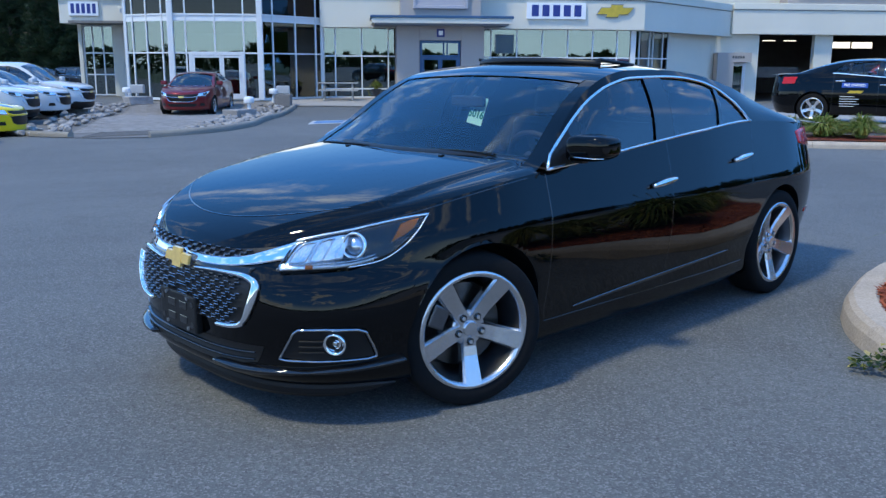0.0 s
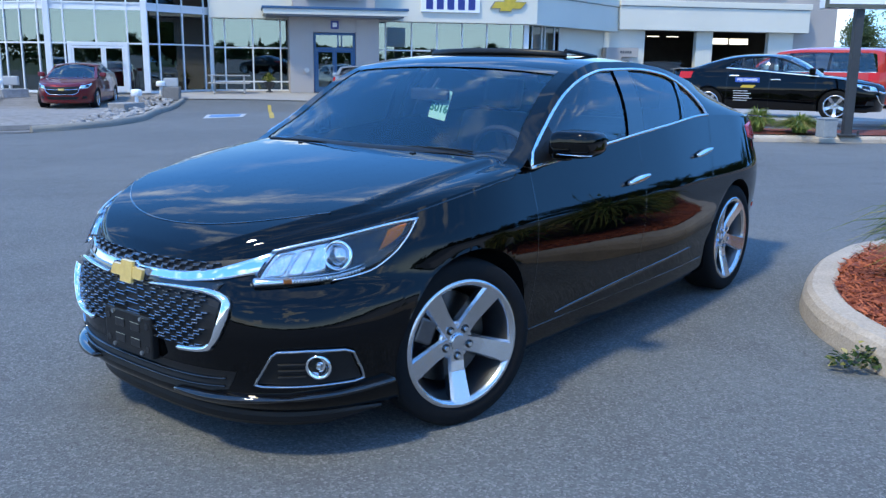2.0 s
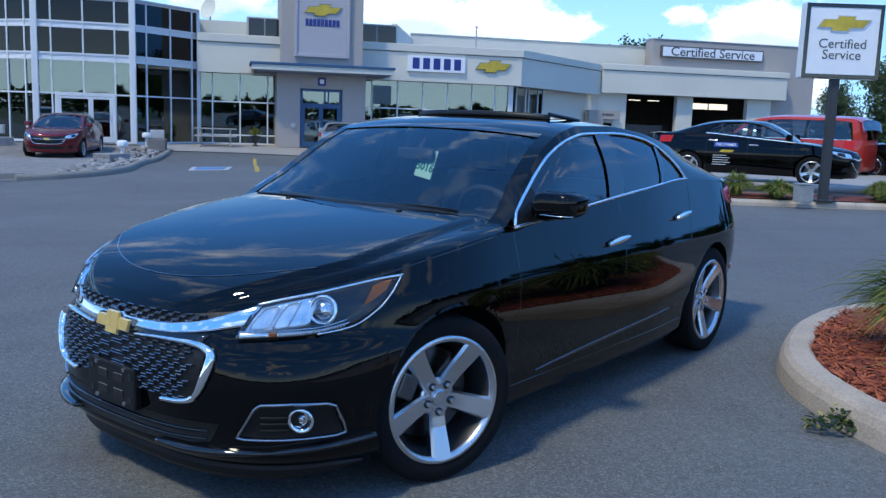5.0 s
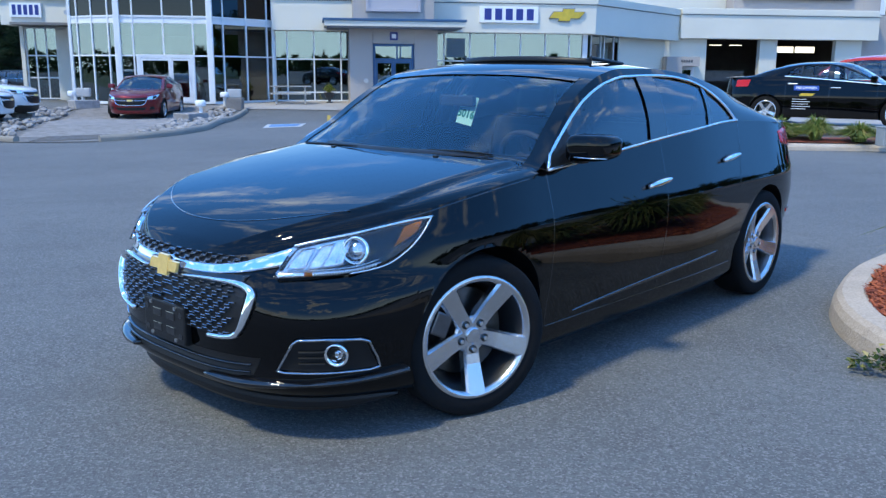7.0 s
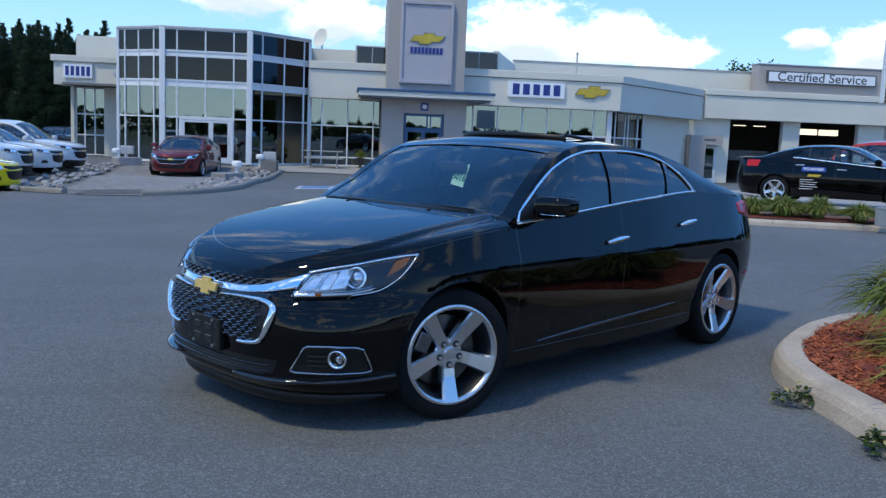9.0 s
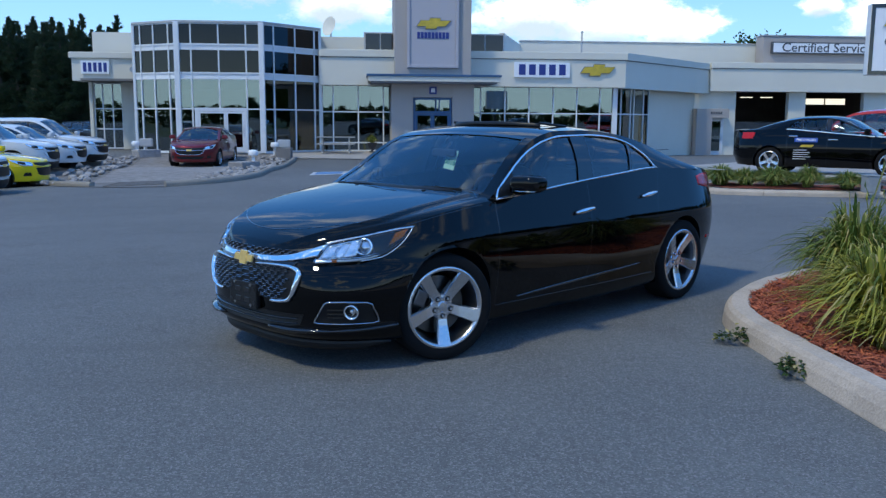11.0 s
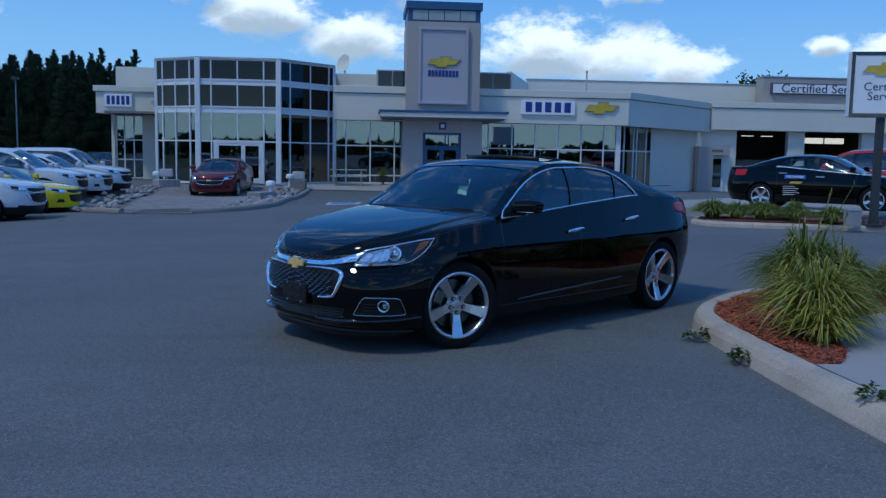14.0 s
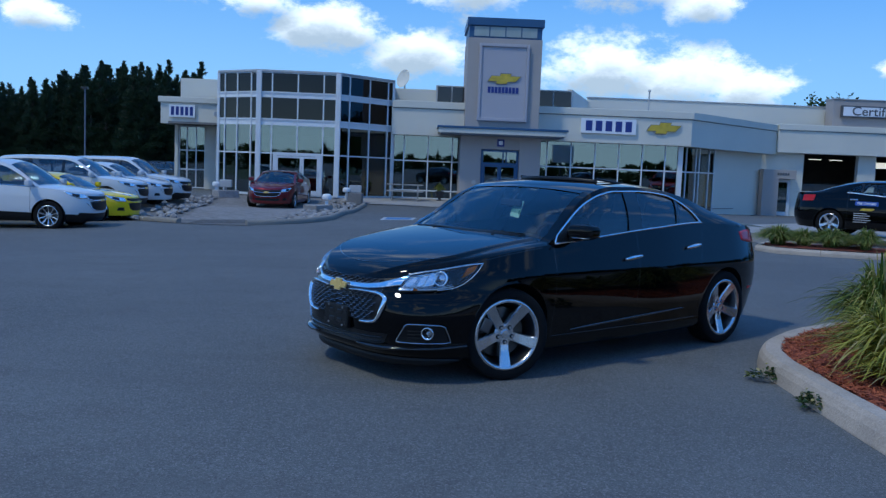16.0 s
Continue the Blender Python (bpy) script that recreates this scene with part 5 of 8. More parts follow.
        loop = [(0.1310, 0.310), (0.1406, 0.364), (0.1513, 0.424), (0.1573, 0.438), (0.1919, 0.440), (0.2313, 0.434), (0.2409, 0.422), (0.2504, 0.354), (0.2540, 0.312), (0.2433, 0.304), (0.1919, 0.302), (0.1406, 0.304)]
        bm = bmesh.new()
        den = []
        for p, r in zip(loop, loop[1:] + loop[:1]):
            den += [(p[0] + (r[0] - p[0]) * i / 4, p[1] + (r[1] - p[1]) * i / 4) for i in range(4)]
        pts = [mirror(sh.point(s, z, 0.008), sg) for s, z in den]
        outs = [mirror(sh.point(s, z, 0.05), sg) - p for (s, z), p in zip(den, pts)]
        sweep(bm, pts, 0.011, 0.007, lambda i: outs[i], True)
        part("fog_trim", bm, FOG_CHROME, fog, "chrome fog lamp surround", smooth=True)
        c = mirror(sh.point(0.205, 0.378, 0.0), sg)
        o = (mirror(sh.point(0.205, 0.378, 0.1), sg) - c).normalized() * 0.6 + Vector((0.4, 0, 0))
        q = Matrix.Translation(c) @ o.normalized().to_track_quat("Z", "Y").to_matrix().to_4x4()
        bm = bmesh.new()
        lathe(bm, [(0.044, 0), (0.047, 0.02), (0.041, 0.026), (0.035, 0.012), (0.026, 0.002), (0.014, -0.003), (0.012, 0.01), (0.006, 0.012), (0.001, 0.012)], 32, "Z")
        bmesh.ops.transform(bm, matrix=q, verts=bm.verts)
        part("fog_lamp", bm, CHROME, fog, smooth=True)
        bm = bmesh.new()
        lathe(bm, [(0.036, 0.014), (0.022, 0.019), (0.001, 0.021)], 28, "Z")
        bmesh.ops.transform(bm, matrix=q, verts=bm.verts)
        part("fog_lens", bm, LENS, fog, smooth=True)
        for z in (0.340, 0.364, 0.388):
            part("bezel_rib", surf_strip(sh, ((0.158, z), (0.190, z)), 0.008, 0.006, 0.004, 8, sg), BLACK_PLASTIC, fog)
        # lower fin
        part("bumper_fin", surf_strip(sh, ((0.042, 0.262), (0.08, 0.256), (0.15, 0.262), (0.22, 0.270), (0.285, 0.286)), 0.030, 0.030, 0.006, 36, sg, taper=lambda t: 0.35 + 0.9 * math.sin(math.pi * min(1, t * 1.4 + 0.12)) if t < 0.6 else 0.8), GLOSS_BLACK, car, smooth=True)
        # tail lamp
        part("tail_light", surf_patch(sh, ((0.672, 0.955), (0.71, 0.93), (0.78, 0.91)), ((0.668, 1.03), (0.71, 1.045), (0.78, 1.045)), 0.008, 16, 6, sg), RED_LENS, car, "red tail light", smooth=True)
        part("side_reflector", surf_patch(sh, ((0.70, 0.485), (0.735, 0.485)), ((0.70, 0.51), (0.735, 0.51)), 0.005, 8, 3, sg), RED_LENS, car)

    # grilles: the narrow upper one, the chrome bar, the lower one with its U frame
    def both(keys):
        return tuple((-s, z) for s, z in reversed(keys)) + tuple(k for k in keys if k[0] > 1e-6)
    up = part("upper_grille", surf_patch(sh, both(((0.0, 0.676), (0.06, 0.678), (0.10, 0.694), (0.132, 0.730))), both(((0.0, 0.708), (0.06, 0.714), (0.10, 0.730), (0.134, 0.744))), 0.002, 60, 4, 1), BLACK_PLASTIC, car, "black mesh upper grille")
    lo_g = part("lower_grille", surf_patch(sh, both(((0.0, 0.424), (0.04, 0.426), (0.068, 0.440), (0.078, 0.456))), both(((0.0, 0.622), (0.04, 0.626), (0.070, 0.622), (0.097, 0.602))), 0.002, 60, 6, 1), BLACK_PLASTIC, car, "black mesh lower grille in a chrome frame")

    def mesh_cells(owner, zs, s_max):
        """Rows of long bars that step up and down, as in a cast grille."""
        bm = bmesh.new()
        for r, z in enumerate(zs):
            n = 8
            for i in range(-n, n):
                sa = (i + 0.5 * (r % 2)) / n * 0.112
                sb = sa + 0.112 / n * 0.94
                if max(abs(sa), abs(sb)) > s_max(z):
                    continue
                mid = (sa + sb) / 2 or 1e-4
                nn = (sh.point(mid, z, 0.06) - sh.point(mid, z)).normalized()
                rise = 0.0042
                sweep(bm, [sh.point(sa, z - rise, 0.006), sh.point(sa + (sb - sa) * 0.46, z - rise, 0.006), sh.point(sa + (sb - sa) * 0.52, z + rise, 0.006), sh.point(sb, z + rise, 0.006)], 0.0056, 0.010, lambda k: nn)
        part("grille_mesh", bm, GRILLE_BLACK, owner, "glossy staggered grille links", kind="stuff")
    mesh_cells(lo_g, span(0.440, 0.612, 9), lambda z: 0.074 + 0.020 * (z - 0.446) / 0.17)
    mesh_cells(up, span(0.688, 0.712, 2), lambda z: 0.085 + 0.9 * (z - 0.694))
    part("grille_bar", surf_patch(sh, both(((0.0, 0.648), (0.05, 0.650), (0.09, 0.662), (0.115, 0.677), (0.1365, 0.692))), both(((0.0, 0.676), (0.05, 0.680), (0.09, 0.698), (0.118, 0.727), (0.1475, 0.764))), 0.010, 110, 6, 1), CHROME, car, "broad chrome grille bar", smooth=True)
    part("emblem_bar", surf_patch(sh, both(((0.0, 0.626), (0.05, 0.632), (0.094, 0.626))), both(((0.0, 0.654), (0.05, 0.658), (0.104, 0.656))), 0.006, 40, 3, 1), GLOSS_BLACK, car, smooth=True)
    for sg in (1, -1):
        keys = ((0.022, 0.626), (0.05, 0.630), (0.080, 0.627), (0.097, 0.616), (0.1045, 0.594), (0.101, 0.560), (0.092, 0.508), (0.084, 0.462), (0.076, 0.436), (0.060, 0.424), (0.042, 0.420))
        part("grille_frame", surf_strip(sh, keys, 0.025, 0.014, 0.011, 90, sg, taper=lambda t: 0.45 + 0.95 * math.sin(math.pi * min(1, max(0, t * 1.05))) ** 2 + (0.35 if t > 0.75 else 0)), CHROME, car, "chrome grille frame", smooth=True)
    # gold badge: two crossing slanted bars
    bm = bmesh.new()
    z0 = 0.650
    for y0, y1, h0 in ((-0.098, 0.098, 0.021), (-0.036, 0.036, 0.042)):
        prism(bm, ((y0 - 0.010, z0 - h0), (y1 - 0.010, z0 - h0), (y1 + 0.010, z0 + h0), (y0 + 0.010, z0 + h0)), 2.285, 2.312 if h0 < 0.03 else 2.314, "yz")
    em = part("emblem", bm, GOLD_BADGE, car, "plain gold grille badge")
    bm = bmesh.new()
    for y0, y1, h0 in ((-0.104, 0.104, 0.026), (-0.042, 0.042, 0.047)):
        prism(bm, ((y0 - 0.011, z0 - h0), (y1 - 0.011, z0 - h0), (y1 + 0.011, z0 + h0), (y0 + 0.011, z0 + h0)), 2.281, 2.304 if h0 < 0.03 else 2.306, "yz")
    part("emblem_edge", bm, CHROME, em)
    # plate carrier
    bm = bmesh.new()
    box(bm, 2.288, 2.322, -0.152, 0.152, 0.342, 0.502, 0.008)
    pl = part("plate_carrier", bm, BLACK_PLASTIC, car, "empty black licence plate carrier")
    for y, z in ((-0.05, 0.450), (0.05, 0.450), (-0.05, 0.390), (0.05, 0.390)):
        bm = bmesh.new()
        box(bm, 2.320, 2.3245, y - 0.032, y + 0.032, z - 0.017, z + 0.017, 0.003)
        part("carrier_slot", bm, GLOSS_BLACK, pl)
    for y, z in ((-0.09, 0.486), (0.09, 0.486), (-0.09, 0.358), (0.09, 0.358)):
        bm = bmesh.new()
        rod(bm, (2.320, y, z), (2.328, y, z), 0.008, seg=12)
        part("screw", bm, STEEL, pl)
    for y, z in ((-0.125, 0.464), (0.125, 0.464), (-0.125, 0.378), (0.125, 0.378)):
        bm = bmesh.new()
        rod(bm, (2.320, y, z), (2.324, y, z), 0.013, seg=14)
        part("carrier_hole", bm, GLOSS_BLACK, pl)
    # low intake and chin
    part("low_intake", surf_patch(sh, both(((0.0, 0.258), (0.05, 0.262), (0.100, 0.285))), both(((0.0, 0.345), (0.06, 0.348), (0.108, 0.352))), 0.002, 40, 4, 1), BLACK_PLASTIC, car, "black lower air intake")
    for z in (0.285, 0.315):
        part("intake_slat", surf_strip(sh, both(((0.0, z), (0.05, z + 0.002), (0.096, z + 0.010))), 0.010, 0.012, 0.002, 50), GLOSS_BLACK, car, smooth=True)
    bm = bmesh.new()
    pts = [Vector(sh.point(s, 0.185, -0.045)) for s in span(-0.275, 0.275, 70)]
    for p in pts:
        p.z = 0.168
    outs = [Vector((p.x - 1.0, p.y * 1.2, 0)).normalized() for p in pts]
    sweep(bm, pts, 0.075, 0.02, lambda i: outs[i], taper=lambda t: min(1, 0.2 + 7 * min(t, 1 - t)))
    part("chin_skirt", bm, BLACK_PLASTIC, car, "matt black chin skirt")

    # hood seam, wipers, washers
    bm = bmesh.new()
    seam = []
    for y in span(-0.62, 0.62, 40):
        x = 2.13 - 0.30 * (abs(y) / 0.66) ** 2.2
        seam.append(Vector((x, y, sh.bonnet(x, y) + 0.0008)))
    sweep(bm, seam, 0.006, 0.0012, lambda i: (0.3, 0, 1))
    part("shut_line", bm, GLOSS_BLACK, car)
    bm = bmesh.new()
    pts = []
    for y in span(-0.80, 0.80, 40):
        x = 1.075 - 0.16 * (abs(y) / 0.72) ** 2
        pts.append(Vector((x + 0.02, y, sh.bonnet(max(1.0, x + 0.02), y) + 0.003)))
    sweep(bm, pts, 0.036, 0.003, lambda i: (0.5, 0, 1))
    part("cowl", bm, BLACK_PLASTIC, car, smooth=True)
    for pv, tip in (((1.085, 0.02), (1.00, 0.60)), ((1.06, -0.66), (1.085, -0.22))):
        bm = bmesh.new()
        pts = []
        for t in span(0, 1, 12):
            x, y = pv[0] + (tip[0] - pv[0]) * t, pv[1] + (tip[1] - pv[1]) * t
            pts.append(Vector((x, y, max(sh.deck(x, y / sh.rail_y(x)).z, sh.bonnet(max(x, 1.0), y)) + 0.003)))
        sweep(bm, pts, 0.010, 0.004, lambda i: (0.5, 0, 1), taper=lambda t: 1.2 - 0.6 * t)
        part("wiper", bm, BLACK_PLASTIC, car)
    for y in (0.36, -0.36):
        bm = bmesh.new()
        box(bm, 1.11, 1.13, y - 0.012, y + 0.012, sh.bonnet(1.12, y) - 0.004, sh.bonnet(1.12, y) + 0.005, 0.002)
        part("washer_jet", bm, BLACK_PLASTIC, car)
    # sunroof and raised wind deflector
    part("sunroof", top_sheet(sh, span(-0.62, 0.10, 12), -0.62, 0.62, 16, 0.003), GLOSS_BLACK, car, "dark glass sunroof", smooth=True)
    bm = bmesh.new()
    pts = [Vector((0.11 - 0.10 * (abs(y) / 0.45) ** 3, y, sh.deck(0.08, y / 0.68).z + 0.014)) for y in span(-0.45, 0.45, 30)]
    sweep(bm, pts, 0.030, 0.007, lambda i: (1, 0, 0.25))
    part("wind_deflector", bm, BLACK_PLASTIC, car, "raised black sunroof wind deflector", smooth=True)
    for y in (-0.45, 0.45):
        bm = bmesh.new()
        rod(bm, (0.02, y, sh.deck(0.02, y / 0.68).z + 0.03), (-0.30, y, sh.deck(-0.3, y / 0.68).z), 0.010, seg=8)
        part("deflector_arm", bm, BLACK_PLASTIC, car)

    # wheels, wells and underside
    for ax in (1.39, -1.39):
        for sg in (1, -1):
            wheel_parts(car, pose(ax, sg * (0.787 if ax > 0 else 0.765), 0.338, 0, 0, -17 if ax > 0 else 0), 0.338, 0.213, 0.256, 5, sg, ALLOY)
            bm = bmesh.new()
            cx = math.copysign(1.385, ax)
            arc = span(-0.45, math.pi + 0.45, 40)
            rows = [[Vector((cx + r * math.cos(a), sg * y, 0.350 + r * math.sin(a))) for a in arc] for r, y in ((0.369, 0.92), (0.371, 0.88), (0.374, 0.60), (0.1, 0.58))]
            for k in (0, 1):
                rows[k] = [Vector((p.x, sg * (sh.ring(sh.s_of_x(max(-2.3, min(2.2, p.x)), max(0.2, p.z)), max(0.2, p.z))[1] - 0.001 - 0.03 * k), p.z)) for p in rows[k]]
            part("wheel_well", grid_mesh(rows), BLACK_PLASTIC, car, smooth=True)
    bm = bmesh.new()
    box(bm, -2.25, 1.75, -0.55, 0.55, 0.17, 0.23, 0.02)
    box(bm, -0.95, 0.95, -0.80, 0.80, 0.175, 0.25, 0.02)
    part("underbody", bm, BLACK_PLASTIC, car)

    # cabin
    bm = bmesh.new()
    box(bm, -1.7, 0.92, -0.78, 0.78, 0.26, 0.36)
    box(bm, -1.75, -1.55, -0.66, 0.66, 0.36, 1.05)
    part("cabin_floor", bm, CABIN, car)
    bm = bmesh.new()
    rows = [[Vector((x, y, z - 0.03 * (abs(y) / 0.7) ** 3)) for y in span(-0.76, 0.76, 20)] for x, z in ((1.02, 0.955), (0.85, 0.985), (0.62, 0.965), (0.50, 0.90), (0.46, 0.75), (0.5, 0.5))]
    part("dashboard", grid_mesh(rows), CABIN, car, smooth=True)
    for y in (0.36, -0.36):
        bm = bmesh.new()
        box(bm, -0.42, 0.12, y - 0.26, y + 0.26, 0.38, 0.60, 0.06)
        seat = part("front_seat", bm, SEAT, car, "black leather front seat")
        bm = bmesh.new()
        box(bm, -0.08, 0.08, y - 0.25, y + 0.25, 0, 0.62, 0.06, m=pose(-0.36, 0, 0.52, 0, -18, 0))
        part("seat_back", bm, SEAT, seat)
        bm = bmesh.new()
        box(bm, -0.05, 0.05, y - 0.13, y + 0.13, 0, 0.19, 0.04, m=pose(-0.57, 0, 1.13, 0, -12, 0))
        part("headrest", bm, SEAT, seat)
    bm = bmesh.new()
    box(bm, -1.25, -0.75, -0.66, 0.66, 0.38, 0.60, 0.06)
    box(bm, -0.07, 0.07, -0.66, 0.66, 0, 0.62, 0.06, m=pose(-1.22, 0, 0.55, 0, -24, 0))
    part("rear_bench", bm, SEAT, car, "black leather rear bench")
    for y in (-0.42, 0.42):
        bm = bmesh.new()
        box(bm, -0.05, 0.05, y - 0.13, y + 0.13, 0, 0.15, 0.04, m=pose(-1.47, 0, 1.10, 0, -14, 0))
        part("headrest", bm, SEAT, car)
    bm = bmesh.new()
    c = pose(0.40, 0.36, 0.93, 0, -66, 0)
    ring = [[(0.185 + 0.017 * math.cos(b)) * Vector((math.cos(a), math.sin(a), 0)) + Vector((0, 0, 0.017 * math.sin(b))) for b in span(0, 2 * math.pi, 8)] for a in span(0, 2 * math.pi, 40)]
    g = grid_mesh(ring)
    bmesh.ops.transform(g, matrix=c, verts=g.verts)
    wheel = part("steering_wheel", g, CABIN, car, smooth=True)
    bm = bmesh.new()
    box(bm, -0.18, 0.18, -0.025, 0.025, -0.01, 0.01, 0.004)
    box(bm, -0.07, 0.07, -0.07, 0.07, -0.03, 0.015, 0.012)
    bmesh.ops.transform(bm, matrix=c, verts=bm.verts)
    part("wheel_hub", bm, CABIN, wheel)
    bm = bmesh.new()
    box(bm, 0.56, 0.59, -0.12, 0.12, 1.225, 1.285, 0.012)
    rod(bm, (0.575, 0, 1.26), (0.50, 0, 1.33), 0.010, seg=8)
    part("cabin_mirror", bm, CABIN, car)
    return car


MAIN_POSE = pose(1.847, 3.595, 0, 0, 0, -141.3)
main_car = build_main_sedan(MAIN_POSE)
tag = thing("price_tag", MAIN_POSE @ pose(0.55, 0.075, 1.278, -9, -14, 0), "pale green paper tag with a stock number, hung from the mirror", "tag")
bm = bmesh.new()
prism(bm, ((-0.056, -0.150), (0.056, -0.150), (0.056, 0.0), (0.022, 0.0), (0.0, -0.028), (-0.022, 0.0), (-0.056, 0.0)), -0.0008, 0.0008, "yz")
part("tag_card", bm, TAG_GREEN, tag)
text_part("tag_number", "5016", 0.058, TAG_INK, tag, Matrix.Translation((0.0022, 0, -0.095)) @ Matrix.Rotation(radians(90), 4, "Z") @ Matrix.Rotation(radians(90), 4, "X"), depth=0.0004, bold=0.0022)


# ---- other vehicles ----
def stretched(base, sx, sy, sz, dz=0.0, **over):
    """A shape's curves at another size."""
    c = {}
    for k, v in base.items():
        if not isinstance(v, tuple):
            c[k] = v * sx if k in ("x_front", "x_rear") else v
        elif k in ("half_width", "nose", "tail"):
            c[k] = tuple((a * sz + dz * (a > 0.3), b * (sy if k == "half_width" else sx)) for a, b in v)
        else:
            c[k] = tuple((a * sx, b * (sy if k in ("rail_y", "crease") else sz) + (dz if k not in ("rail_y", "crease") else 0)) for a, b in v)
    c.update(over)
    return Shell(c)


SEDAN_BASE = dict(
    x_front=1.05, x_rear=-1.45, n_front=2.5, n_rear=2.7, crown=0.016,
    half_width=((0.15, 0.80), (0.27, 0.893), (0.50, 0.920), (0.66, 0.925), (0.86, 0.904), (1.04, 0.862), (1.14, 0.828)),
    nose=((0.15, 2.18), (0.25, 2.335), (0.42, 2.350), (0.55, 2.368), (0.66, 2.358), (0.80, 2.295), (1.0, 2.1)),
    tail=((0.18, -2.33), (0.35, -2.44), (0.60, -2.485), (0.80, -2.465), (0.95, -2.44), (1.12, -2.40)),
    edge=((-2.5, 1.075), (-1.8, 1.105), (-1.0, 1.132), (-0.4, 1.092), (0.2, 1.044), (0.95, 0.982), (1.45, 0.928), (1.9, 0.846), (2.22, 0.784), (2.34, 0.757)),
    hood=((2.34, 0.758), (2.24, 0.822), (2.1, 0.864), (1.6, 0.952), (1.0, 1.010), (0.8, 1.02)),
    crease=((2.3, 0.40), (2.1, 0.52), (1.4, 0.63), (0.9, 0.70)),
    roof=((-2.48, 1.085), (-2.25, 1.128), (-1.98, 1.128), (-1.55, 1.262), (-1.0, 1.412), (-0.6, 1.456), (-0.2, 1.466), (0.1, 1.452), (0.33, 1.412), (0.85, 1.142), (1.07, 1.005), (1.2, 0.93)),
    rail_y=((-2.4, 0.70), (-1.8, 0.735), (-1.3, 0.675), (-0.6, 0.660), (0.1, 0.680), (0.5, 0.728), (1.0, 0.822), (1.2, 0.85)),
    rail_z=((-2.4, 1.085), (-1.85, 1.122), (-1.3, 1.272), (-0.6, 1.404), (-0.2, 1.414), (0.1, 1.386), (0.5, 1.242), (1.0, 0.985), (1.2, 0.88)))
SUV_BASE = dict(
    x_front=1.15, x_rear=-1.75, n_front=2.7, n_rear=3.2, crown=0.02,
    half_width=((0.2, 0.86), (0.35, 0.95), (0.6, 0.985), (0.85, 0.985), (1.05, 0.96), (1.2, 0.92)),
    nose=((0.2, 2.42), (0.35, 2.52), (0.6, 2.56), (0.85, 2.53), (1.0, 2.46), (1.2, 2.3)),
    tail=((0.2, -2.48), (0.5, -2.58), (0.9, -2.58), (1.2, -2.5)),
    edge=((-2.6, 1.19), (-1.5, 1.17), (0.2, 1.13), (1.0, 1.10), (1.6, 1.06), (2.1, 1.00), (2.4, 0.95), (2.55, 0.90)),
    hood=((2.55, 0.905), (2.4, 0.99), (2.1, 1.06), (1.6, 1.12), (1.1, 1.16), (0.8, 1.17)),
    crease=((2.5, 0.45), (2.0, 0.6), (1.0, 0.74)),
    roof=((-2.6, 1.2), (-2.5, 1.30), (-2.3, 1.62), (-2.1, 1.72), (-1.2, 1.765), (-0.2, 1.775), (0.25, 1.75), (0.5, 1.68), (1.0, 1.34), (1.25, 1.15), (1.4, 1.05)),
    rail_y=((-2.5, 0.80), (-2.2, 0.76), (-1.0, 0.74), (0.1, 0.75), (0.6, 0.80), (1.1, 0.88), (1.4, 0.9)),
    rail_z=((-2.55, 1.2), (-2.45, 1.30), (-2.25, 1.55), (-2.0, 1.66), (-1.0, 1.70), (0.0, 1.70), (0.3, 1.66), (0.6, 1.52), (1.0, 1.25), (1.25, 1.08), (1.4, 0.95)))
VAN_BASE = dict(SUV_BASE,
    tail=((0.18, -2.48), (0.35, -2.59), (0.60, -2.62), (0.95, -2.625), (1.14, -2.62)),
    roof=((-2.62, 1.14), (-2.58, 1.45), (-2.50, 1.74), (-2.2, 1.82), (-0.5, 1.85), (0.4, 1.80), (0.9, 1.62), (1.3, 1.32), (1.6, 1.10)),
    rail_z=((-2.62, 1.14), (-2.57, 1.42), (-2.48, 1.68), (-2.1, 1.75), (-0.3, 1.76), (0.5, 1.70), (0.95, 1.50), (1.35, 1.22), (1.6, 1.02)),
    edge=((-2.6, 1.14), (0.0, 1.12), (1.2, 1.08), (1.8, 1.02), (2.3, 0.93), (2.55, 0.85)),
    hood=((2.55, 0.86), (2.3, 0.98), (1.9, 1.06), (1.4, 1.12), (1.0, 1.15)))


def grille_of(sh, car, both, ze, paint_mat, chrome_belt):
    """The split grille of the parked cars."""
    part("upper_grille", surf_patch(sh, both(((0.0, ze - 0.10), (0.07, ze - 0.10), (0.125, ze - 0.06))), both(((0.0, ze - 0.02), (0.07, ze - 0.01), (0.13, ze - 0.0))), 0.004, 20, 2, 1), BLACK_PLASTIC, car)
    part("lower_grille", surf_patch(sh, both(((0.0, ze - 0.36), (0.06, ze - 0.35), (0.10, ze - 0.30))), both(((0.0, ze - 0.14), (0.07, ze - 0.14), (0.12, ze - 0.14))), 0.004, 20, 3, 1), BLACK_PLASTIC, car)
    part("grille_bar", surf_strip(sh, both(((0.0, ze - 0.12), (0.07, ze - 0.12), (0.13, ze - 0.08))), 0.035, 0.016, 0.006, 24), CHROME if chrome_belt else paint_mat, car)
    if chrome_belt:
        part("grille_trim", surf_strip(sh, both(((0.0, ze - 0.37), (0.06, ze - 0.36), (0.11, ze - 0.29), (0.15, ze - 0.16))), 0.018, 0.012, 0.006, 24), CHROME, car)


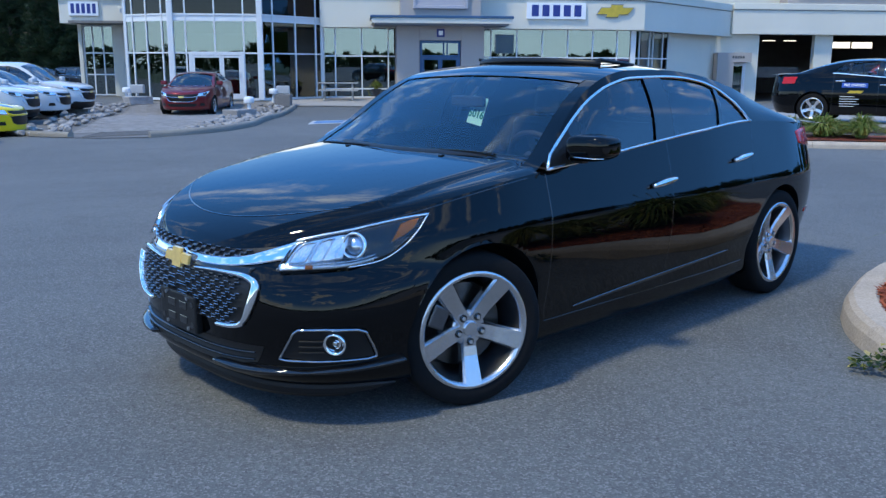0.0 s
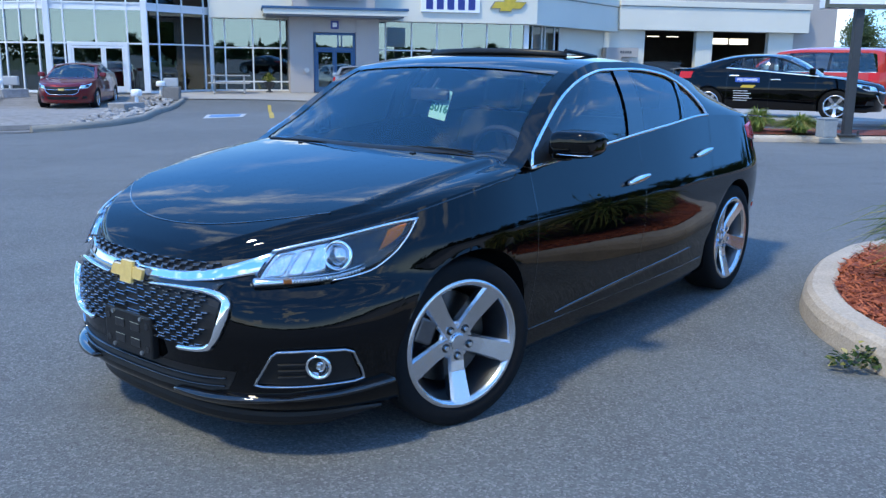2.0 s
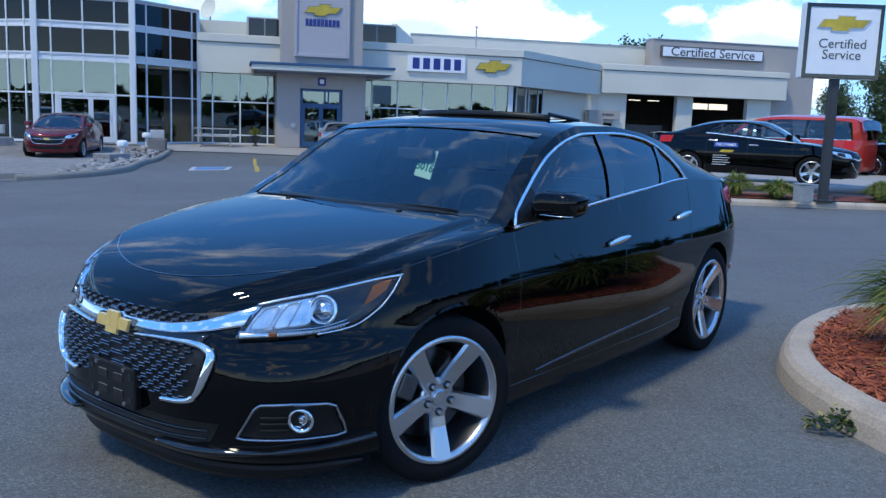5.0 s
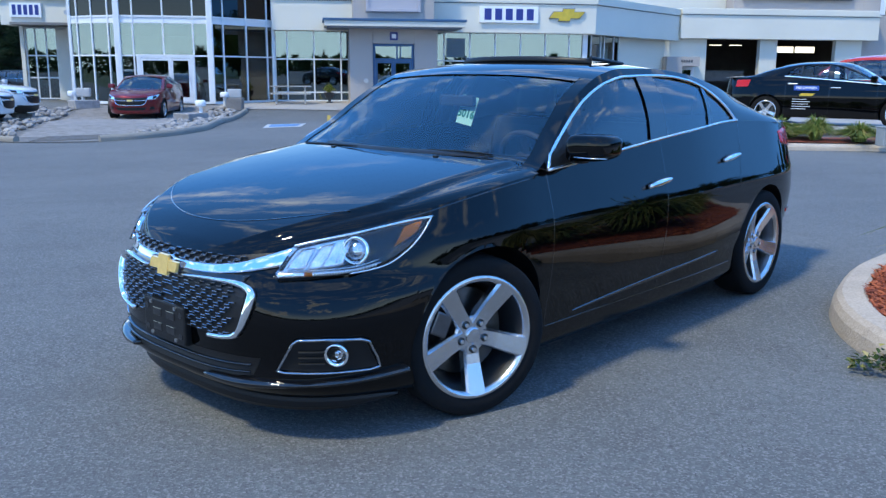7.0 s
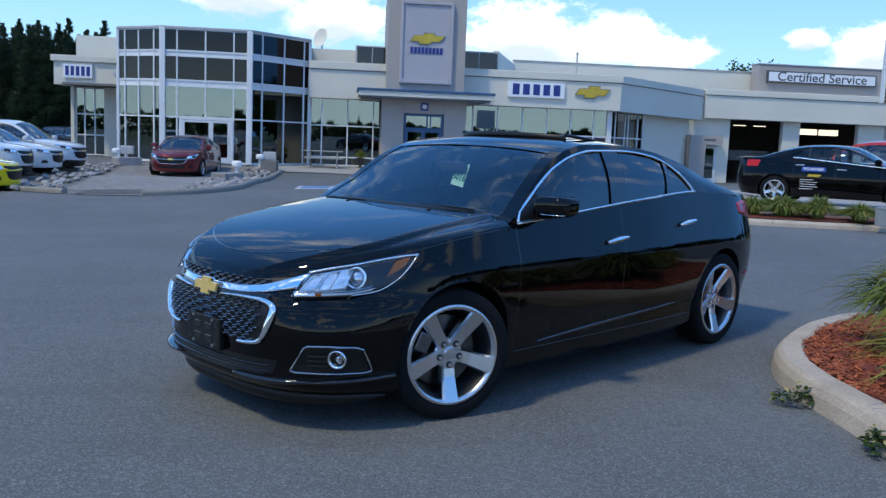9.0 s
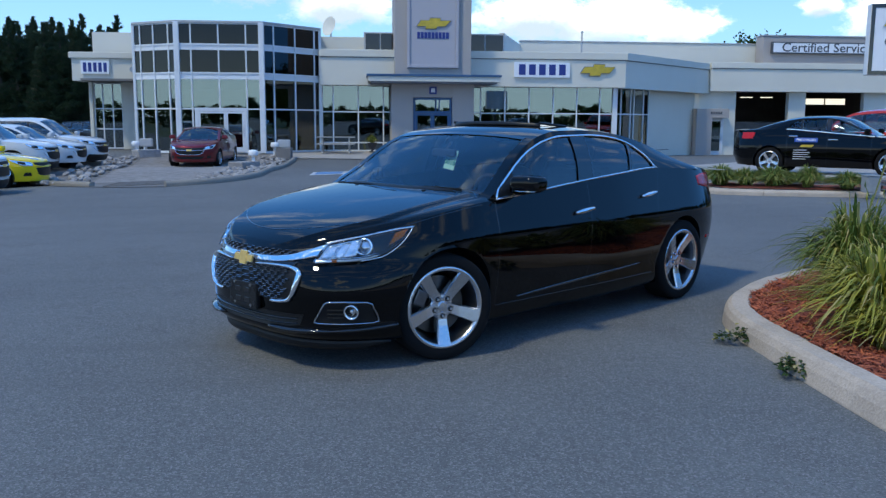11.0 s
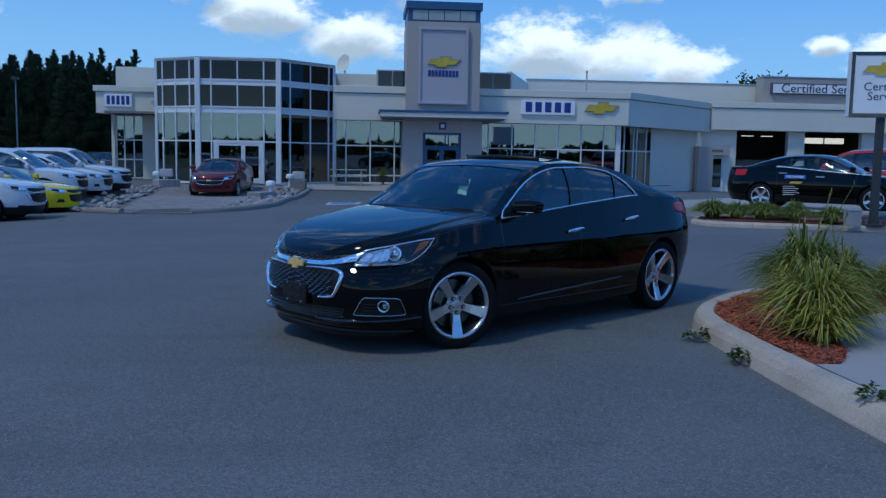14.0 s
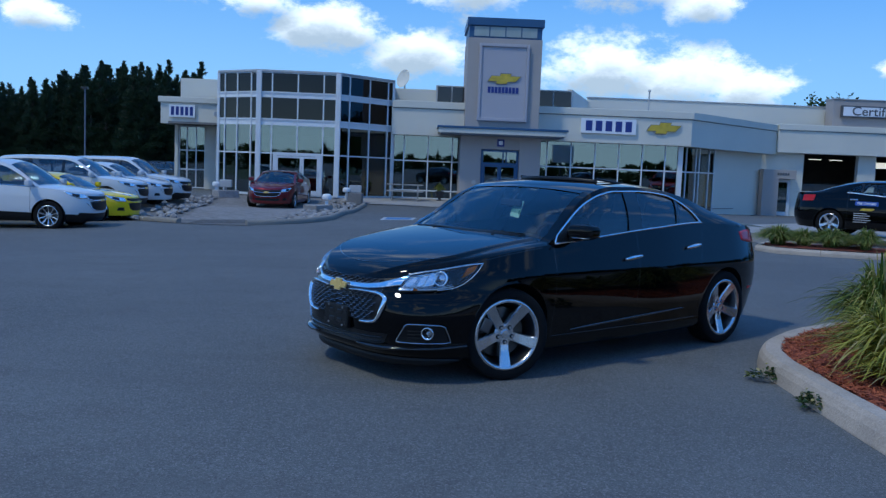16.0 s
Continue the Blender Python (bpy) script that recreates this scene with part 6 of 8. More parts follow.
def parked_car(name, sh, m, paint_mat, label, axle=1.37, r_tyre=0.335, r_rim=0.235, spokes=10, windows=((0.03, 0.98), (-0.62, -0.08), (-0.98, -0.66)), chrome_belt=True,
               upright=False, cladding=None, group="", glass=PRIVACY, category="car", tall_tail=False, rear_glass=(-1.86, -1.02), roof_rear=-1.02, roof_front=0.345):
    car = thing(name, m, label, category, group)
    low = 0.22
    cl = (lambda x, z: z < 0.42) if cladding else (lambda x, z: z < 0.27 and abs(x) < axle - 0.4)
    zones = (
        ("sill", cl),
        ("front_bumper", lambda x, z: x > axle + 0.40),
        ("front_fender", lambda x, z: x > axle - 0.42),
        ("front_door", lambda x, z: x > -0.05),
        ("rear_door", lambda x, z: x > -axle + 0.42),
        ("rear_bumper", lambda x, z: x < -axle - 0.3 and z < 0.68),
        ("quarter_panel", lambda x, z: True))
    # panels
    lower_body(sh, car, paint_mat, (axle, -axle), r_tyre + 0.04, r_tyre + 0.005, zones, rows_z=16, z_bottom=low, steps=70)
    for ch in car.children:
        if ch.name.split(".")[0] == "sill":
            ch.data.materials[0] = cladding or paint_mat
    ss = [0.0005 + 0.4 * (i / 24) for i in range(25)]
    rows = []
    for s in ss:
        z = sh.top(s)
        x, ye = sh.ring(s, z)
        rows.append([Vector((x, ye * (j / 8 - 1), sh.bonnet(x, ye * (j / 8 - 1)))) for j in range(17)])
    x0 = sh.x_front
    ye = sh.ring(0.4, sh.edge(x0))[1]
    rows.append([Vector((x0 - 0.2, ye * (j / 8 - 1), sh.bonnet(x0, ye * (j / 8 - 1)) - 0.02)) for j in range(17)])
    part("hood", grid_mesh(rows), paint_mat, car, smooth=True)
    tail_x = sh.tail(1.0) + 0.03
    wind_x = sh.x_front + 0.12
    part("roof", top_sheet(sh, span(roof_rear, roof_front, 14), -1, 1, 14), paint_mat, car, smooth=True)
    part("windshield", top_sheet(sh, span(roof_front, wind_x, 10), -0.9, 0.9, 14, -0.004), glass, car)
    part("rear_window", top_sheet(sh, span(rear_glass[0], rear_glass[1], 10), -0.86, 0.86, 14, -0.004), glass, car)
    if rear_glass[0] > tail_x + 0.02:
        part("tail_lid", top_sheet(sh, span(tail_x, rear_glass[0], 8), -1, 1, 12), paint_mat, car, smooth=True)
    a, b = windows[-1][0], windows[0][1]
    dlo = curve(((a - 0.4, 0.0), (a - 0.01, 0.0), (a + 0.10, 0.55), (a + 0.28, 0.84), (a + 0.5, 0.88), (0.0, 0.9), (b - 0.18, 0.86), (b - 0.03, 0.82), (b, 0.0), (b + 0.4, 0.0)) if not tall_tail else
                ((a - 0.4, 0.0), (a - 0.01, 0.0), (a + 0.03, 0.80), (a + 0.1, 0.86), (a + 0.4, 0.88), (0.0, 0.88), (b - 0.18, 0.84), (b - 0.03, 0.8), (b, 0.0), (b + 0.4, 0.0)))
    for sg in (1, -1):
        part("front_pillar", grid_mesh([[mirror(sh.deck(x, 0.9 + 0.1 * j / 2), sg) for j in range(3)] for x in span(roof_front, wind_x, 8)]), paint_mat, car, smooth=True)
        part("rear_pillar", grid_mesh([[mirror(sh.deck(x, 0.86 + 0.14 * j / 2), sg) for j in range(3)] for x in span(rear_glass[0], rear_glass[1], 8)]), paint_mat, car, smooth=True)
        xs = span(tail_x, b, 46)
        part("window_frame", grid_mesh([[mirror(sh.side(x, dlo(x) + (1 - dlo(x)) * j / 3), sg) for j in range(4)] for x in xs]), paint_mat, car, smooth=True)
        for p, q in windows:
            part("side_window", grid_mesh([[mirror(sh.side(x, dlo(x) * j / 5, -0.006), sg) for j in range(6)] for x in span(p, q, 8)]), glass, car, smooth=True)
        for (p, q), (r, s) in zip(windows[1:], windows):
            part("door_pillar", grid_mesh([[mirror(sh.side(x, dlo(x) * j / 5, 0.002), sg) for j in range(6)] for x in span(q - 0.005, r + 0.005, 2)]), GLOSS_BLACK, car)
        if chrome_belt:
            bm = bmesh.new()
            sweep(bm, [mirror(sh.side(x, 0.0, 0.004), sg) for x in span(b, a, 30)], 0.022, 0.008, lambda i: (0, sg, 0.2))
            part("belt_trim", bm, CHROME, car)
        bm = bmesh.new()
        zb = sh.edge(b - 0.15)
        yb = sh.half_width(zb)
        box(bm, b - 0.20, b - 0.07, min(sg * (yb + 0.0), sg * (yb + 0.22)), max(sg * (yb + 0.0), sg * (yb + 0.22)), zb + 0.02, zb + 0.17, 0.04)
        part("side_mirror", bm, paint_mat, car)
        for hx in (0.10, -0.80):
            hz = sh.edge(hx) - 0.16
            s0, s1 = sh.s_of_x(hx + 0.1, hz), sh.s_of_x(hx - 0.1, hz)
            part("door_handle", surf_strip(sh, ((s0, hz), (s1, hz)), 0.03, 0.016, 0.012, 4, sg), CHROME if chrome_belt else paint_mat, car)
        for x in (axle - 0.42, -0.03, -axle + 0.40):
            part("shut_line", surf_strip(sh, ((sh.s_of_x(x, 0.3), 0.3), (sh.s_of_x(x, sh.edge(x) - 0.01), sh.edge(x) - 0.01)), 0.009, 0.0015, 0.0, 10, sg), GLOSS_BLACK, car)
        zt = sh.edge(sh.nose(0.6) - 0.35)
        lampo = part("headlight", surf_patch(sh, ((0.135, zt - 0.16), (0.20, zt - 0.15), (0.27, zt - 0.03)), ((0.145, zt - 0.055), (0.20, zt - 0.03), (0.28, zt + 0.02)), 0.006, 14, 4, sg), LAMP_BOWL, car, smooth=True)
        part("lamp_bezel", surf_patch(sh, ((0.19, zt - 0.125), (0.235, zt - 0.09)), ((0.19, zt - 0.05), (0.235, zt - 0.03)), 0.010, 6, 3, sg), LAMP_DARK, lampo)
        part("fog_lamp", surf_patch(sh, ((0.15, 0.36), (0.21, 0.36)), ((0.16, 0.45), (0.20, 0.45)), 0.006, 8, 3, sg), BLACK_PLASTIC, car)
        zr = sh.edge(sh.tail(0.9) + 0.2)
        if tall_tail:
            part("tail_light", surf_patch(sh, ((0.69, zr - 0.35), (0.78, zr - 0.35)), ((0.69, zr - 0.02), (0.78, zr - 0.02)), 0.012, 8, 5, sg), RED_LENS, car, "tall red tail light")
        else:
            part("tail_light", surf_patch(sh, ((0.690, zr - 0.19), (0.77, zr - 0.20)), ((0.680, zr - 0.04), (0.77, zr - 0.05)), 0.010, 12, 4, sg), RED_LENS, car, "red tail light")
        for ax in (axle, -axle):
            wheel_parts(car, pose(ax, sg * (sh.half_width(0.5) - 0.13), r_tyre), r_tyre, 0.22, r_rim, spokes, sg, ALLOY, detailed=False)
            bm = grid_mesh([[Vector((ax + r * math.cos(t), sg * y, r_tyre + 0.005 + r * math.sin(t))) for t in span(-0.4, math.pi + 0.4, 18)] for r, y in ((r_tyre + 0.04, sh.half_width(0.5) - 0.01), (r_tyre + 0.03, 0.55), (0.05, 0.53))])
            part("wheel_well", bm, BLACK_PLASTIC, car)

    def both(keys):
        return tuple((-s, z) for s, z in reversed(keys)) + tuple(k for k in keys if k[0] > 1e-6)
    ze = sh.edge(sh.nose(0.7))
    if upright:
        # one tall dark mouth under a chrome brow, and a wide low intake
        mouth = part("upper_grille", surf_patch(sh, both(((0.0, ze - 0.27), (0.06, ze - 0.265), (0.105, ze - 0.22))), both(((0.0, ze - 0.03), (0.07, ze - 0.025), (0.135, ze - 0.015))), 0.004, 24, 3, 1), BLACK_PLASTIC, car, "tall dark grille")
        part("grille_bar", surf_strip(sh, both(((0.0, ze - 0.125), (0.07, ze - 0.12), (0.128, ze - 0.10))), 0.022, 0.012, 0.006, 24), CHROME, mouth, "chrome grille bar")
        part("grille_trim", surf_strip(sh, both(((0.0, ze - 0.275), (0.06, ze - 0.27), (0.108, ze - 0.22), (0.138, ze - 0.02))), 0.016, 0.010, 0.006, 30), CHROME, mouth, "chrome grille surround")
        part("low_intake", surf_patch(sh, both(((0.0, ze - 0.44), (0.10, ze - 0.435))), both(((0.0, ze - 0.345), (0.13, ze - 0.34))), 0.004, 24, 2, 1), BLACK_PLASTIC, car)
    else:
        grille_of(sh, car, both, ze, paint_mat, chrome_belt)
    bm = bmesh.new()
    box(bm, sh.nose(0.6) - 0.02, sh.nose(0.6) + 0.018, -0.09, 0.09, ze - 0.145, ze - 0.085, 0.008)
    part("badge", bm, GOLD_BADGE, car, "plain gold badge")
    bm = bmesh.new()
    box(bm, -sh.nose(0.5) + 0.3, sh.nose(0.5) - 0.3, -0.6, 0.6, 0.2, 0.30, 0.02)
    part("underbody", bm, BLACK_PLASTIC, car)
    bm = bmesh.new()
    box(bm, -1.5, 0.75, -0.7, 0.7, 0.3, 0.75, 0.04)
    for y in (-0.37, 0.37):
        for x in (-0.45, -1.25):
            box(bm, x - 0.07, x + 0.07, y - 0.23, y + 0.23, 0.7, sh.edge(0) + 0.10, 0.05)
    part("cabin_trim", bm, CABIN, car)
    return car


def on_ground(x, y, deg, up=0.0):
    return pose(x, y, ground_z(x, y) + up, 0, 0, deg)


LONG_SEDAN = stretched(SEDAN_BASE, 1.045, 1.0, 1.02)
COMPACT = stretched(SEDAN_BASE, 0.965, 0.97, 0.98)
COUPE = stretched(SEDAN_BASE, 0.99, 1.03, 0.93)
MID_SUV = stretched(SUV_BASE, 0.93, 0.94, 0.955)
VAN = Shell(VAN_BASE)
SUV_WIN = ((0.10, 1.12), (-0.95, 0.02), (-2.05, -1.03))
SUV_KW = dict(axle=1.48, r_tyre=0.375, r_rim=0.25, windows=SUV_WIN, rear_glass=(-2.46, -2.16), roof_rear=-2.16, roof_front=0.42, tall_tail=True, cladding=BLACK_PLASTIC)

parked_car("red_sedan", LONG_SEDAN, on_ground(-5.22, 31.6, -93, -0.06), RED_PAINT, "dark red sedan parked on the paved display pad", axle=1.42, upright=True)
PAD = 0.22
parked_car("black_sedan", COMPACT, pose(12.37, 17.14, PAD, 0, 0, -40.3), BLACK_PAINT, "black used sedan with sale lettering on its doors", axle=1.343, spokes=5, glass=CLEAR_GLASS)
parked_car("white_suv", MID_SUV, on_ground(-9.8, 17.9, 0), WHITE_CAR, "large white sport utility vehicle with dark sills", group="cars in the lot", category="car", **dict(SUV_KW, axle=1.40, r_tyre=0.36, spokes=10))
yellow = parked_car("yellow_coupe", COUPE, on_ground(-9.87, 21.0, 0), YELLOW_CAR, "bright yellow coupe with black hood stripes", axle=1.42, chrome_belt=False, group="cars in the lot", windows=((-0.55, 0.95), (-0.9, -0.6)))
for y in (-0.28, 0.28):
    rows = [[Vector((x, y + d, COUPE.bonnet(x, y + d) + 0.003)) for d in (-0.13, 0, 0.13)] for x in span(2.2, 1.05, 12)]
    g = grid_mesh(rows)
    part("hood_stripe", g, GLOSS_BLACK, yellow)
parked_car("white_suv", MID_SUV, on_ground(-10.7, 24.2, 0), WHITE_CAR, "white sport utility vehicle parked in a row", group="cars in the lot", **dict(SUV_KW, axle=1.40))
parked_car("white_sedan", COMPACT, on_ground(-10.45, 26.5, -2), WHITE_CAR, "white compact sedan parked in a row", axle=1.343, group="cars in the lot")
parked_car("white_suv", MID_SUV, on_ground(-10.5, 28.9, -6), WHITE_CAR, "pearl white sport utility vehicle near the building", group="cars in the lot", **dict(SUV_KW, axle=1.40))
parked_car("silver_sedan", COMPACT, on_ground(4.75, 33.8, 80), SILVER_CAR, "silver sedan parked by the blue doors", axle=1.343)
parked_car("red_van", VAN, pose(17.3, 23.1, PAD - 0.12, 0, 0, 122), VAN_RED, "bright red van parked with its tail outward", category="van", axle=1.5, r_tyre=0.35, r_rim=0.22, windows=((0.25, 1.25), (-0.95, 0.17), (-2.3, -1.02)), rear_glass=(-2.58, -2.50), roof_rear=-2.50, roof_front=0.7, tall_tail=True)
parked_car("black_suv", MID_SUV, pose(20.6, 20.6, PAD - 0.12, 0, 0, 122), BLACK_PAINT, "black sport utility vehicle parked beside the van", category="car", **dict(SUV_KW, axle=1.40))
for x, y, deg, sh, pm, nm, lb in ((-23.5, 53, -67, MID_SUV, WHITE_CAR, "white_suv", "white sport utility vehicle far back by the trees"), (-20.8, 54, -50, MID_SUV, DARK_CAR, "dark_suv", "dark sport utility vehicle far back by the trees"),
                                  (-21.9, 63.4, -30, MID_SUV, DARK_CAR, "dark_suv", "dark sport utility vehicle far back by the trees"), (-18.8, 63.4, -30, MID_SUV, DARK_CAR, "dark_suv", "dark sport utility vehicle beside the building")):
    parked_car(nm, sh, on_ground(x, y, deg), pm, lb, group="cars by the trees", **dict(SUV_KW, axle=1.40))

# lettering on the black used sedan: bars for the small print
deco = thing("door_lettering", pose(12.37, 17.14, PAD, 0, 0, -40.3), "blue sale sticker and white print on a black car door", "sticker")
yd = -COMPACT.half_width(0.8) - 0.004
bm = bmesh.new()
box(bm, -0.76, -0.24, yd - 0.004, yd + 0.004, 0.81, 0.91)
part("blue_sticker", bm, mat("sticker blue", (0.03, 0.10, 0.45), 0.4), deco)
text_part("sticker_words", "PRE OWNED", 0.075, SIGN_WHITE, deco, pose(-0.50, yd - 0.006, 0.86, 90, 0, 0), depth=0.001, bold=0.002)
yd = -COMPACT.half_width(0.64) - 0.008
for i, w in enumerate((0.30, 0.38, 0.34, 0.40, 0.30)):
    bm = bmesh.new()
    box(bm, -0.78, -0.78 + w, yd - 0.004, yd + 0.004, 0.610 - i * 0.052, 0.620 - i * 0.052)
    part("print_bar", bm, SIGN_WHITE, deco)
bm = bmesh.new()
prism(bm, ((-0.64, 0.69), (-0.36, 0.69), (-0.31, 0.745), (-0.59, 0.745)), yd - 0.004, yd + 0.004)
part("gold_mark", bm, SIGN_GOLD, deco)

# ---- near island: kerb, mulch and walkway ----
def flat_arc(keys, n):
    ks = [i / (len(keys) - 1) for i in range(len(keys))]
    fx, fy = curve(tuple((k, q[0]) for k, q in zip(ks, keys))), curve(tuple((k, q[1]) for k, q in zip(ks, keys)))
    return [Vector((fx(i / n), fy(i / n), 0)) for i in range(n + 1)]


PAD_KERB = mat("weathered kerb", (0.25, 0.23, 0.20), 0.9, vary=0.16, grain=60, stain=1.0, bump=0.4)


def kerb_run(name, pts, width, height, label, material=CONCRETE, joint=2.2, group="", foot=lambda p: 0.0):
    """Kerb stones laid along pts, the front face on the line and the stone to its left; one object a stone."""
    base = thing(name, pose(0, 0, 0), label, "kerb", group, kind="structure")
    run, cur, length = [], [pts[0]], 0.0
    for a, b in zip(pts, pts[1:]):
        cur.append(b)
        length += (b - a).length
        if length > joint:
            run.append(cur)
            cur, length = [b], 0.0
    if len(cur) > 1:
        run.append(cur)
    rnd = random.Random(5)
    for piece in run:
        bm = bmesh.new()
        rings = []
        n = len(piece)
        jog = rnd.uniform(-0.006, 0.006)
        for i, p in enumerate(piece):
            a, b = piece[max(0, i - 1)], piece[min(n - 1, i + 1)]
            t = (b - a).normalized()
            left = Vector((-t.y, t.x, 0))
            q = p + t * (0.004 if i == 0 else -0.004 if i == n - 1 else 0)
            gz = ground_z(p.x, p.y)
            f = foot(p)
            sec = ((-f, -0.1), (-f * 0.85, 0.01), (0.004 - f * 0.25, height * 0.55), (0.022, height - 0.028), (0.05, height - 0.004), (width - 0.02, height), (width, height - 0.012), (width, -0.1))
            rings.append([bm.verts.new((q.x + left.x * (u + jog), q.y + left.y * (u + jog), gz + v + rnd.uniform(-0.0025, 0.0025))) for u, v in sec])
        for r, s in zip(rings, rings[1:]):
            for j in range(len(r) - 1):
                bm.faces.new((r[j], r[j + 1], s[j + 1], s[j]))
        bm.faces.new(rings[0])
        bm.faces.new(rings[-1][::-1])
        part("kerb_stone", bm, material, base, smooth=False)
    return base


edge_pts = flat_arc(((8.5, 4.62), (6.2, 4.60), (5.0, 4.42), (4.36, 4.05), (3.88, 3.56), (3.60, 3.16), (3.43, 2.72), (3.37, 2.30), (3.36, 1.85), (3.355, 1.30), (3.36, 0.75), (3.38, -0.3), (3.40, -2.2), (3.42, -4.5), (3.44, -8.5)), 120)
kerb_run("island_kerb", edge_pts, 0.185, 0.155, "pale worn concrete kerb round a planting island", foot=lambda p: 0.012 + 0.04 * smooth01((2.3 - p.y) / 2.2))


def offset_line(pts, d):
    out = []
    for i, p in enumerate(pts):
        t = (pts[min(len(pts) - 1, i + 1)] - pts[max(0, i - 1)]).normalized()
        out.append(p + Vector((-t.y, t.x, 0)) * d)
    return out


inner = offset_line(edge_pts, 0.18)
cut = min(range(len(inner)), key=lambda i: abs(inner[i].y - 0.86) + (abs(inner[i].x - 3.5) > 1) * 9)
walk_edge = flat_arc(((3.72, 0.88), (3.95, 1.22), (4.12, 1.62), (4.45, 2.15), (4.85, 2.58), (5.4, 2.88), (6.1, 3.12), (7.0, 3.25), (8.5, 3.3)), 40)


def bed_mesh(outline, z, lump, seed, material, name, label, step=0.07, clear=0.0):
    """Ground cover filling an outline, uneven on top."""
    xs = [p.x for p in outline]
    ys = [p.y for p in outline]

    def within(x, y):
        c = False
        for i in range(len(outline)):
            a, b = outline[i - 1], outline[i]
            if (a.y > y) != (b.y > y) and x < (b.x - a.x) * (y - a.y) / (b.y - a.y) + a.x:
                c = not c
        return c
    bm = bmesh.new()
    f = bm.faces.new([bm.verts.new((p.x, p.y, z)) for p in outline])
    bmesh.ops.triangulate(bm, faces=[f])
    bmesh.ops.subdivide_edges(bm, edges=[e for e in bm.edges], cuts=1)
    for _ in range(6):
        long = [e for e in bm.edges if e.calc_length() > step * 2.2]
        if not long:
            break
        bmesh.ops.subdivide_edges(bm, edges=long, cuts=1)
        bmesh.ops.triangulate(bm, faces=[q for q in bm.faces if len(q.verts) > 3])
    for v in bm.verts:
        if not v.is_boundary:
            v.co.z += lump * (0.5 + noise.noise(Vector((v.co.x * 3, v.co.y * 3, seed)))) + 0.4 * lump * noise.noise(Vector((v.co.x * 11, v.co.y * 11, seed)))
    ob = part(name, bm, material, None, label, smooth=True)
    return within, ob


mulch_outline = [Vector((p.x, p.y, 0)) for p in inner[:cut + 1]] + [Vector((p.x, p.y, 0)) for p in walk_edge]
within, ob = bed_mesh(mulch_outline, 0.125, 0.05, 3.0, MULCH, "mulch_bed", "")
tagged(ob, "bed of shredded red bark mulch inside the kerb", "mulch", kind="stuff")


def chips(within, box_, n, z, seed, name="mulch_chips", near=None):
    """Loose shreds of bark."""
    rnd = random.Random(seed)
    verts, faces = [], []
    made = 0
    while made < n:
        x, y = rnd.uniform(box_[0], box_[1]), rnd.uniform(box_[2], box_[3])
        if not within(x, y):
            continue
        made += 1
        L, w, h = rnd.uniform(0.012, 0.05), rnd.uniform(0.003, 0.009), rnd.uniform(0.002, 0.006)
        mm = Matrix.Translation((x, y, z + 0.03 * (0.5 + noise.noise(Vector((x * 3, y * 3, 3.0)))) + rnd.uniform(0.0, 0.02))) @ Euler((rnd.uniform(-0.4, 0.4), rnd.uniform(-0.5, 0.5), rnd.uniform(0, 6.3))).to_matrix().to_4x4()
        k = len(verts)
        verts += [mm @ Vector(p) for p in ((-L, -w, 0), (L, -w * 0.6, 0), (L * 0.9, w, 0), (-L * 0.8, w * 0.8, 0), (0, 0, h))]
        faces += [(k, k + 1, k + 4), (k + 1, k + 2, k + 4), (k + 2, k + 3, k + 4), (k + 3, k, k + 4)]
    me = bpy.data.meshes.new(name)
    me.from_pydata([tuple(v) for v in verts], [], faces)
    me.materials.append(CHIP)
    return tagged(new(name, me), "loose shreds of red bark mulch", "mulch", kind="stuff")


def island_mat(name, dark, light, rough=0.9):
    m = bpy.data.materials.new(name)
    m.use_nodes = True
    n, l = m.node_tree.nodes, m.node_tree.links
    p = n["Principled BSDF"]
    p.inputs["Roughness"].default_value = rough
    g = n.new("ShaderNodeNewGeometry")
    r = n.new("ShaderNodeValToRGB")
    r.color_ramp.elements[0].color, r.color_ramp.elements[1].color = (*dark, 1), (*light, 1)
    l.new(g.outputs["Random Per Island"], r.inputs[0])
    l.new(r.outputs[0], p.inputs["Base Color"])
    return m


CHIP = island_mat("bark shreds", (0.14, 0.025, 0.013), (0.50, 0.135, 0.058))
chips(within, (3.3, 8.5, 0.8, 4.3), 14000, 0.125, 11)

# walkway slab beyond the mulch
bm = bmesh.new()
outline = [Vector((p.x, p.y, 0)) for p in walk_edge] + [Vector((12, 3.3, 0)), Vector((12, -9, 0))] + [Vector((p.x, p.y, 0)) for p in reversed(inner[cut:])]
prism(bm, [(p.x, p.y) for p in outline], 0.0, 0.150, "xy")
tagged(part("pavement", bm, WALKWAY, None), "pale concrete walkway behind the kerb", "walkway", kind="structure")
bm = bmesh.new()
sweep(bm, [Vector((p.x, p.y, 0.1505)) for p in inner[cut:]], 0.012, 0.002, lambda i: (0, 0, 1))
tagged(part("joint", bm, SIGN_GREY, None), "dark joint between kerb and walkway", "joint", kind="structure")

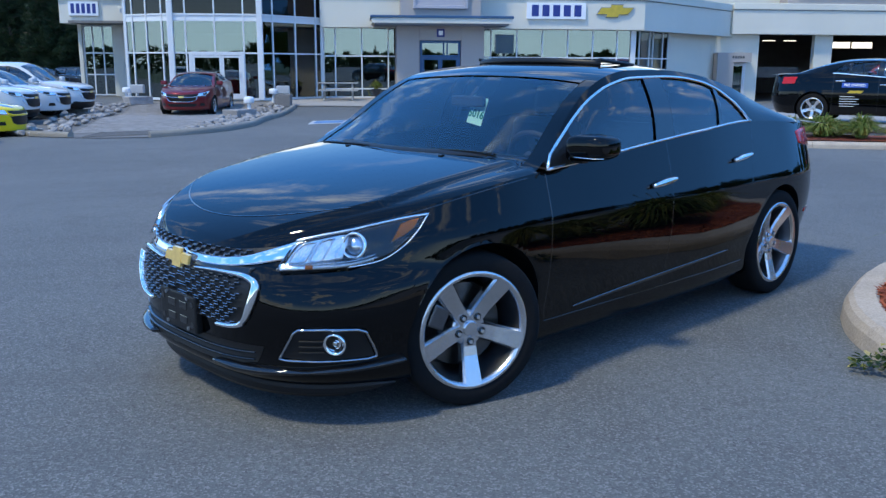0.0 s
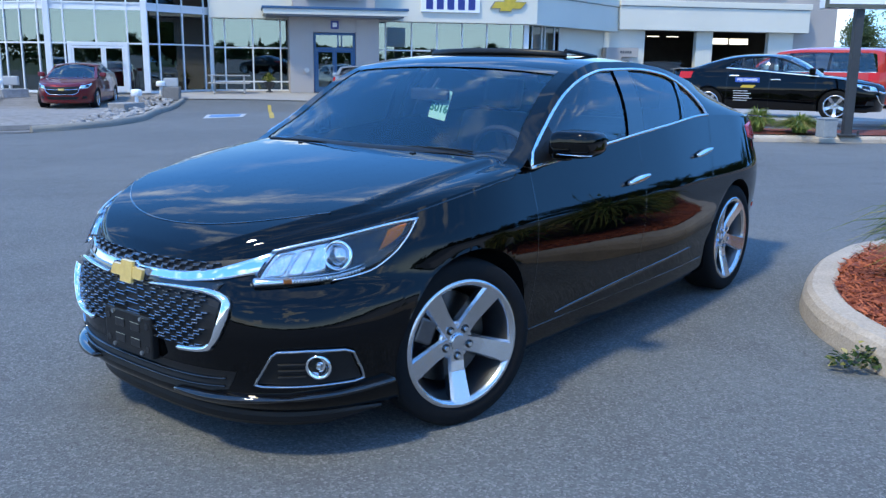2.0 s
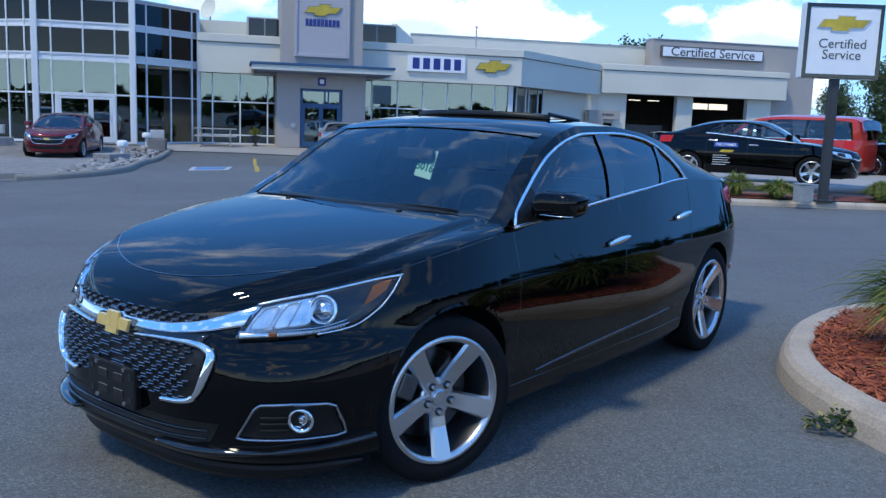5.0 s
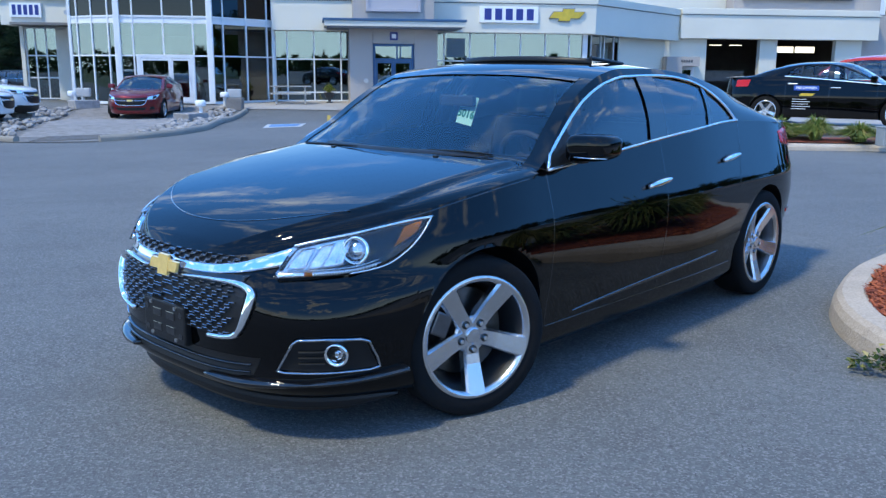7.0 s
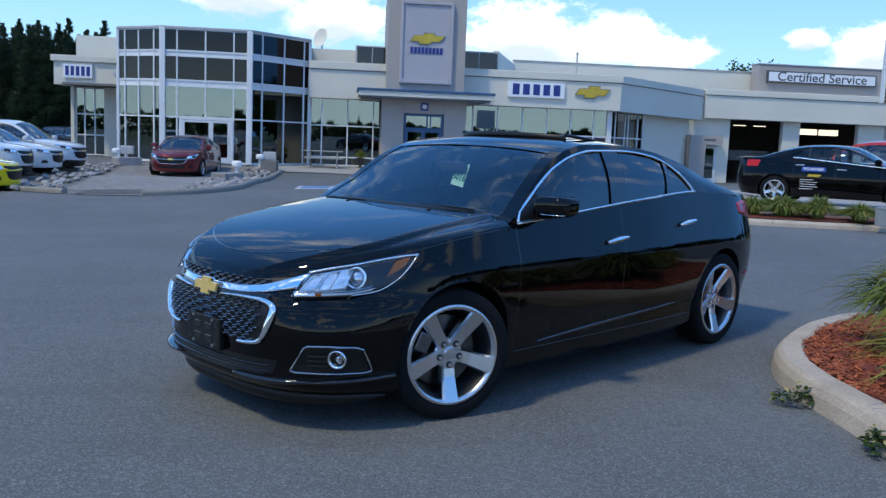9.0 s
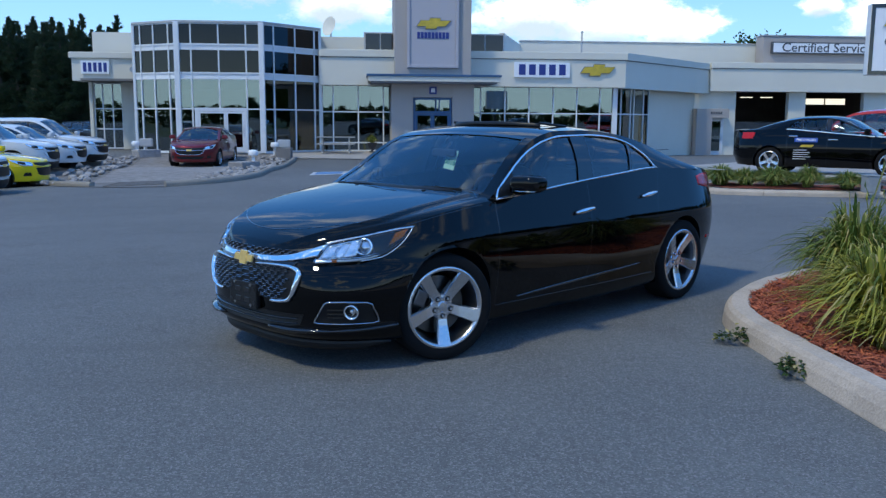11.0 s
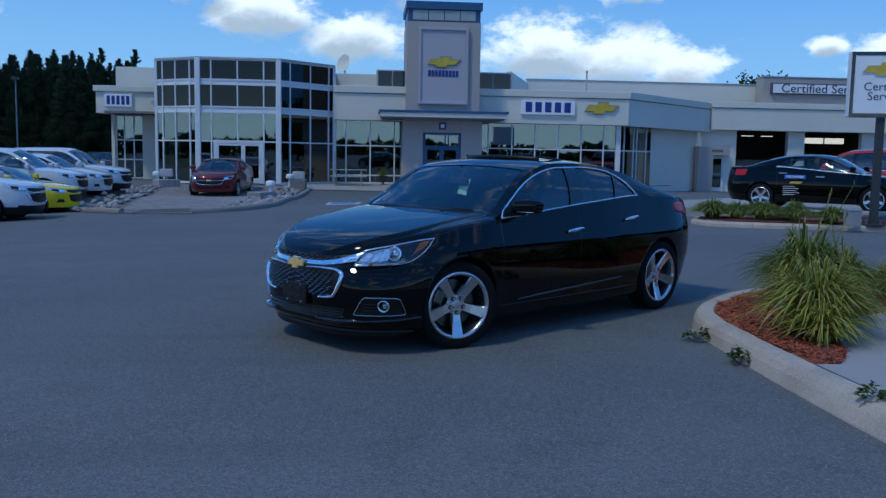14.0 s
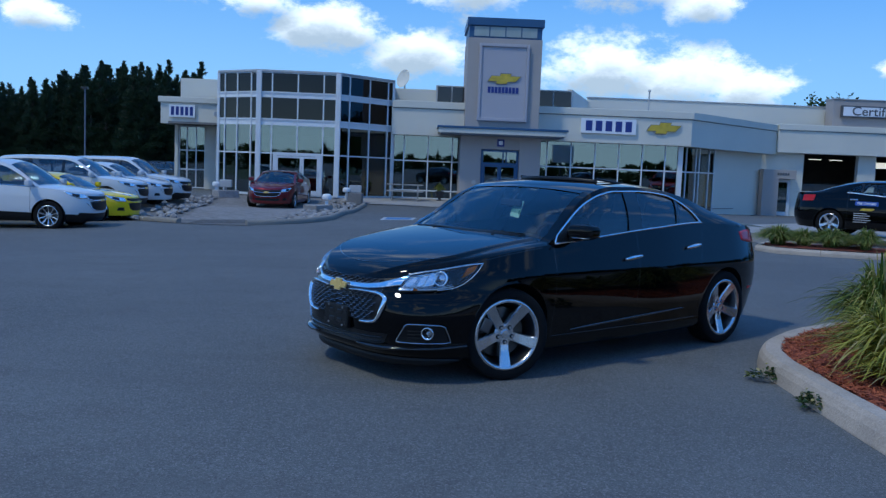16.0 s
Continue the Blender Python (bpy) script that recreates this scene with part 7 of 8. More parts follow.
# ---- ornamental grass ----
def grass_mat(name, lo, hi):
    m = bpy.data.materials.new(name)
    m.use_nodes = True
    n, l = m.node_tree.nodes, m.node_tree.links
    p = n["Principled BSDF"]
    p.inputs["Roughness"].default_value = 0.55
    p.inputs["Specular IOR Level"].default_value = 0.3
    p.inputs["Transmission Weight"].default_value = 0.0
    g = n.new("ShaderNodeNewGeometry")
    r = n.new("ShaderNodeValToRGB")
    e = r.color_ramp.elements
    e[0].color, e[1].color = (*lo, 1), (*hi, 1)
    e[0].position, e[1].position = 0.0, 0.70
    x = r.color_ramp.elements.new(0.84)
    x.color = (0.40, 0.36, 0.09, 1)
    x = r.color_ramp.elements.new(0.97)
    x.color = (0.46, 0.38, 0.17, 1)
    l.new(g.outputs["Random Per Island"], r.inputs[0])
    l.new(r.outputs[0], p.inputs["Base Color"])
    sub = n.new("ShaderNodeBsdfTranslucent")
    mx = n.new("ShaderNodeMixShader")
    mx.inputs[0].default_value = 0.3
    l.new(r.outputs[0], sub.inputs[0])
    out = n["Material Output"]
    l.new(p.outputs[0], mx.inputs[1])
    l.new(sub.outputs[0], mx.inputs[2])
    l.new(mx.outputs[0], out.inputs[0])
    return m


GRASS = grass_mat("daylily leaves", (0.055, 0.10, 0.018), (0.23, 0.27, 0.05))
GRASS_DRY = grass_mat("yellowing leaves", (0.075, 0.115, 0.016), (0.46, 0.42, 0.07))


def clump_mesh(name, n, height, spread, seed, material, width=0.010, stalks=0):
    rnd = random.Random(seed)
    verts, faces = [], []
    for i in range(n):
        a = rnd.uniform(0, 2 * math.pi)
        out = rnd.random() ** 0.7
        L = height * rnd.uniform(0.65, 1.15)
        reach = spread * (0.15 + 0.95 * out) * rnd.uniform(0.7, 1.2)
        base = Vector((math.cos(a), math.sin(a), 0)) * rnd.uniform(0, 0.28) * spread
        d = Vector((math.cos(a + rnd.uniform(-0.5, 0.5)), math.sin(a + rnd.uniform(-0.5, 0.5)), 0))
        side = Vector((-d.y, d.x, 0))
        w = width * rnd.uniform(0.6, 1.25)
        top = L * (1.0 - 0.42 * out)
        droop = L * (0.15 + 0.85 * out) * rnd.uniform(0.5, 1.1)
        k0 = len(verts)
        S = 6
        for s in range(S + 1):
            t = s / S
            z = top * (1.9 * t - 0.9 * t * t) - droop * max(0, t - 0.45) ** 2 * 1.6
            p = base + d * reach * (0.25 * t + 0.75 * t * t) + Vector((0, 0, max(0.0, z)))
            ww = w * (1 - t ** 2.2) * (0.55 + 0.9 * min(1, t * 3)) + 0.0006
            verts += [p - side * ww + Vector((0, 0, ww * 0.5)), p, p + side * ww + Vector((0, 0, ww * 0.5))]
        for s in range(S):
            for c in (0, 1):
                q = k0 + s * 3 + c
                faces.append((q, q + 1, q + 4, q + 3))
    for i in range(stalks):
        a = rnd.uniform(0, 6.3)
        d = Vector((math.cos(a), math.sin(a), 0)) * rnd.uniform(0.1, 0.35)
        k0 = len(verts)
        H = height * rnd.uniform(1.25, 1.6)
        for t in (0, 0.5, 1.0):
            p = d * t * t + Vector((0, 0, H * t))
            verts += [p + Vector((0.003, 0, 0)), p + Vector((-0.002, 0.003, 0)), p + Vector((-0.002, -0.003, 0))]
        for s in (0, 1):
            for c in range(3):
                q, r = k0 + s * 3 + c, k0 + s * 3 + (c + 1) % 3
                faces.append((q, r, r + 3, q + 3))
        top = d + Vector((0, 0, H))
        k0 = len(verts)
        verts += [top + Vector(v) for v in ((0.008, 0, 0), (-0.006, 0.007, 0), (-0.006, -0.007, 0), (0, 0, 0.045), (0, 0, -0.02))]
        faces += [(k0, k0 + 1, k0 + 3), (k0 + 1, k0 + 2, k0 + 3), (k0 + 2, k0, k0 + 3), (k0, k0 + 4, k0 + 1), (k0 + 1, k0 + 4, k0 + 2), (k0 + 2, k0 + 4, k0)]
    me = bpy.data.meshes.new(name)
    me.from_pydata([tuple(v) for v in verts], [], faces)
    me.materials.append(material)
    me.shade_smooth()
    return me


tall_a = clump_mesh("grass", 950, 0.70, 0.44, 1, GRASS, 0.0075, stalks=3)
tall_b = clump_mesh("grass", 850, 0.62, 0.48, 2, GRASS_DRY, 0.0075, stalks=2)
GRASS_GREEN = grass_mat("green blades", (0.05, 0.10, 0.018), (0.24, 0.30, 0.065))
mound_a = clump_mesh("grass", 900, 0.40, 0.46, 14, GRASS_GREEN, 0.009)
mound_b = clump_mesh("grass", 1100, 0.58, 0.46, 15, GRASS_GREEN, 0.009)
low_a = clump_mesh("grass", 520, 0.44, 0.36, 4, GRASS, 0.008)
low_b = clump_mesh("grass", 520, 0.42, 0.38, 6, GRASS_DRY, 0.008)


def clump(me, x, y, z, size, turn, group, label="clump of arching green ornamental grass"):
    ob = new("ornamental_grass", me)
    ob.matrix_basis = pose(x, y, z, 0, 0, turn) @ Matrix.Diagonal((size, size, size, 1))
    return tagged(ob, label, "grass", group)


for me, x, y, sz, tr in ((tall_a, 4.55, 3.02, 1.10, 10), (tall_b, 4.10, 1.95, 1.00, 80), (tall_a, 4.95, 2.75 + 0.35, 0.85, 200), (low_b, 3.98, 1.60, 0.85, 140), (low_a, 4.48, 2.45, 1.0, 300),
                         (tall_b, 6.25, 3.72, 0.95, 30), (tall_a, 7.0, 3.8, 0.9, 120), (low_b, 5.75, 3.55, 0.9, 250)):
    clump(me, x, y, 0.13, sz * 1.06, tr, "grasses on the near island", "clump of arching green and yellow ornamental grass in mulch")

# weeds in the kerb joint
WEED = grass_mat("weed leaves", (0.022, 0.048, 0.012), (0.06, 0.10, 0.025))


def weed(x, y, size, seed, n=46):
    rnd = random.Random(seed)
    verts, faces = [], []
    for i in range(n):
        a, r = rnd.uniform(0, 6.3), rnd.random() ** 0.6 * size
        c = Vector((math.cos(a) * r, math.sin(a) * r * 0.7, rnd.uniform(0.01, 0.09) * (1.2 - r / size)))
        L, w = rnd.uniform(0.02, 0.045), rnd.uniform(0.008, 0.018)
        mm = Matrix.Translation(c) @ Euler((rnd.uniform(-0.5, 0.5), rnd.uniform(-0.6, 0.3), a)).to_matrix().to_4x4()
        k = len(verts)
        verts += [mm @ Vector(p) for p in ((0, 0, 0), (L * 0.4, w, 0.006), (L, w * 0.4, 0.0), (L * 1.2, 0, -0.004), (L, -w * 0.5, 0), (L * 0.35, -w, 0.006))]
        faces += [(k, k + 1, k + 2, k + 3), (k, k + 3, k + 4, k + 5)]
    me = bpy.data.meshes.new("weed")
    me.from_pydata([tuple(v) for v in verts], [], faces)
    me.materials.append(WEED)
    ob = new("weed", me)
    ob.location = (x, y, ground_z(x, y) + 0.002)
    return tagged(ob, "low green weed growing at the foot of a kerb", "weed", "weeds at the kerb", kind="stuff")


for x, y, sz, sd, up in ((3.30, 2.30, 0.122, 1, 0.025), (3.31, 1.46, 0.075, 2, 0.03), (3.43, 0.06, 0.075, 3, 0.155), (3.47, -0.25, 0.06, 4, 0.155), (3.30, 1.56, 0.04, 5, 0.03)):
    weed(x, y, sz, sd, 110 if sz > 0.12 else 60).location.z += up

# ---- far bed with the pole sign ----
far_line = flat_arc(((8.75, 16.2), (8.35, 15.6), (8.05, 14.9), (8.15, 14.3), (8.7, 13.95), (10.5, 13.45), (14.0, 12.65), (20, 11.4), (32, 9.2)), 90)
kerb_run("far_kerb", far_line, 0.17, 0.12, "pale concrete kerb along a planting bed", joint=3.0)
fin = offset_line(far_line, 0.195)
far_out = [Vector((p.x, p.y, 0)) for p in fin] + [Vector((32, 10.9, 0)), Vector((20, 13.0, 0)), Vector((14, 14.2, 0)), Vector((10.6, 15.1, 0)), Vector((9.3, 15.7, 0))]
w2, ob = bed_mesh(far_out, 0.135, 0.05, 7.0, MULCH, "mulch_bed", "", step=0.3)
tagged(ob, "bed of red bark mulch under the pole sign", "mulch", kind="stuff")
bm = bmesh.new()
prism(bm, ((9.0, 16.3), (9.3, 15.72), (10.6, 15.12), (14, 14.22), (20, 13.02), (32, 10.92), (40, 24), (40, 32), (15.5, 26), (9.0, 20.5)), 0.0, PAD, "xy")
tagged(part("pavement", bm, WALKWAY, None), "raised concrete display pad", "pavement", kind="structure")
bm = bmesh.new()
pts = [Vector((x, y, 0.26)) for x, y in ((9.3, 15.8), (10.6, 15.2), (14, 14.3), (20, 13.1), (32, 11.0))]
sweep(bm, pts, 0.18, 0.12, lambda i: (-0.2, -1, 0))
tagged(part("kerb_rail", bm, WALKWAY, None), "low grey concrete rail behind the bed", "kerb", kind="structure")
rnd = random.Random(21)
for me, x, y, sz, tr in ((mound_a, 8.55, 14.95, 1.25, 0), (mound_a, 9.05, 14.75, 1.1, 50), (mound_a, 9.55, 14.55, 1.25, 90), (mound_b, 10.15, 14.20, 0.92, 120), (mound_a, 10.75, 13.75, 1.05, 200), (mound_a, 9.9, 14.65, 0.9, 230),
                         (mound_b, 12.75, 13.35, 0.80, 20), (mound_a, 13.2, 13.15, 1.35, 60), (mound_b, 13.85, 13.0, 0.85, 170), (mound_a, 14.5, 12.9, 1.3, 210), (mound_b, 15.4, 12.7, 0.9, 260), (mound_a, 16.4, 12.5, 1.3, 300)):
    clump(me, x, y, 0.15, sz * 0.90, tr, "grasses in the far bed", "clump of green ornamental grass under the pole sign")

sign = thing("pole_sign", pose(11.48, 13.35, 0.13, 0, 0, -14), "square white service sign in a dark frame on a steel pole", "sign")
bm = bmesh.new()
box(bm, -0.075, 0.075, -0.075, 0.075, 0.0, 2.45, 0.01)
part("pole", bm, DARK_STEEL, sign)
bm = bmesh.new()
box(bm, -0.2, 0.2, -0.2, 0.2, 0.0, 0.03, 0.005)
part("base_plate", bm, DARK_STEEL, sign)
for x in (-0.15, 0.15):
    for y in (-0.15, 0.15):
        bm = bmesh.new()
        rod(bm, (x, y, 0.0), (x, y, 0.10), 0.02, seg=8)
        part("bolt", bm, DARK_STEEL, sign)
bm = bmesh.new()
box(bm, -0.70, 0.75, -0.14, 0.10, 2.30, 3.67, 0.015)
cab = part("cabinet", bm, WHITE_PAINT, sign, "white sign cabinet")
for x0, x1, z0, z1 in ((-0.69, -0.62, 2.31, 3.66), (0.67, 0.74, 2.31, 3.66), (-0.62, 0.67, 2.31, 2.38), (-0.62, 0.67, 3.59, 3.66)):
    bm = bmesh.new()
    box(bm, x0, x1, -0.165, -0.135, z0, z1, 0.006)
    part("frame_bar", bm, GLOSS_BLACK, cab)
bm = bmesh.new()
box(bm, -0.62, 0.67, -0.152, -0.14, 2.38, 3.59)
part("face", bm, SIGN_WHITE, cab)


def gold_mark(parent, x, y, z, w, h, deep=0.03, m=None):
    """A plain gold mark: a slanted bar with a taller middle."""
    bm = bmesh.new()
    sl = h * 0.28
    pts = ((-w / 2 - sl * 0.4, -h * 0.27), (-w * 0.19 - sl * 0.4, -h * 0.27), (-w * 0.19 - sl * 0.7, -h / 2), (w * 0.17 - sl * 0.7, -h / 2), (w * 0.17 - sl * 0.4, -h * 0.27), (w / 2 - sl, -h * 0.27),
           (w / 2 + sl * 0.8, h * 0.27), (w * 0.19 + sl * 0.4, h * 0.27), (w * 0.19 + sl * 0.7, h / 2), (-w * 0.17 + sl * 0.7, h / 2), (-w * 0.17 + sl * 0.4, h * 0.27), (-w / 2 + sl, h * 0.27))
    prism(bm, [(x + a, z + b) for a, b in pts], y - deep, y)
    ob = part("gold_mark", bm, SIGN_GOLD, parent, "plain gold mark")
    bm = bmesh.new()
    prism(bm, [(x + a * 1.05, z + b * 1.14) for a, b in pts], y - deep * 0.6, y + 0.002)
    part("mark_edge", bm, STEEL if deep < 0.05 else SLATE, parent)
    return ob


gold_mark(sign, 0.0, -0.153, 3.30, 0.86, 0.26)
for words, z in (("Certified", 2.93), ("Service", 2.73)):
    text_part("lettering", words, 0.245, SIGN_GREY, sign, pose(0.02, -0.156, z, 90, 0, 0), depth=0.003, bold=0.0, wide=1.02)

ubox = thing("utility_box", pose(10.83, 13.05, 0.13), "grey utility box standing in the bed", "utility box")
bm = bmesh.new()
box(bm, -0.14, 0.14, -0.12, 0.12, 0.0, 0.32, 0.02)
BOX_GREY = mat("box grey paint", (0.28, 0.29, 0.29), 0.5, vary=0.12, grain=15)
part("cabinet", bm, BOX_GREY, ubox)
bm = bmesh.new()
box(bm, -0.15, 0.15, -0.13, 0.13, 0.32, 0.35, 0.012)
part("lid", bm, BOX_GREY, ubox)

# ---- signs on the building ----
def name_sign(x0, x1, y, z0, z1, n, label, deep=0.12, m=None):
    sg = thing("wall_sign", m or pose(0, 0, 0), label, "sign")
    bm = bmesh.new()
    box(bm, x0, x1, y - deep, y, z0, z1, 0.01)
    part("cabinet", bm, SIGN_WHITE, sg)
    w = (x1 - x0) * 0.9 / n
    h = (z1 - z0)
    for i in range(n):
        bm = bmesh.new()
        a = x0 + (x1 - x0) * 0.05 + (i + 0.18) * w
        box(bm, a, a + w * 0.66, y - deep - 0.012, y - deep + 0.003, z0 + h * 0.16, z1 - h * 0.14, 0.004)
        part("plain_bar", bm, SIGN_BLUE, sg)
    return sg


name_sign(8.08, 10.75, 38.10, 3.52, 4.22, 5, "white cabinet sign with five plain blue bars")
name_sign(-12.08, -10.80, 39.60, 3.54, 4.14, 5, "small white cabinet sign with five plain blue bars")
mark = thing("wall_mark", pose(0, 0, 0), "plain gold mark on the fascia", "sign")
gold_mark(mark, 12.08, 38.10, 3.89, 1.46, 0.52, 0.10)
tower_mark = thing("tower_mark", pose(0, 0, 0), "plain gold mark over a blue bar on the tower", "sign")
gold_mark(tower_mark, 4.15, 36.90, 5.80, 1.36, 0.46, 0.06)
for i in range(9):
    bm = bmesh.new()
    x = 3.43 + i * 0.163
    box(bm, x, x + 0.125, 36.875, 36.902, 5.14, 5.42, 0.004)
    part("plain_bar", bm, SIGN_BLUE, tower_mark)
badge = thing("door_badge", pose(0, 0, 0), "small square blue badge over the doors", "sign")
bm = bmesh.new()
box(bm, 3.98, 4.32, 36.82, 36.86, 2.66, 3.0, 0.01)
part("plate", bm, SIGN_BLUE, badge)
bm = bmesh.new()
box(bm, 4.06, 4.24, 36.81, 36.822, 2.74, 2.92)
part("mark", bm, SIGN_WHITE, badge)
cs = thing("service_sign", pose(0, 0, 0), "long white sign reading Certified Service", "sign")
bm = bmesh.new()
box(bm, 24.05, 30.55, 45.05, 45.25, 5.34, 5.99, 0.012)
part("cabinet", bm, SIGN_GREY, cs)
bm = bmesh.new()
box(bm, 24.13, 30.47, 45.035, 45.06, 5.41, 5.92)
part("face", bm, SIGN_WHITE, cs)
text_part("lettering", "Certified Service", 0.70, SIGN_GREY, cs, pose(27.29, 45.03, 5.665, 90, 0, 0), depth=0.006, bold=0.006, wide=1.13)

dish = thing("satellite_dish", pose(-0.55, 41.0, 5.0), "pale round satellite dish on the roof", "satellite dish")
bm = bmesh.new()
rings = lathe(bm, [(0.001, 0.0), (0.2, -0.02), (0.36, -0.07), (0.47, -0.13), (0.48, -0.13), (0.36, -0.05), (0.2, 0.0), (0.001, 0.02)], 28)
bmesh.ops.transform(bm, matrix=pose(0, 0, 1.0, -14, 0, -48), verts=bm.verts)
part("reflector", bm, STUCCO, dish, smooth=True)
bm = bmesh.new()
rod(bm, (0, 0.05, -0.6), (0, 0.05, 1.0), 0.04, seg=8)
part("mast", bm, COPING, dish)

# ---- paved display pad, rocks and bollards ----
pad_outline = ((-7.2, 20.3), (-6.25, 19.5), (-5.2, 18.8), (-3.9, 18.45), (-3.1, 18.95), (-2.35, 19.9), (-1.95, 22.0), (-1.95, 25), (-1.98, 28.5), (-1.78, 32.8), (-1.8, 36), (-9.2, 36), (-9.3, 31), (-9.0, 27), (-8.3, 23))


def draped(name, outline, up, material, label, category, step=0.5, thick=0.0, kind="structure"):
    bm = bmesh.new()
    f = bm.faces.new([bm.verts.new((x, y, 0)) for x, y in outline])
    bmesh.ops.triangulate(bm, faces=[f])
    for _ in range(7):
        long = [e for e in bm.edges if e.calc_length() > step * 2]
        if not long:
            break
        bmesh.ops.subdivide_edges(bm, edges=long, cuts=1)
        bmesh.ops.triangulate(bm, faces=[q for q in bm.faces if len(q.verts) > 3])
    for v in bm.verts:
        v.co.z = ground_z(v.co.x, v.co.y) + up
    ob = part(name, bm, material, None)
    return tagged(ob, label, category, kind=kind)


def paver_field():
    """Rows of clay pavers, the nearest ones as pieces of their own."""
    me_b = bmesh.new()
    box(me_b, -0.097, 0.097, -0.047, 0.047, -0.03, 0.0, 0.004)
    me = mesh_of("paver", me_b, PAVER)
    base = draped("paving", pad_outline, 0.015, mat("paver sand", (0.16, 0.15, 0.14), 0.95, vary=0.2, grain=50), "grey clay paver drive before the glass entrance", "paving")
    rnd = random.Random(8)
    k = 0
    for r in range(16):
        for c in range(18):
            x, y = -5.5 + c * 0.2 + (r % 2) * 0.1, 19.2 + r * 0.1
            if k < 290 and x < -3.4:
                shared("paver", me, base, pose(x, y, ground_z(x, y) + 0.03 + rnd.uniform(-0.002, 0.002), 0, 0, rnd.uniform(-0.6, 0.6)))
                k += 1
    # the rest in one piece
    verts, faces = [], []
    y = 20.8
    r = 0
    while y < 35.5:
        x = -8.0 + (r % 2) * 0.1
        while x < -2.2:
            lim_l = -6.4 - (y - 20.8) * 0.13
            lim_r = -3.4 + (y - 20.8) * 0.03
            if lim_l < x < lim_r:
                z = ground_z(x, y) + 0.03 + rnd.uniform(-0.002, 0.002)
                q = len(verts)
                verts += [(x - 0.096, y - 0.046, z), (x + 0.096, y - 0.046, z), (x + 0.096, y + 0.046, z), (x - 0.096, y + 0.046, z), (x - 0.099, y - 0.049, z - 0.012), (x + 0.099, y - 0.049, z - 0.012), (x + 0.099, y + 0.049, z - 0.012), (x - 0.099, y + 0.049, z - 0.012)]
                faces += [(q, q + 1, q + 2, q + 3), (q, q + 4, q + 5, q + 1), (q + 1, q + 5, q + 6, q + 2), (q + 2, q + 6, q + 7, q + 3), (q + 3, q + 7, q + 4, q)]
            x += 0.2
        y += 0.1
        r += 1
    mm = bpy.data.meshes.new("pavers")
    mm.from_pydata(verts, [], faces)
    mm.materials.append(island_mat("paver mix", (0.19, 0.175, 0.165), (0.30, 0.28, 0.265)))
    ob = new("pavers", mm)
    ob.parent = base
    tagged(ob, kind="stuff")


kerb_pts = [Vector((x, y, 0)) for x, y in reversed(pad_outline[3:10])]
kerb_run("pad_kerb", flat_arc(tuple((p.x, p.y) for p in reversed(kerb_pts)), 60), 0.16, 0.14, "grey concrete kerb round the display pad", PAD_KERB, 2.5)
kerb_run("pad_kerb", flat_arc(((-9.0, 23.4), (-8.2, 21.6), (-7.2, 20.4), (-6.0, 19.4)), 20), 0.16, 0.13, "grey concrete kerb at the rock bed", PAD_KERB, 2.5)


def rock_mesh(seed, flat=0.6):
    rnd = random.Random(seed)
    bm = bmesh.new()
    bmesh.ops.create_icosphere(bm, subdivisions=2, radius=1.0)
    for v in bm.verts:
        n = v.co.normalized()
        v.co = n * (1 + 0.28 * noise.noise(n * 1.7 + Vector((seed, 0, 0))) + 0.10 * noise.noise(n * 4 + Vector((0, seed, 0))))
        v.co.z *= flat
    return mesh_of("rock", bm, ROCK)


rock_kinds = [rock_mesh(i * 3.7 + 1, 0.55 + 0.1 * (i % 3)) for i in range(5)]
rnd = random.Random(12)


def rocks_in(n, spot, lo=0.05, hi=0.13):
    made = 0
    while made < n:
        x, y = spot()
        s = rnd.uniform(lo, hi)
        ob = new("rock", rnd.choice(rock_kinds))
        ob.matrix_basis = pose(x, y, ground_z(x, y) + 0.05 + s * 0.25, rnd.uniform(-15, 15), rnd.uniform(-15, 15), rnd.uniform(0, 360)) @ Matrix.Diagonal((s * rnd.uniform(0.8, 1.4), s, s * rnd.uniform(0.7, 1.1), 1))
        tagged(ob, "rough grey landscape rock in a stone bed", "rock", "rocks round the display pad")
        made += 1


def right_bed():
    t = rnd.random()
    y = 19.6 + 14 * t ** 1.15
    r = -2.25 if y > 22 else -2.95 + 0.7 * (y - 19.2) / 2.8
    l = -3.5 + 0.015 * (y - 19.4)
    return rnd.uniform(min(l, r - 0.1), r), y


def left_bed():
    t = rnd.random()
    y = 20.2 + 14 * t ** 1.1
    mid = -7.0 - 0.15 * (y - 20.2) * 0.9
    return rnd.uniform(mid - 0.75, mid + 0.55), y


rocks_in(210, right_bed)
rocks_in(170, left_bed)
for x, y, sx, sy, sz in ((-3.05, 26.6, 0.48, 0.3, 0.20), (-2.3, 33.4, 0.36, 0.3, 0.34), (-8.0, 34.1, 0.50, 0.3, 0.24), (-8.8, 29.4, 0.32, 0.25, 0.16)):
    bm = bmesh.new()
    box(bm, -1, 1, -1, 1, 0, 1.4, 0.12)
    for v in bm.verts:
        v.co += Vector((noise.noise(v.co * 1.3 + Vector((x, 0, 0))), noise.noise(v.co * 1.3 + Vector((0, y, 0))), noise.noise(v.co * 1.3))) * 0.12
    ob = part("boulder", bm, ROCK, None)
    ob.matrix_basis = pose(x, y, ground_z(x, y), 0, 0, x * 40) @ Matrix.Diagonal((sx, sy, sz, 1))
    tagged(ob, "squared grey boulder in a stone bed", "boulder", "boulders round the display pad")


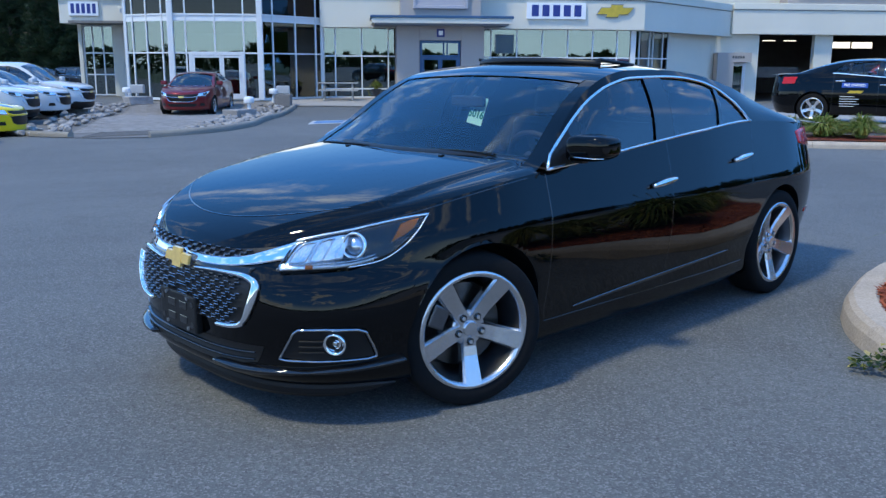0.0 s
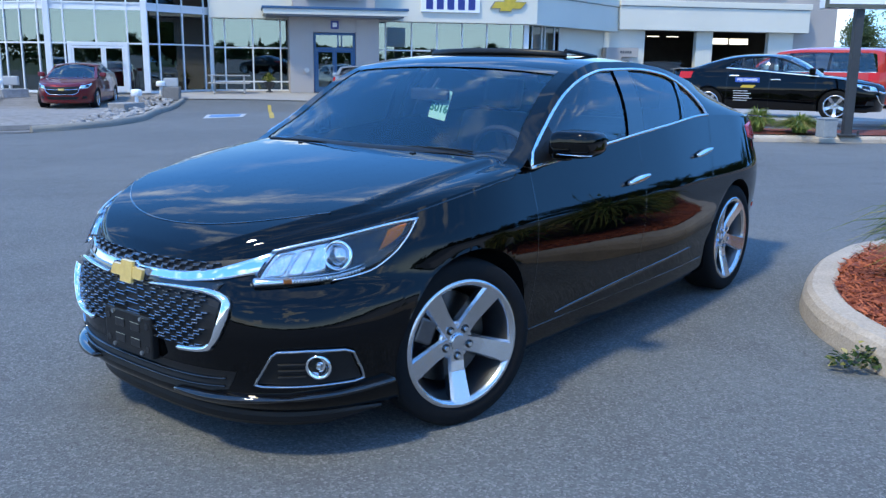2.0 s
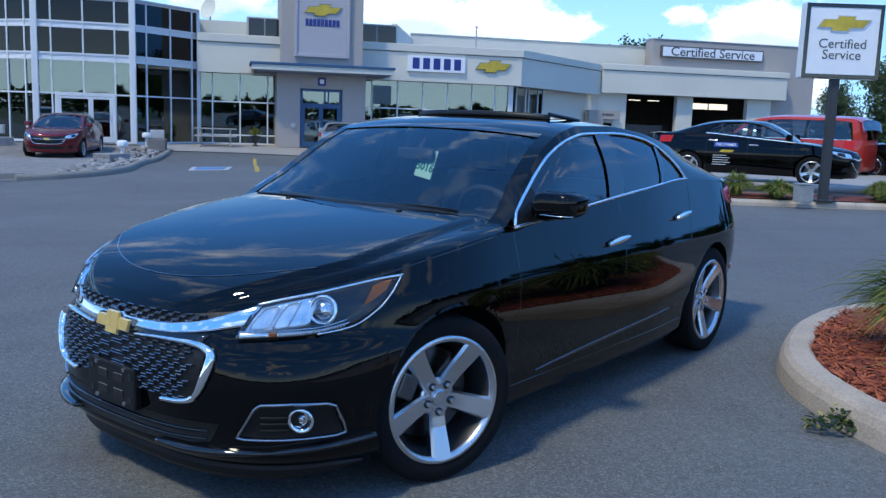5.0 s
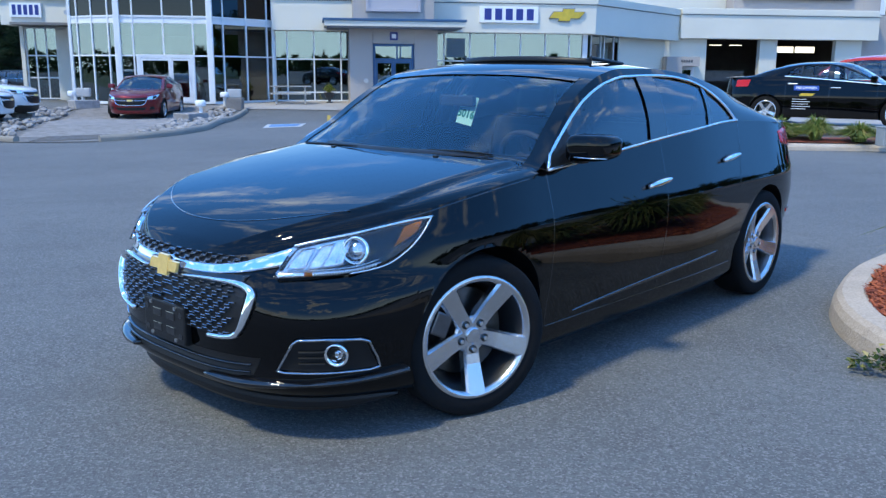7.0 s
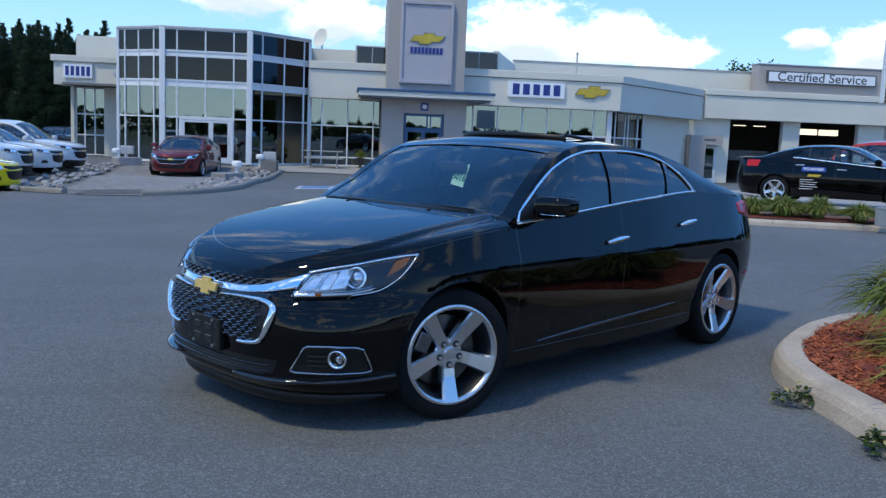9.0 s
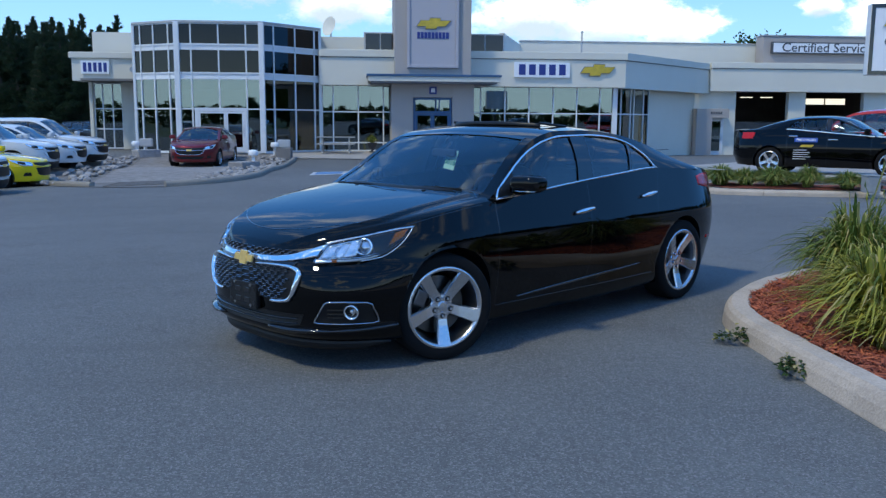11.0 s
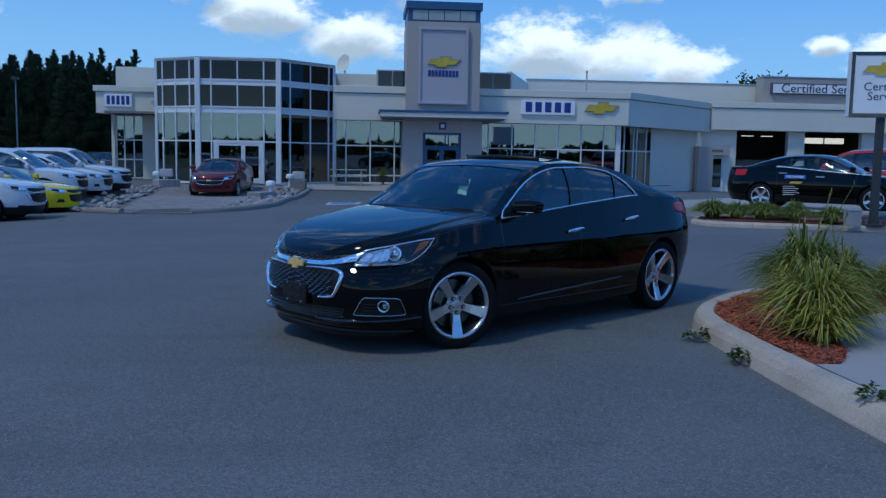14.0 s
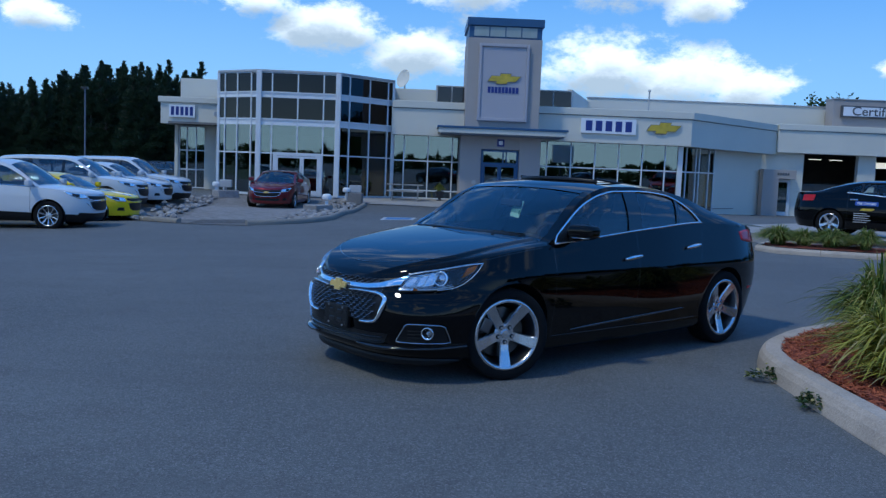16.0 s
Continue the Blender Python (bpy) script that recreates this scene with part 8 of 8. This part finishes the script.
def bollard(x, y, h=0.68):
    b = thing("bollard_light", on_ground(x, y, 0), "white bollard light with a hooded head", "bollard", "bollards round the display pad")
    bm = bmesh.new()
    rod(bm, (0, 0, -0.05), (0, 0, h * 0.75), 0.055, seg=14)
    part("post", bm, WHITE_PAINT, b)
    bm = bmesh.new()
    lathe(bm, [(0.001, h * 0.70), (0.15, h * 0.70), (0.165, h * 0.74), (0.165, h * 0.90), (0.14, h * 0.98), (0.07, h), (0.001, h)], 20, "Z")
    part("hood", bm, WHITE_PAINT, b, smooth=True)
    return b


for x, y in ((-9.0, 29.3), (-8.45, 34.2), (-2.8, 26.9), (-2.72, 33.75)):
    bollard(x, y)

# flood lamp boxes beside the far bollards
for x, y in ((-8.05, 34.3), (-2.35, 33.9)):
    fl = thing("flood_light", on_ground(x, y, 0), "grey box flood light on a short stem", "lamp", "flood lights by the entrance")
    bm = bmesh.new()
    box(bm, -0.26, 0.26, -0.14, 0.14, 0.45, 0.78, 0.04)
    part("housing", bm, COPING, fl)
    bm = bmesh.new()
    rod(bm, (0, 0, 0), (0, 0, 0.5), 0.04, seg=8)
    part("stem", bm, COPING, fl)

# painted markings
PAINT_YELLOW = mat("worn yellow line", (0.50, 0.34, 0.06), 0.8, vary=0.3, grain=14)
PAINT_WHITE = mat("worn white line", (0.52, 0.53, 0.54), 0.8, vary=0.3, grain=14)
PAINT_BLUE = mat("worn blue paint", (0.09, 0.22, 0.42), 0.8, vary=0.3, grain=14)
for a, b in (((1.05, 20.8), (1.25, 32.4)), ((2.6, 23.5), (3.1, 33.6))):
    d = (Vector(b) - Vector(a)).normalized()
    n_ = Vector((-d.y, d.x)) * 0.06
    draped("painted_line", [tuple(Vector(a) - n_), tuple(Vector(b) - n_), tuple(Vector(b) + n_), tuple(Vector(a) + n_)], 0.006, PAINT_YELLOW, "worn yellow parking line", "marking", 0.6)
draped("painted_bay", ((-0.62, 21.4), (0.35, 21.4), (0.45, 23.4), (-0.6, 23.4)), 0.006, PAINT_WHITE, "worn white and blue parking symbol", "marking", 0.6)
draped("painted_symbol", ((-0.5, 21.7), (0.25, 21.7), (0.32, 23.1), (-0.48, 23.1)), 0.011, PAINT_BLUE, "worn white and blue parking symbol", "marking", 0.6)
draped("pavement", ((-1.7, 33.6), (7.5, 34.2), (13.5, 35.5), (13.6, 38.6), (6, 38.6), (-1.0, 38.6), (-3.4, 36.0)), 0.03, WALKWAY, "pale concrete walk along the shop front", "walkway", 0.6)

# bench table and planter before the windows
tb = thing("picnic_table", on_ground(-0.25, 36.6, 0, 0.03), "pale wooden picnic table by the windows", "table")
PALE_WOOD = mat("weathered pale wood", (0.36, 0.35, 0.33), 0.7, vary=0.15, grain=18)
for z, y0, y1 in ((0.74, -0.3, 0.3), (0.44, -0.72, -0.46), (0.44, 0.46, 0.72)):
    bm = bmesh.new()
    box(bm, -0.85, 0.85, y0, y1, z - 0.04, z, 0.008)
    part("plank", bm, PALE_WOOD, tb)
for x in (-0.6, 0.6):
    for s in (-1, 1):
        bm = bmesh.new()
        rod(bm, (x, s * 0.62, 0.0), (x, s * 0.12, 0.71), 0.04, seg=6)
        part("leg", bm, PALE_WOOD, tb)
    bm = bmesh.new()
    box(bm, x - 0.03, x + 0.03, -0.7, 0.7, 0.34, 0.41)
    part("crossbar", bm, PALE_WOOD, tb)
pot = thing("planter", on_ground(1.38, 37.3, 0, 0.03), "dark urn planter with a leafy plant", "planter")
bm = bmesh.new()
lathe(bm, [(0.001, 0), (0.14, 0), (0.15, 0.03), (0.06, 0.08), (0.07, 0.14), (0.19, 0.28), (0.21, 0.42), (0.23, 0.44), (0.20, 0.45), (0.001, 0.42)], 20, "Z")
part("urn", bm, DARK_STEEL, pot, smooth=True)
ob = new("foliage", low_a)
ob.parent = pot
ob.matrix_basis = pose(0, 0, 0.40) @ Matrix.Diagonal((0.75, 0.75, 1.0, 1))
paver_field()

# ---- trees and distance ----
NEEDLE = grass_mat("pine foliage", (0.018, 0.040, 0.022), (0.050, 0.085, 0.038))
# paler copy of LEAF: sunlight and haze mixed into the leaf colour
LEAF_PALE = grass_mat("leaves tinted as sunlit", (0.06, 0.095, 0.045), (0.17, 0.22, 0.10))
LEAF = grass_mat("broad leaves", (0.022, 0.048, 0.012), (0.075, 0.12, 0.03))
BARK = mat("bark", (0.09, 0.07, 0.055), 0.9, vary=0.3, grain=14, stain=2, bump=0.6)


def plain_leaf(m):
    e = m.node_tree.nodes["Color Ramp"].color_ramp.elements
    e[1].position = 0.95
    while len(e) > 2:
        e.remove(e[-1])


plain_leaf(NEEDLE)
plain_leaf(LEAF)
plain_leaf(LEAF_PALE)


def tree_meshes(kind, seed, n, height, spread, leaves):
    """Trunk with limbs, and a crown of small leaf sprays."""
    rnd = random.Random(seed)
    bm = bmesh.new()
    rod(bm, (0, 0, -0.3), (0.05, 0.03, height * 0.5), height * 0.018, height * 0.012, 8)
    rod(bm, (0.05, 0.03, height * 0.5), (0, 0, height * 0.94), height * 0.012, height * 0.003, 8)
    tips = []
    for i in range(150 if kind == "pine" else 26):
        t = rnd.random() ** 0.8 * 0.96 + 0.03 if kind == "pine" else rnd.uniform(0.2, 0.85)
        a = rnd.uniform(0, 6.3)
        if kind == "pine":
            r = spread * (1.02 - t) ** 1.06 * rnd.uniform(0.5, 1.15) + 0.04
            tip = Vector((math.cos(a) * r, math.sin(a) * r, height * t + r * 0.05))
        else:
            r = spread * math.sin(math.pi * min(1, 0.2 + 0.75 * t)) * rnd.uniform(0.5, 1.1)
            tip = Vector((math.cos(a) * r, math.sin(a) * r, height * (t + 0.12)))
        st = Vector((0, 0, height * (t - (0.02 if kind == "pine" else 0.14))))
        rod(bm, st, tip, height * 0.006, height * 0.002, 5)
        tips.append((st, tip))
    trunk = mesh_of("trunk", bm, BARK)
    verts, faces = [], []
    for i in range(n):
        st, tip = rnd.choice(tips)
        t = rnd.uniform(0.15, 1.06)
        c0 = tip.z / height
        c = st.lerp(tip, t) + Vector((rnd.gauss(0, 1), rnd.gauss(0, 1), rnd.gauss(0, 0.8))) * spread * (0.085 * (1.12 - c0) if kind == "pine" else 0.15)
        L = rnd.uniform(0.10, 0.24) * (1.35 if kind == "pine" else 1.0) * height / 10
        if kind == "pine":
            L *= min(1.0, max(0.35, 1.35 - c0))
        w = L * (0.13 if kind == "pine" else 0.55)
        turn = math.atan2(tip.y - st.y, tip.x - st.x) + rnd.gauss(0, 0.7)
        tilt = (rnd.uniform(-0.6, 0.6), rnd.gauss(-0.5 if c0 < 0.9 else -1.1, 0.35), turn) if kind == "pine" else (rnd.uniform(-1.2, 1.2), rnd.uniform(-1.2, 1.2), rnd.uniform(0, 6.3))
        mm = Matrix.Translation(c) @ Euler(tilt).to_matrix().to_4x4()
        k = len(verts)
        verts += [mm @ Vector(p) for p in ((-L, 0, 0), (0, -w, 0.02), (L, 0, -0.03), (0, w, 0.02), (0, 0, w), (L * 0.4, 0, -w * 0.8))]
        faces += [(k, k + 1, k + 2, k + 3), (k, k + 4, k + 2, k + 5)]
    me = bpy.data.meshes.new("crown")
    me.from_pydata([tuple(v) for v in verts], [], faces)
    me.materials.append(leaves)
    return trunk, me


pines = [tree_meshes("pine", s, 13000, 11.3, 3.3, NEEDLE) for s in (1, 2, 3)]
broads = [tree_meshes("broad", s, 10000, 8.5, 3.2, LEAF) for s in (11, 12)]
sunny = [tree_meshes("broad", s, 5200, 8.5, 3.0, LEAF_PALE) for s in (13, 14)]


def tree(kind, x, y, size, turn, label, group, z=0.0):
    t = thing("pine_tree" if kind in pines else "tree", pose(x, y, z, 0, 0, turn) @ Matrix.Diagonal((size, size, size, 1)), label, "tree", group)
    for nm, me in zip(("trunk", "crown"), kind):
        ob = new(nm, me)
        ob.parent = t
    return t


rnd = random.Random(33)
for row in range(7):
    for i in range(34):
        x = -62 + i * 1.4 + rnd.uniform(-0.6, 0.6)
        y = 73 + row * 2.4 + rnd.uniform(-1.1, 1.1)
        if x < 0.627 - 0.255 * (y + 3.9):
            far_left = smooth01((-0.36 * (y + 4) - x) / 8)
            tree(pines[rnd.randrange(3)], x, y, rnd.uniform(0.82, 0.99) * (1 - 0.2 * far_left) * (0.9 if row < 2 else 1.0), rnd.uniform(0, 360), "tall dark pine in the wood behind the lot", "pine wood", -0.4)
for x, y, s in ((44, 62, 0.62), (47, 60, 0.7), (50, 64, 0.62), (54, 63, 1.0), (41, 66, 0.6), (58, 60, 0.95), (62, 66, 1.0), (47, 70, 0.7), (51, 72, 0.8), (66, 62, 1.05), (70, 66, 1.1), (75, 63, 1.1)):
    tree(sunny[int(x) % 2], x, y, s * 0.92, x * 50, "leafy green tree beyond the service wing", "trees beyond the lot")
tree(broads[0], 33.5, 68, 1.0, 20, "leafy tree behind the service wing roof", "trees beyond the lot")
tree(broads[1], 36.0, 70, 0.98, 120, "leafy tree behind the service wing roof", "trees beyond the lot")
# low wood across the road, which the paint and windows mirror
for i in range(110):
    a = radians(182 + i * 1.62)
    d = rnd.uniform(150, 185)
    tree((broads + broads + pines)[rnd.randrange(5)], d * math.cos(a) * 1.1, -4 + d * math.sin(a), rnd.uniform(0.45, 0.72), rnd.uniform(0, 360), "tree of the low wood across the road", "wood across the road")
verts, faces = [], []
for i in range(34000):
    a = radians(rnd.uniform(178, 362))
    top = 4.6 + 2.2 * noise.noise(Vector((a * 17, 0.3, 0))) + 1.3 * noise.noise(Vector((a * 61, 4.1, 0)))
    d = 172 + rnd.uniform(-4, 4)
    c = Vector((d * math.cos(a) * 1.1, -4 + d * math.sin(a), rnd.random() ** 0.75 * top))
    L = rnd.uniform(0.35, 0.8)
    mm = Matrix.Translation(c) @ Euler((rnd.uniform(-1.2, 1.2), rnd.uniform(-1.2, 1.2), rnd.uniform(0, 6.3))).to_matrix().to_4x4()
    k = len(verts)
    verts += [tuple(mm @ Vector(p)) for p in ((-L, 0, 0), (0, -L * 0.6, 0.05), (L, 0, -0.06), (0, L * 0.6, 0.05))]
    faces.append((k, k + 1, k + 2, k + 3))
me = bpy.data.meshes.new("undergrowth")
me.from_pydata(verts, [], faces)
me.materials.append(LEAF)
tagged(new("undergrowth", me), "dense leafy edge of the low wood across the road", "wood", kind="stuff")
for i in range(30):
    tree(broads[i % 2], rnd.uniform(84, 98), -48 + i * 4.2 + rnd.uniform(-1.5, 1.5), rnd.uniform(0.9, 1.25), rnd.uniform(0, 360), "leafy tree along the side of the lot", "trees beyond the lot")
# hedge line beyond the service wing
verts, faces = [], []
for i in range(9000):
    x, z = rnd.uniform(38, 80), rnd.random() ** 0.8 * 2.3
    y = 55 + rnd.uniform(-0.8, 0.8)
    L = rnd.uniform(0.08, 0.2)
    mm = Matrix.Translation((x, y, z)) @ Euler((rnd.uniform(-1.2, 1.2), rnd.uniform(-1.2, 1.2), rnd.uniform(0, 6.3))).to_matrix().to_4x4()
    k = len(verts)
    verts += [tuple(mm @ Vector(p)) for p in ((-L, 0, 0), (0, -L * 0.6, 0.02), (L, 0, -0.03), (0, L * 0.6, 0.02))]
    faces.append((k, k + 1, k + 2, k + 3))
me = bpy.data.meshes.new("hedge")
me.from_pydata(verts, [], faces)
me.materials.append(LEAF)
tagged(new("hedge", me), "long green hedge behind the parked cars", "hedge", kind="stuff")

lp = thing("light_pole", pose(-18.3, 45.0, -0.02), "tall thin lot light pole", "street lamp")
bm = bmesh.new()
rod(bm, (0, 0, 0), (0, 0, 5.15), 0.05, 0.035, 10)
part("pole", bm, SLATE, lp)
bm = bmesh.new()
box(bm, -0.16, 0.16, -0.14, 0.10, 5.12, 5.26, 0.02)
part("lamp_head", bm, DARK_STEEL, lp)
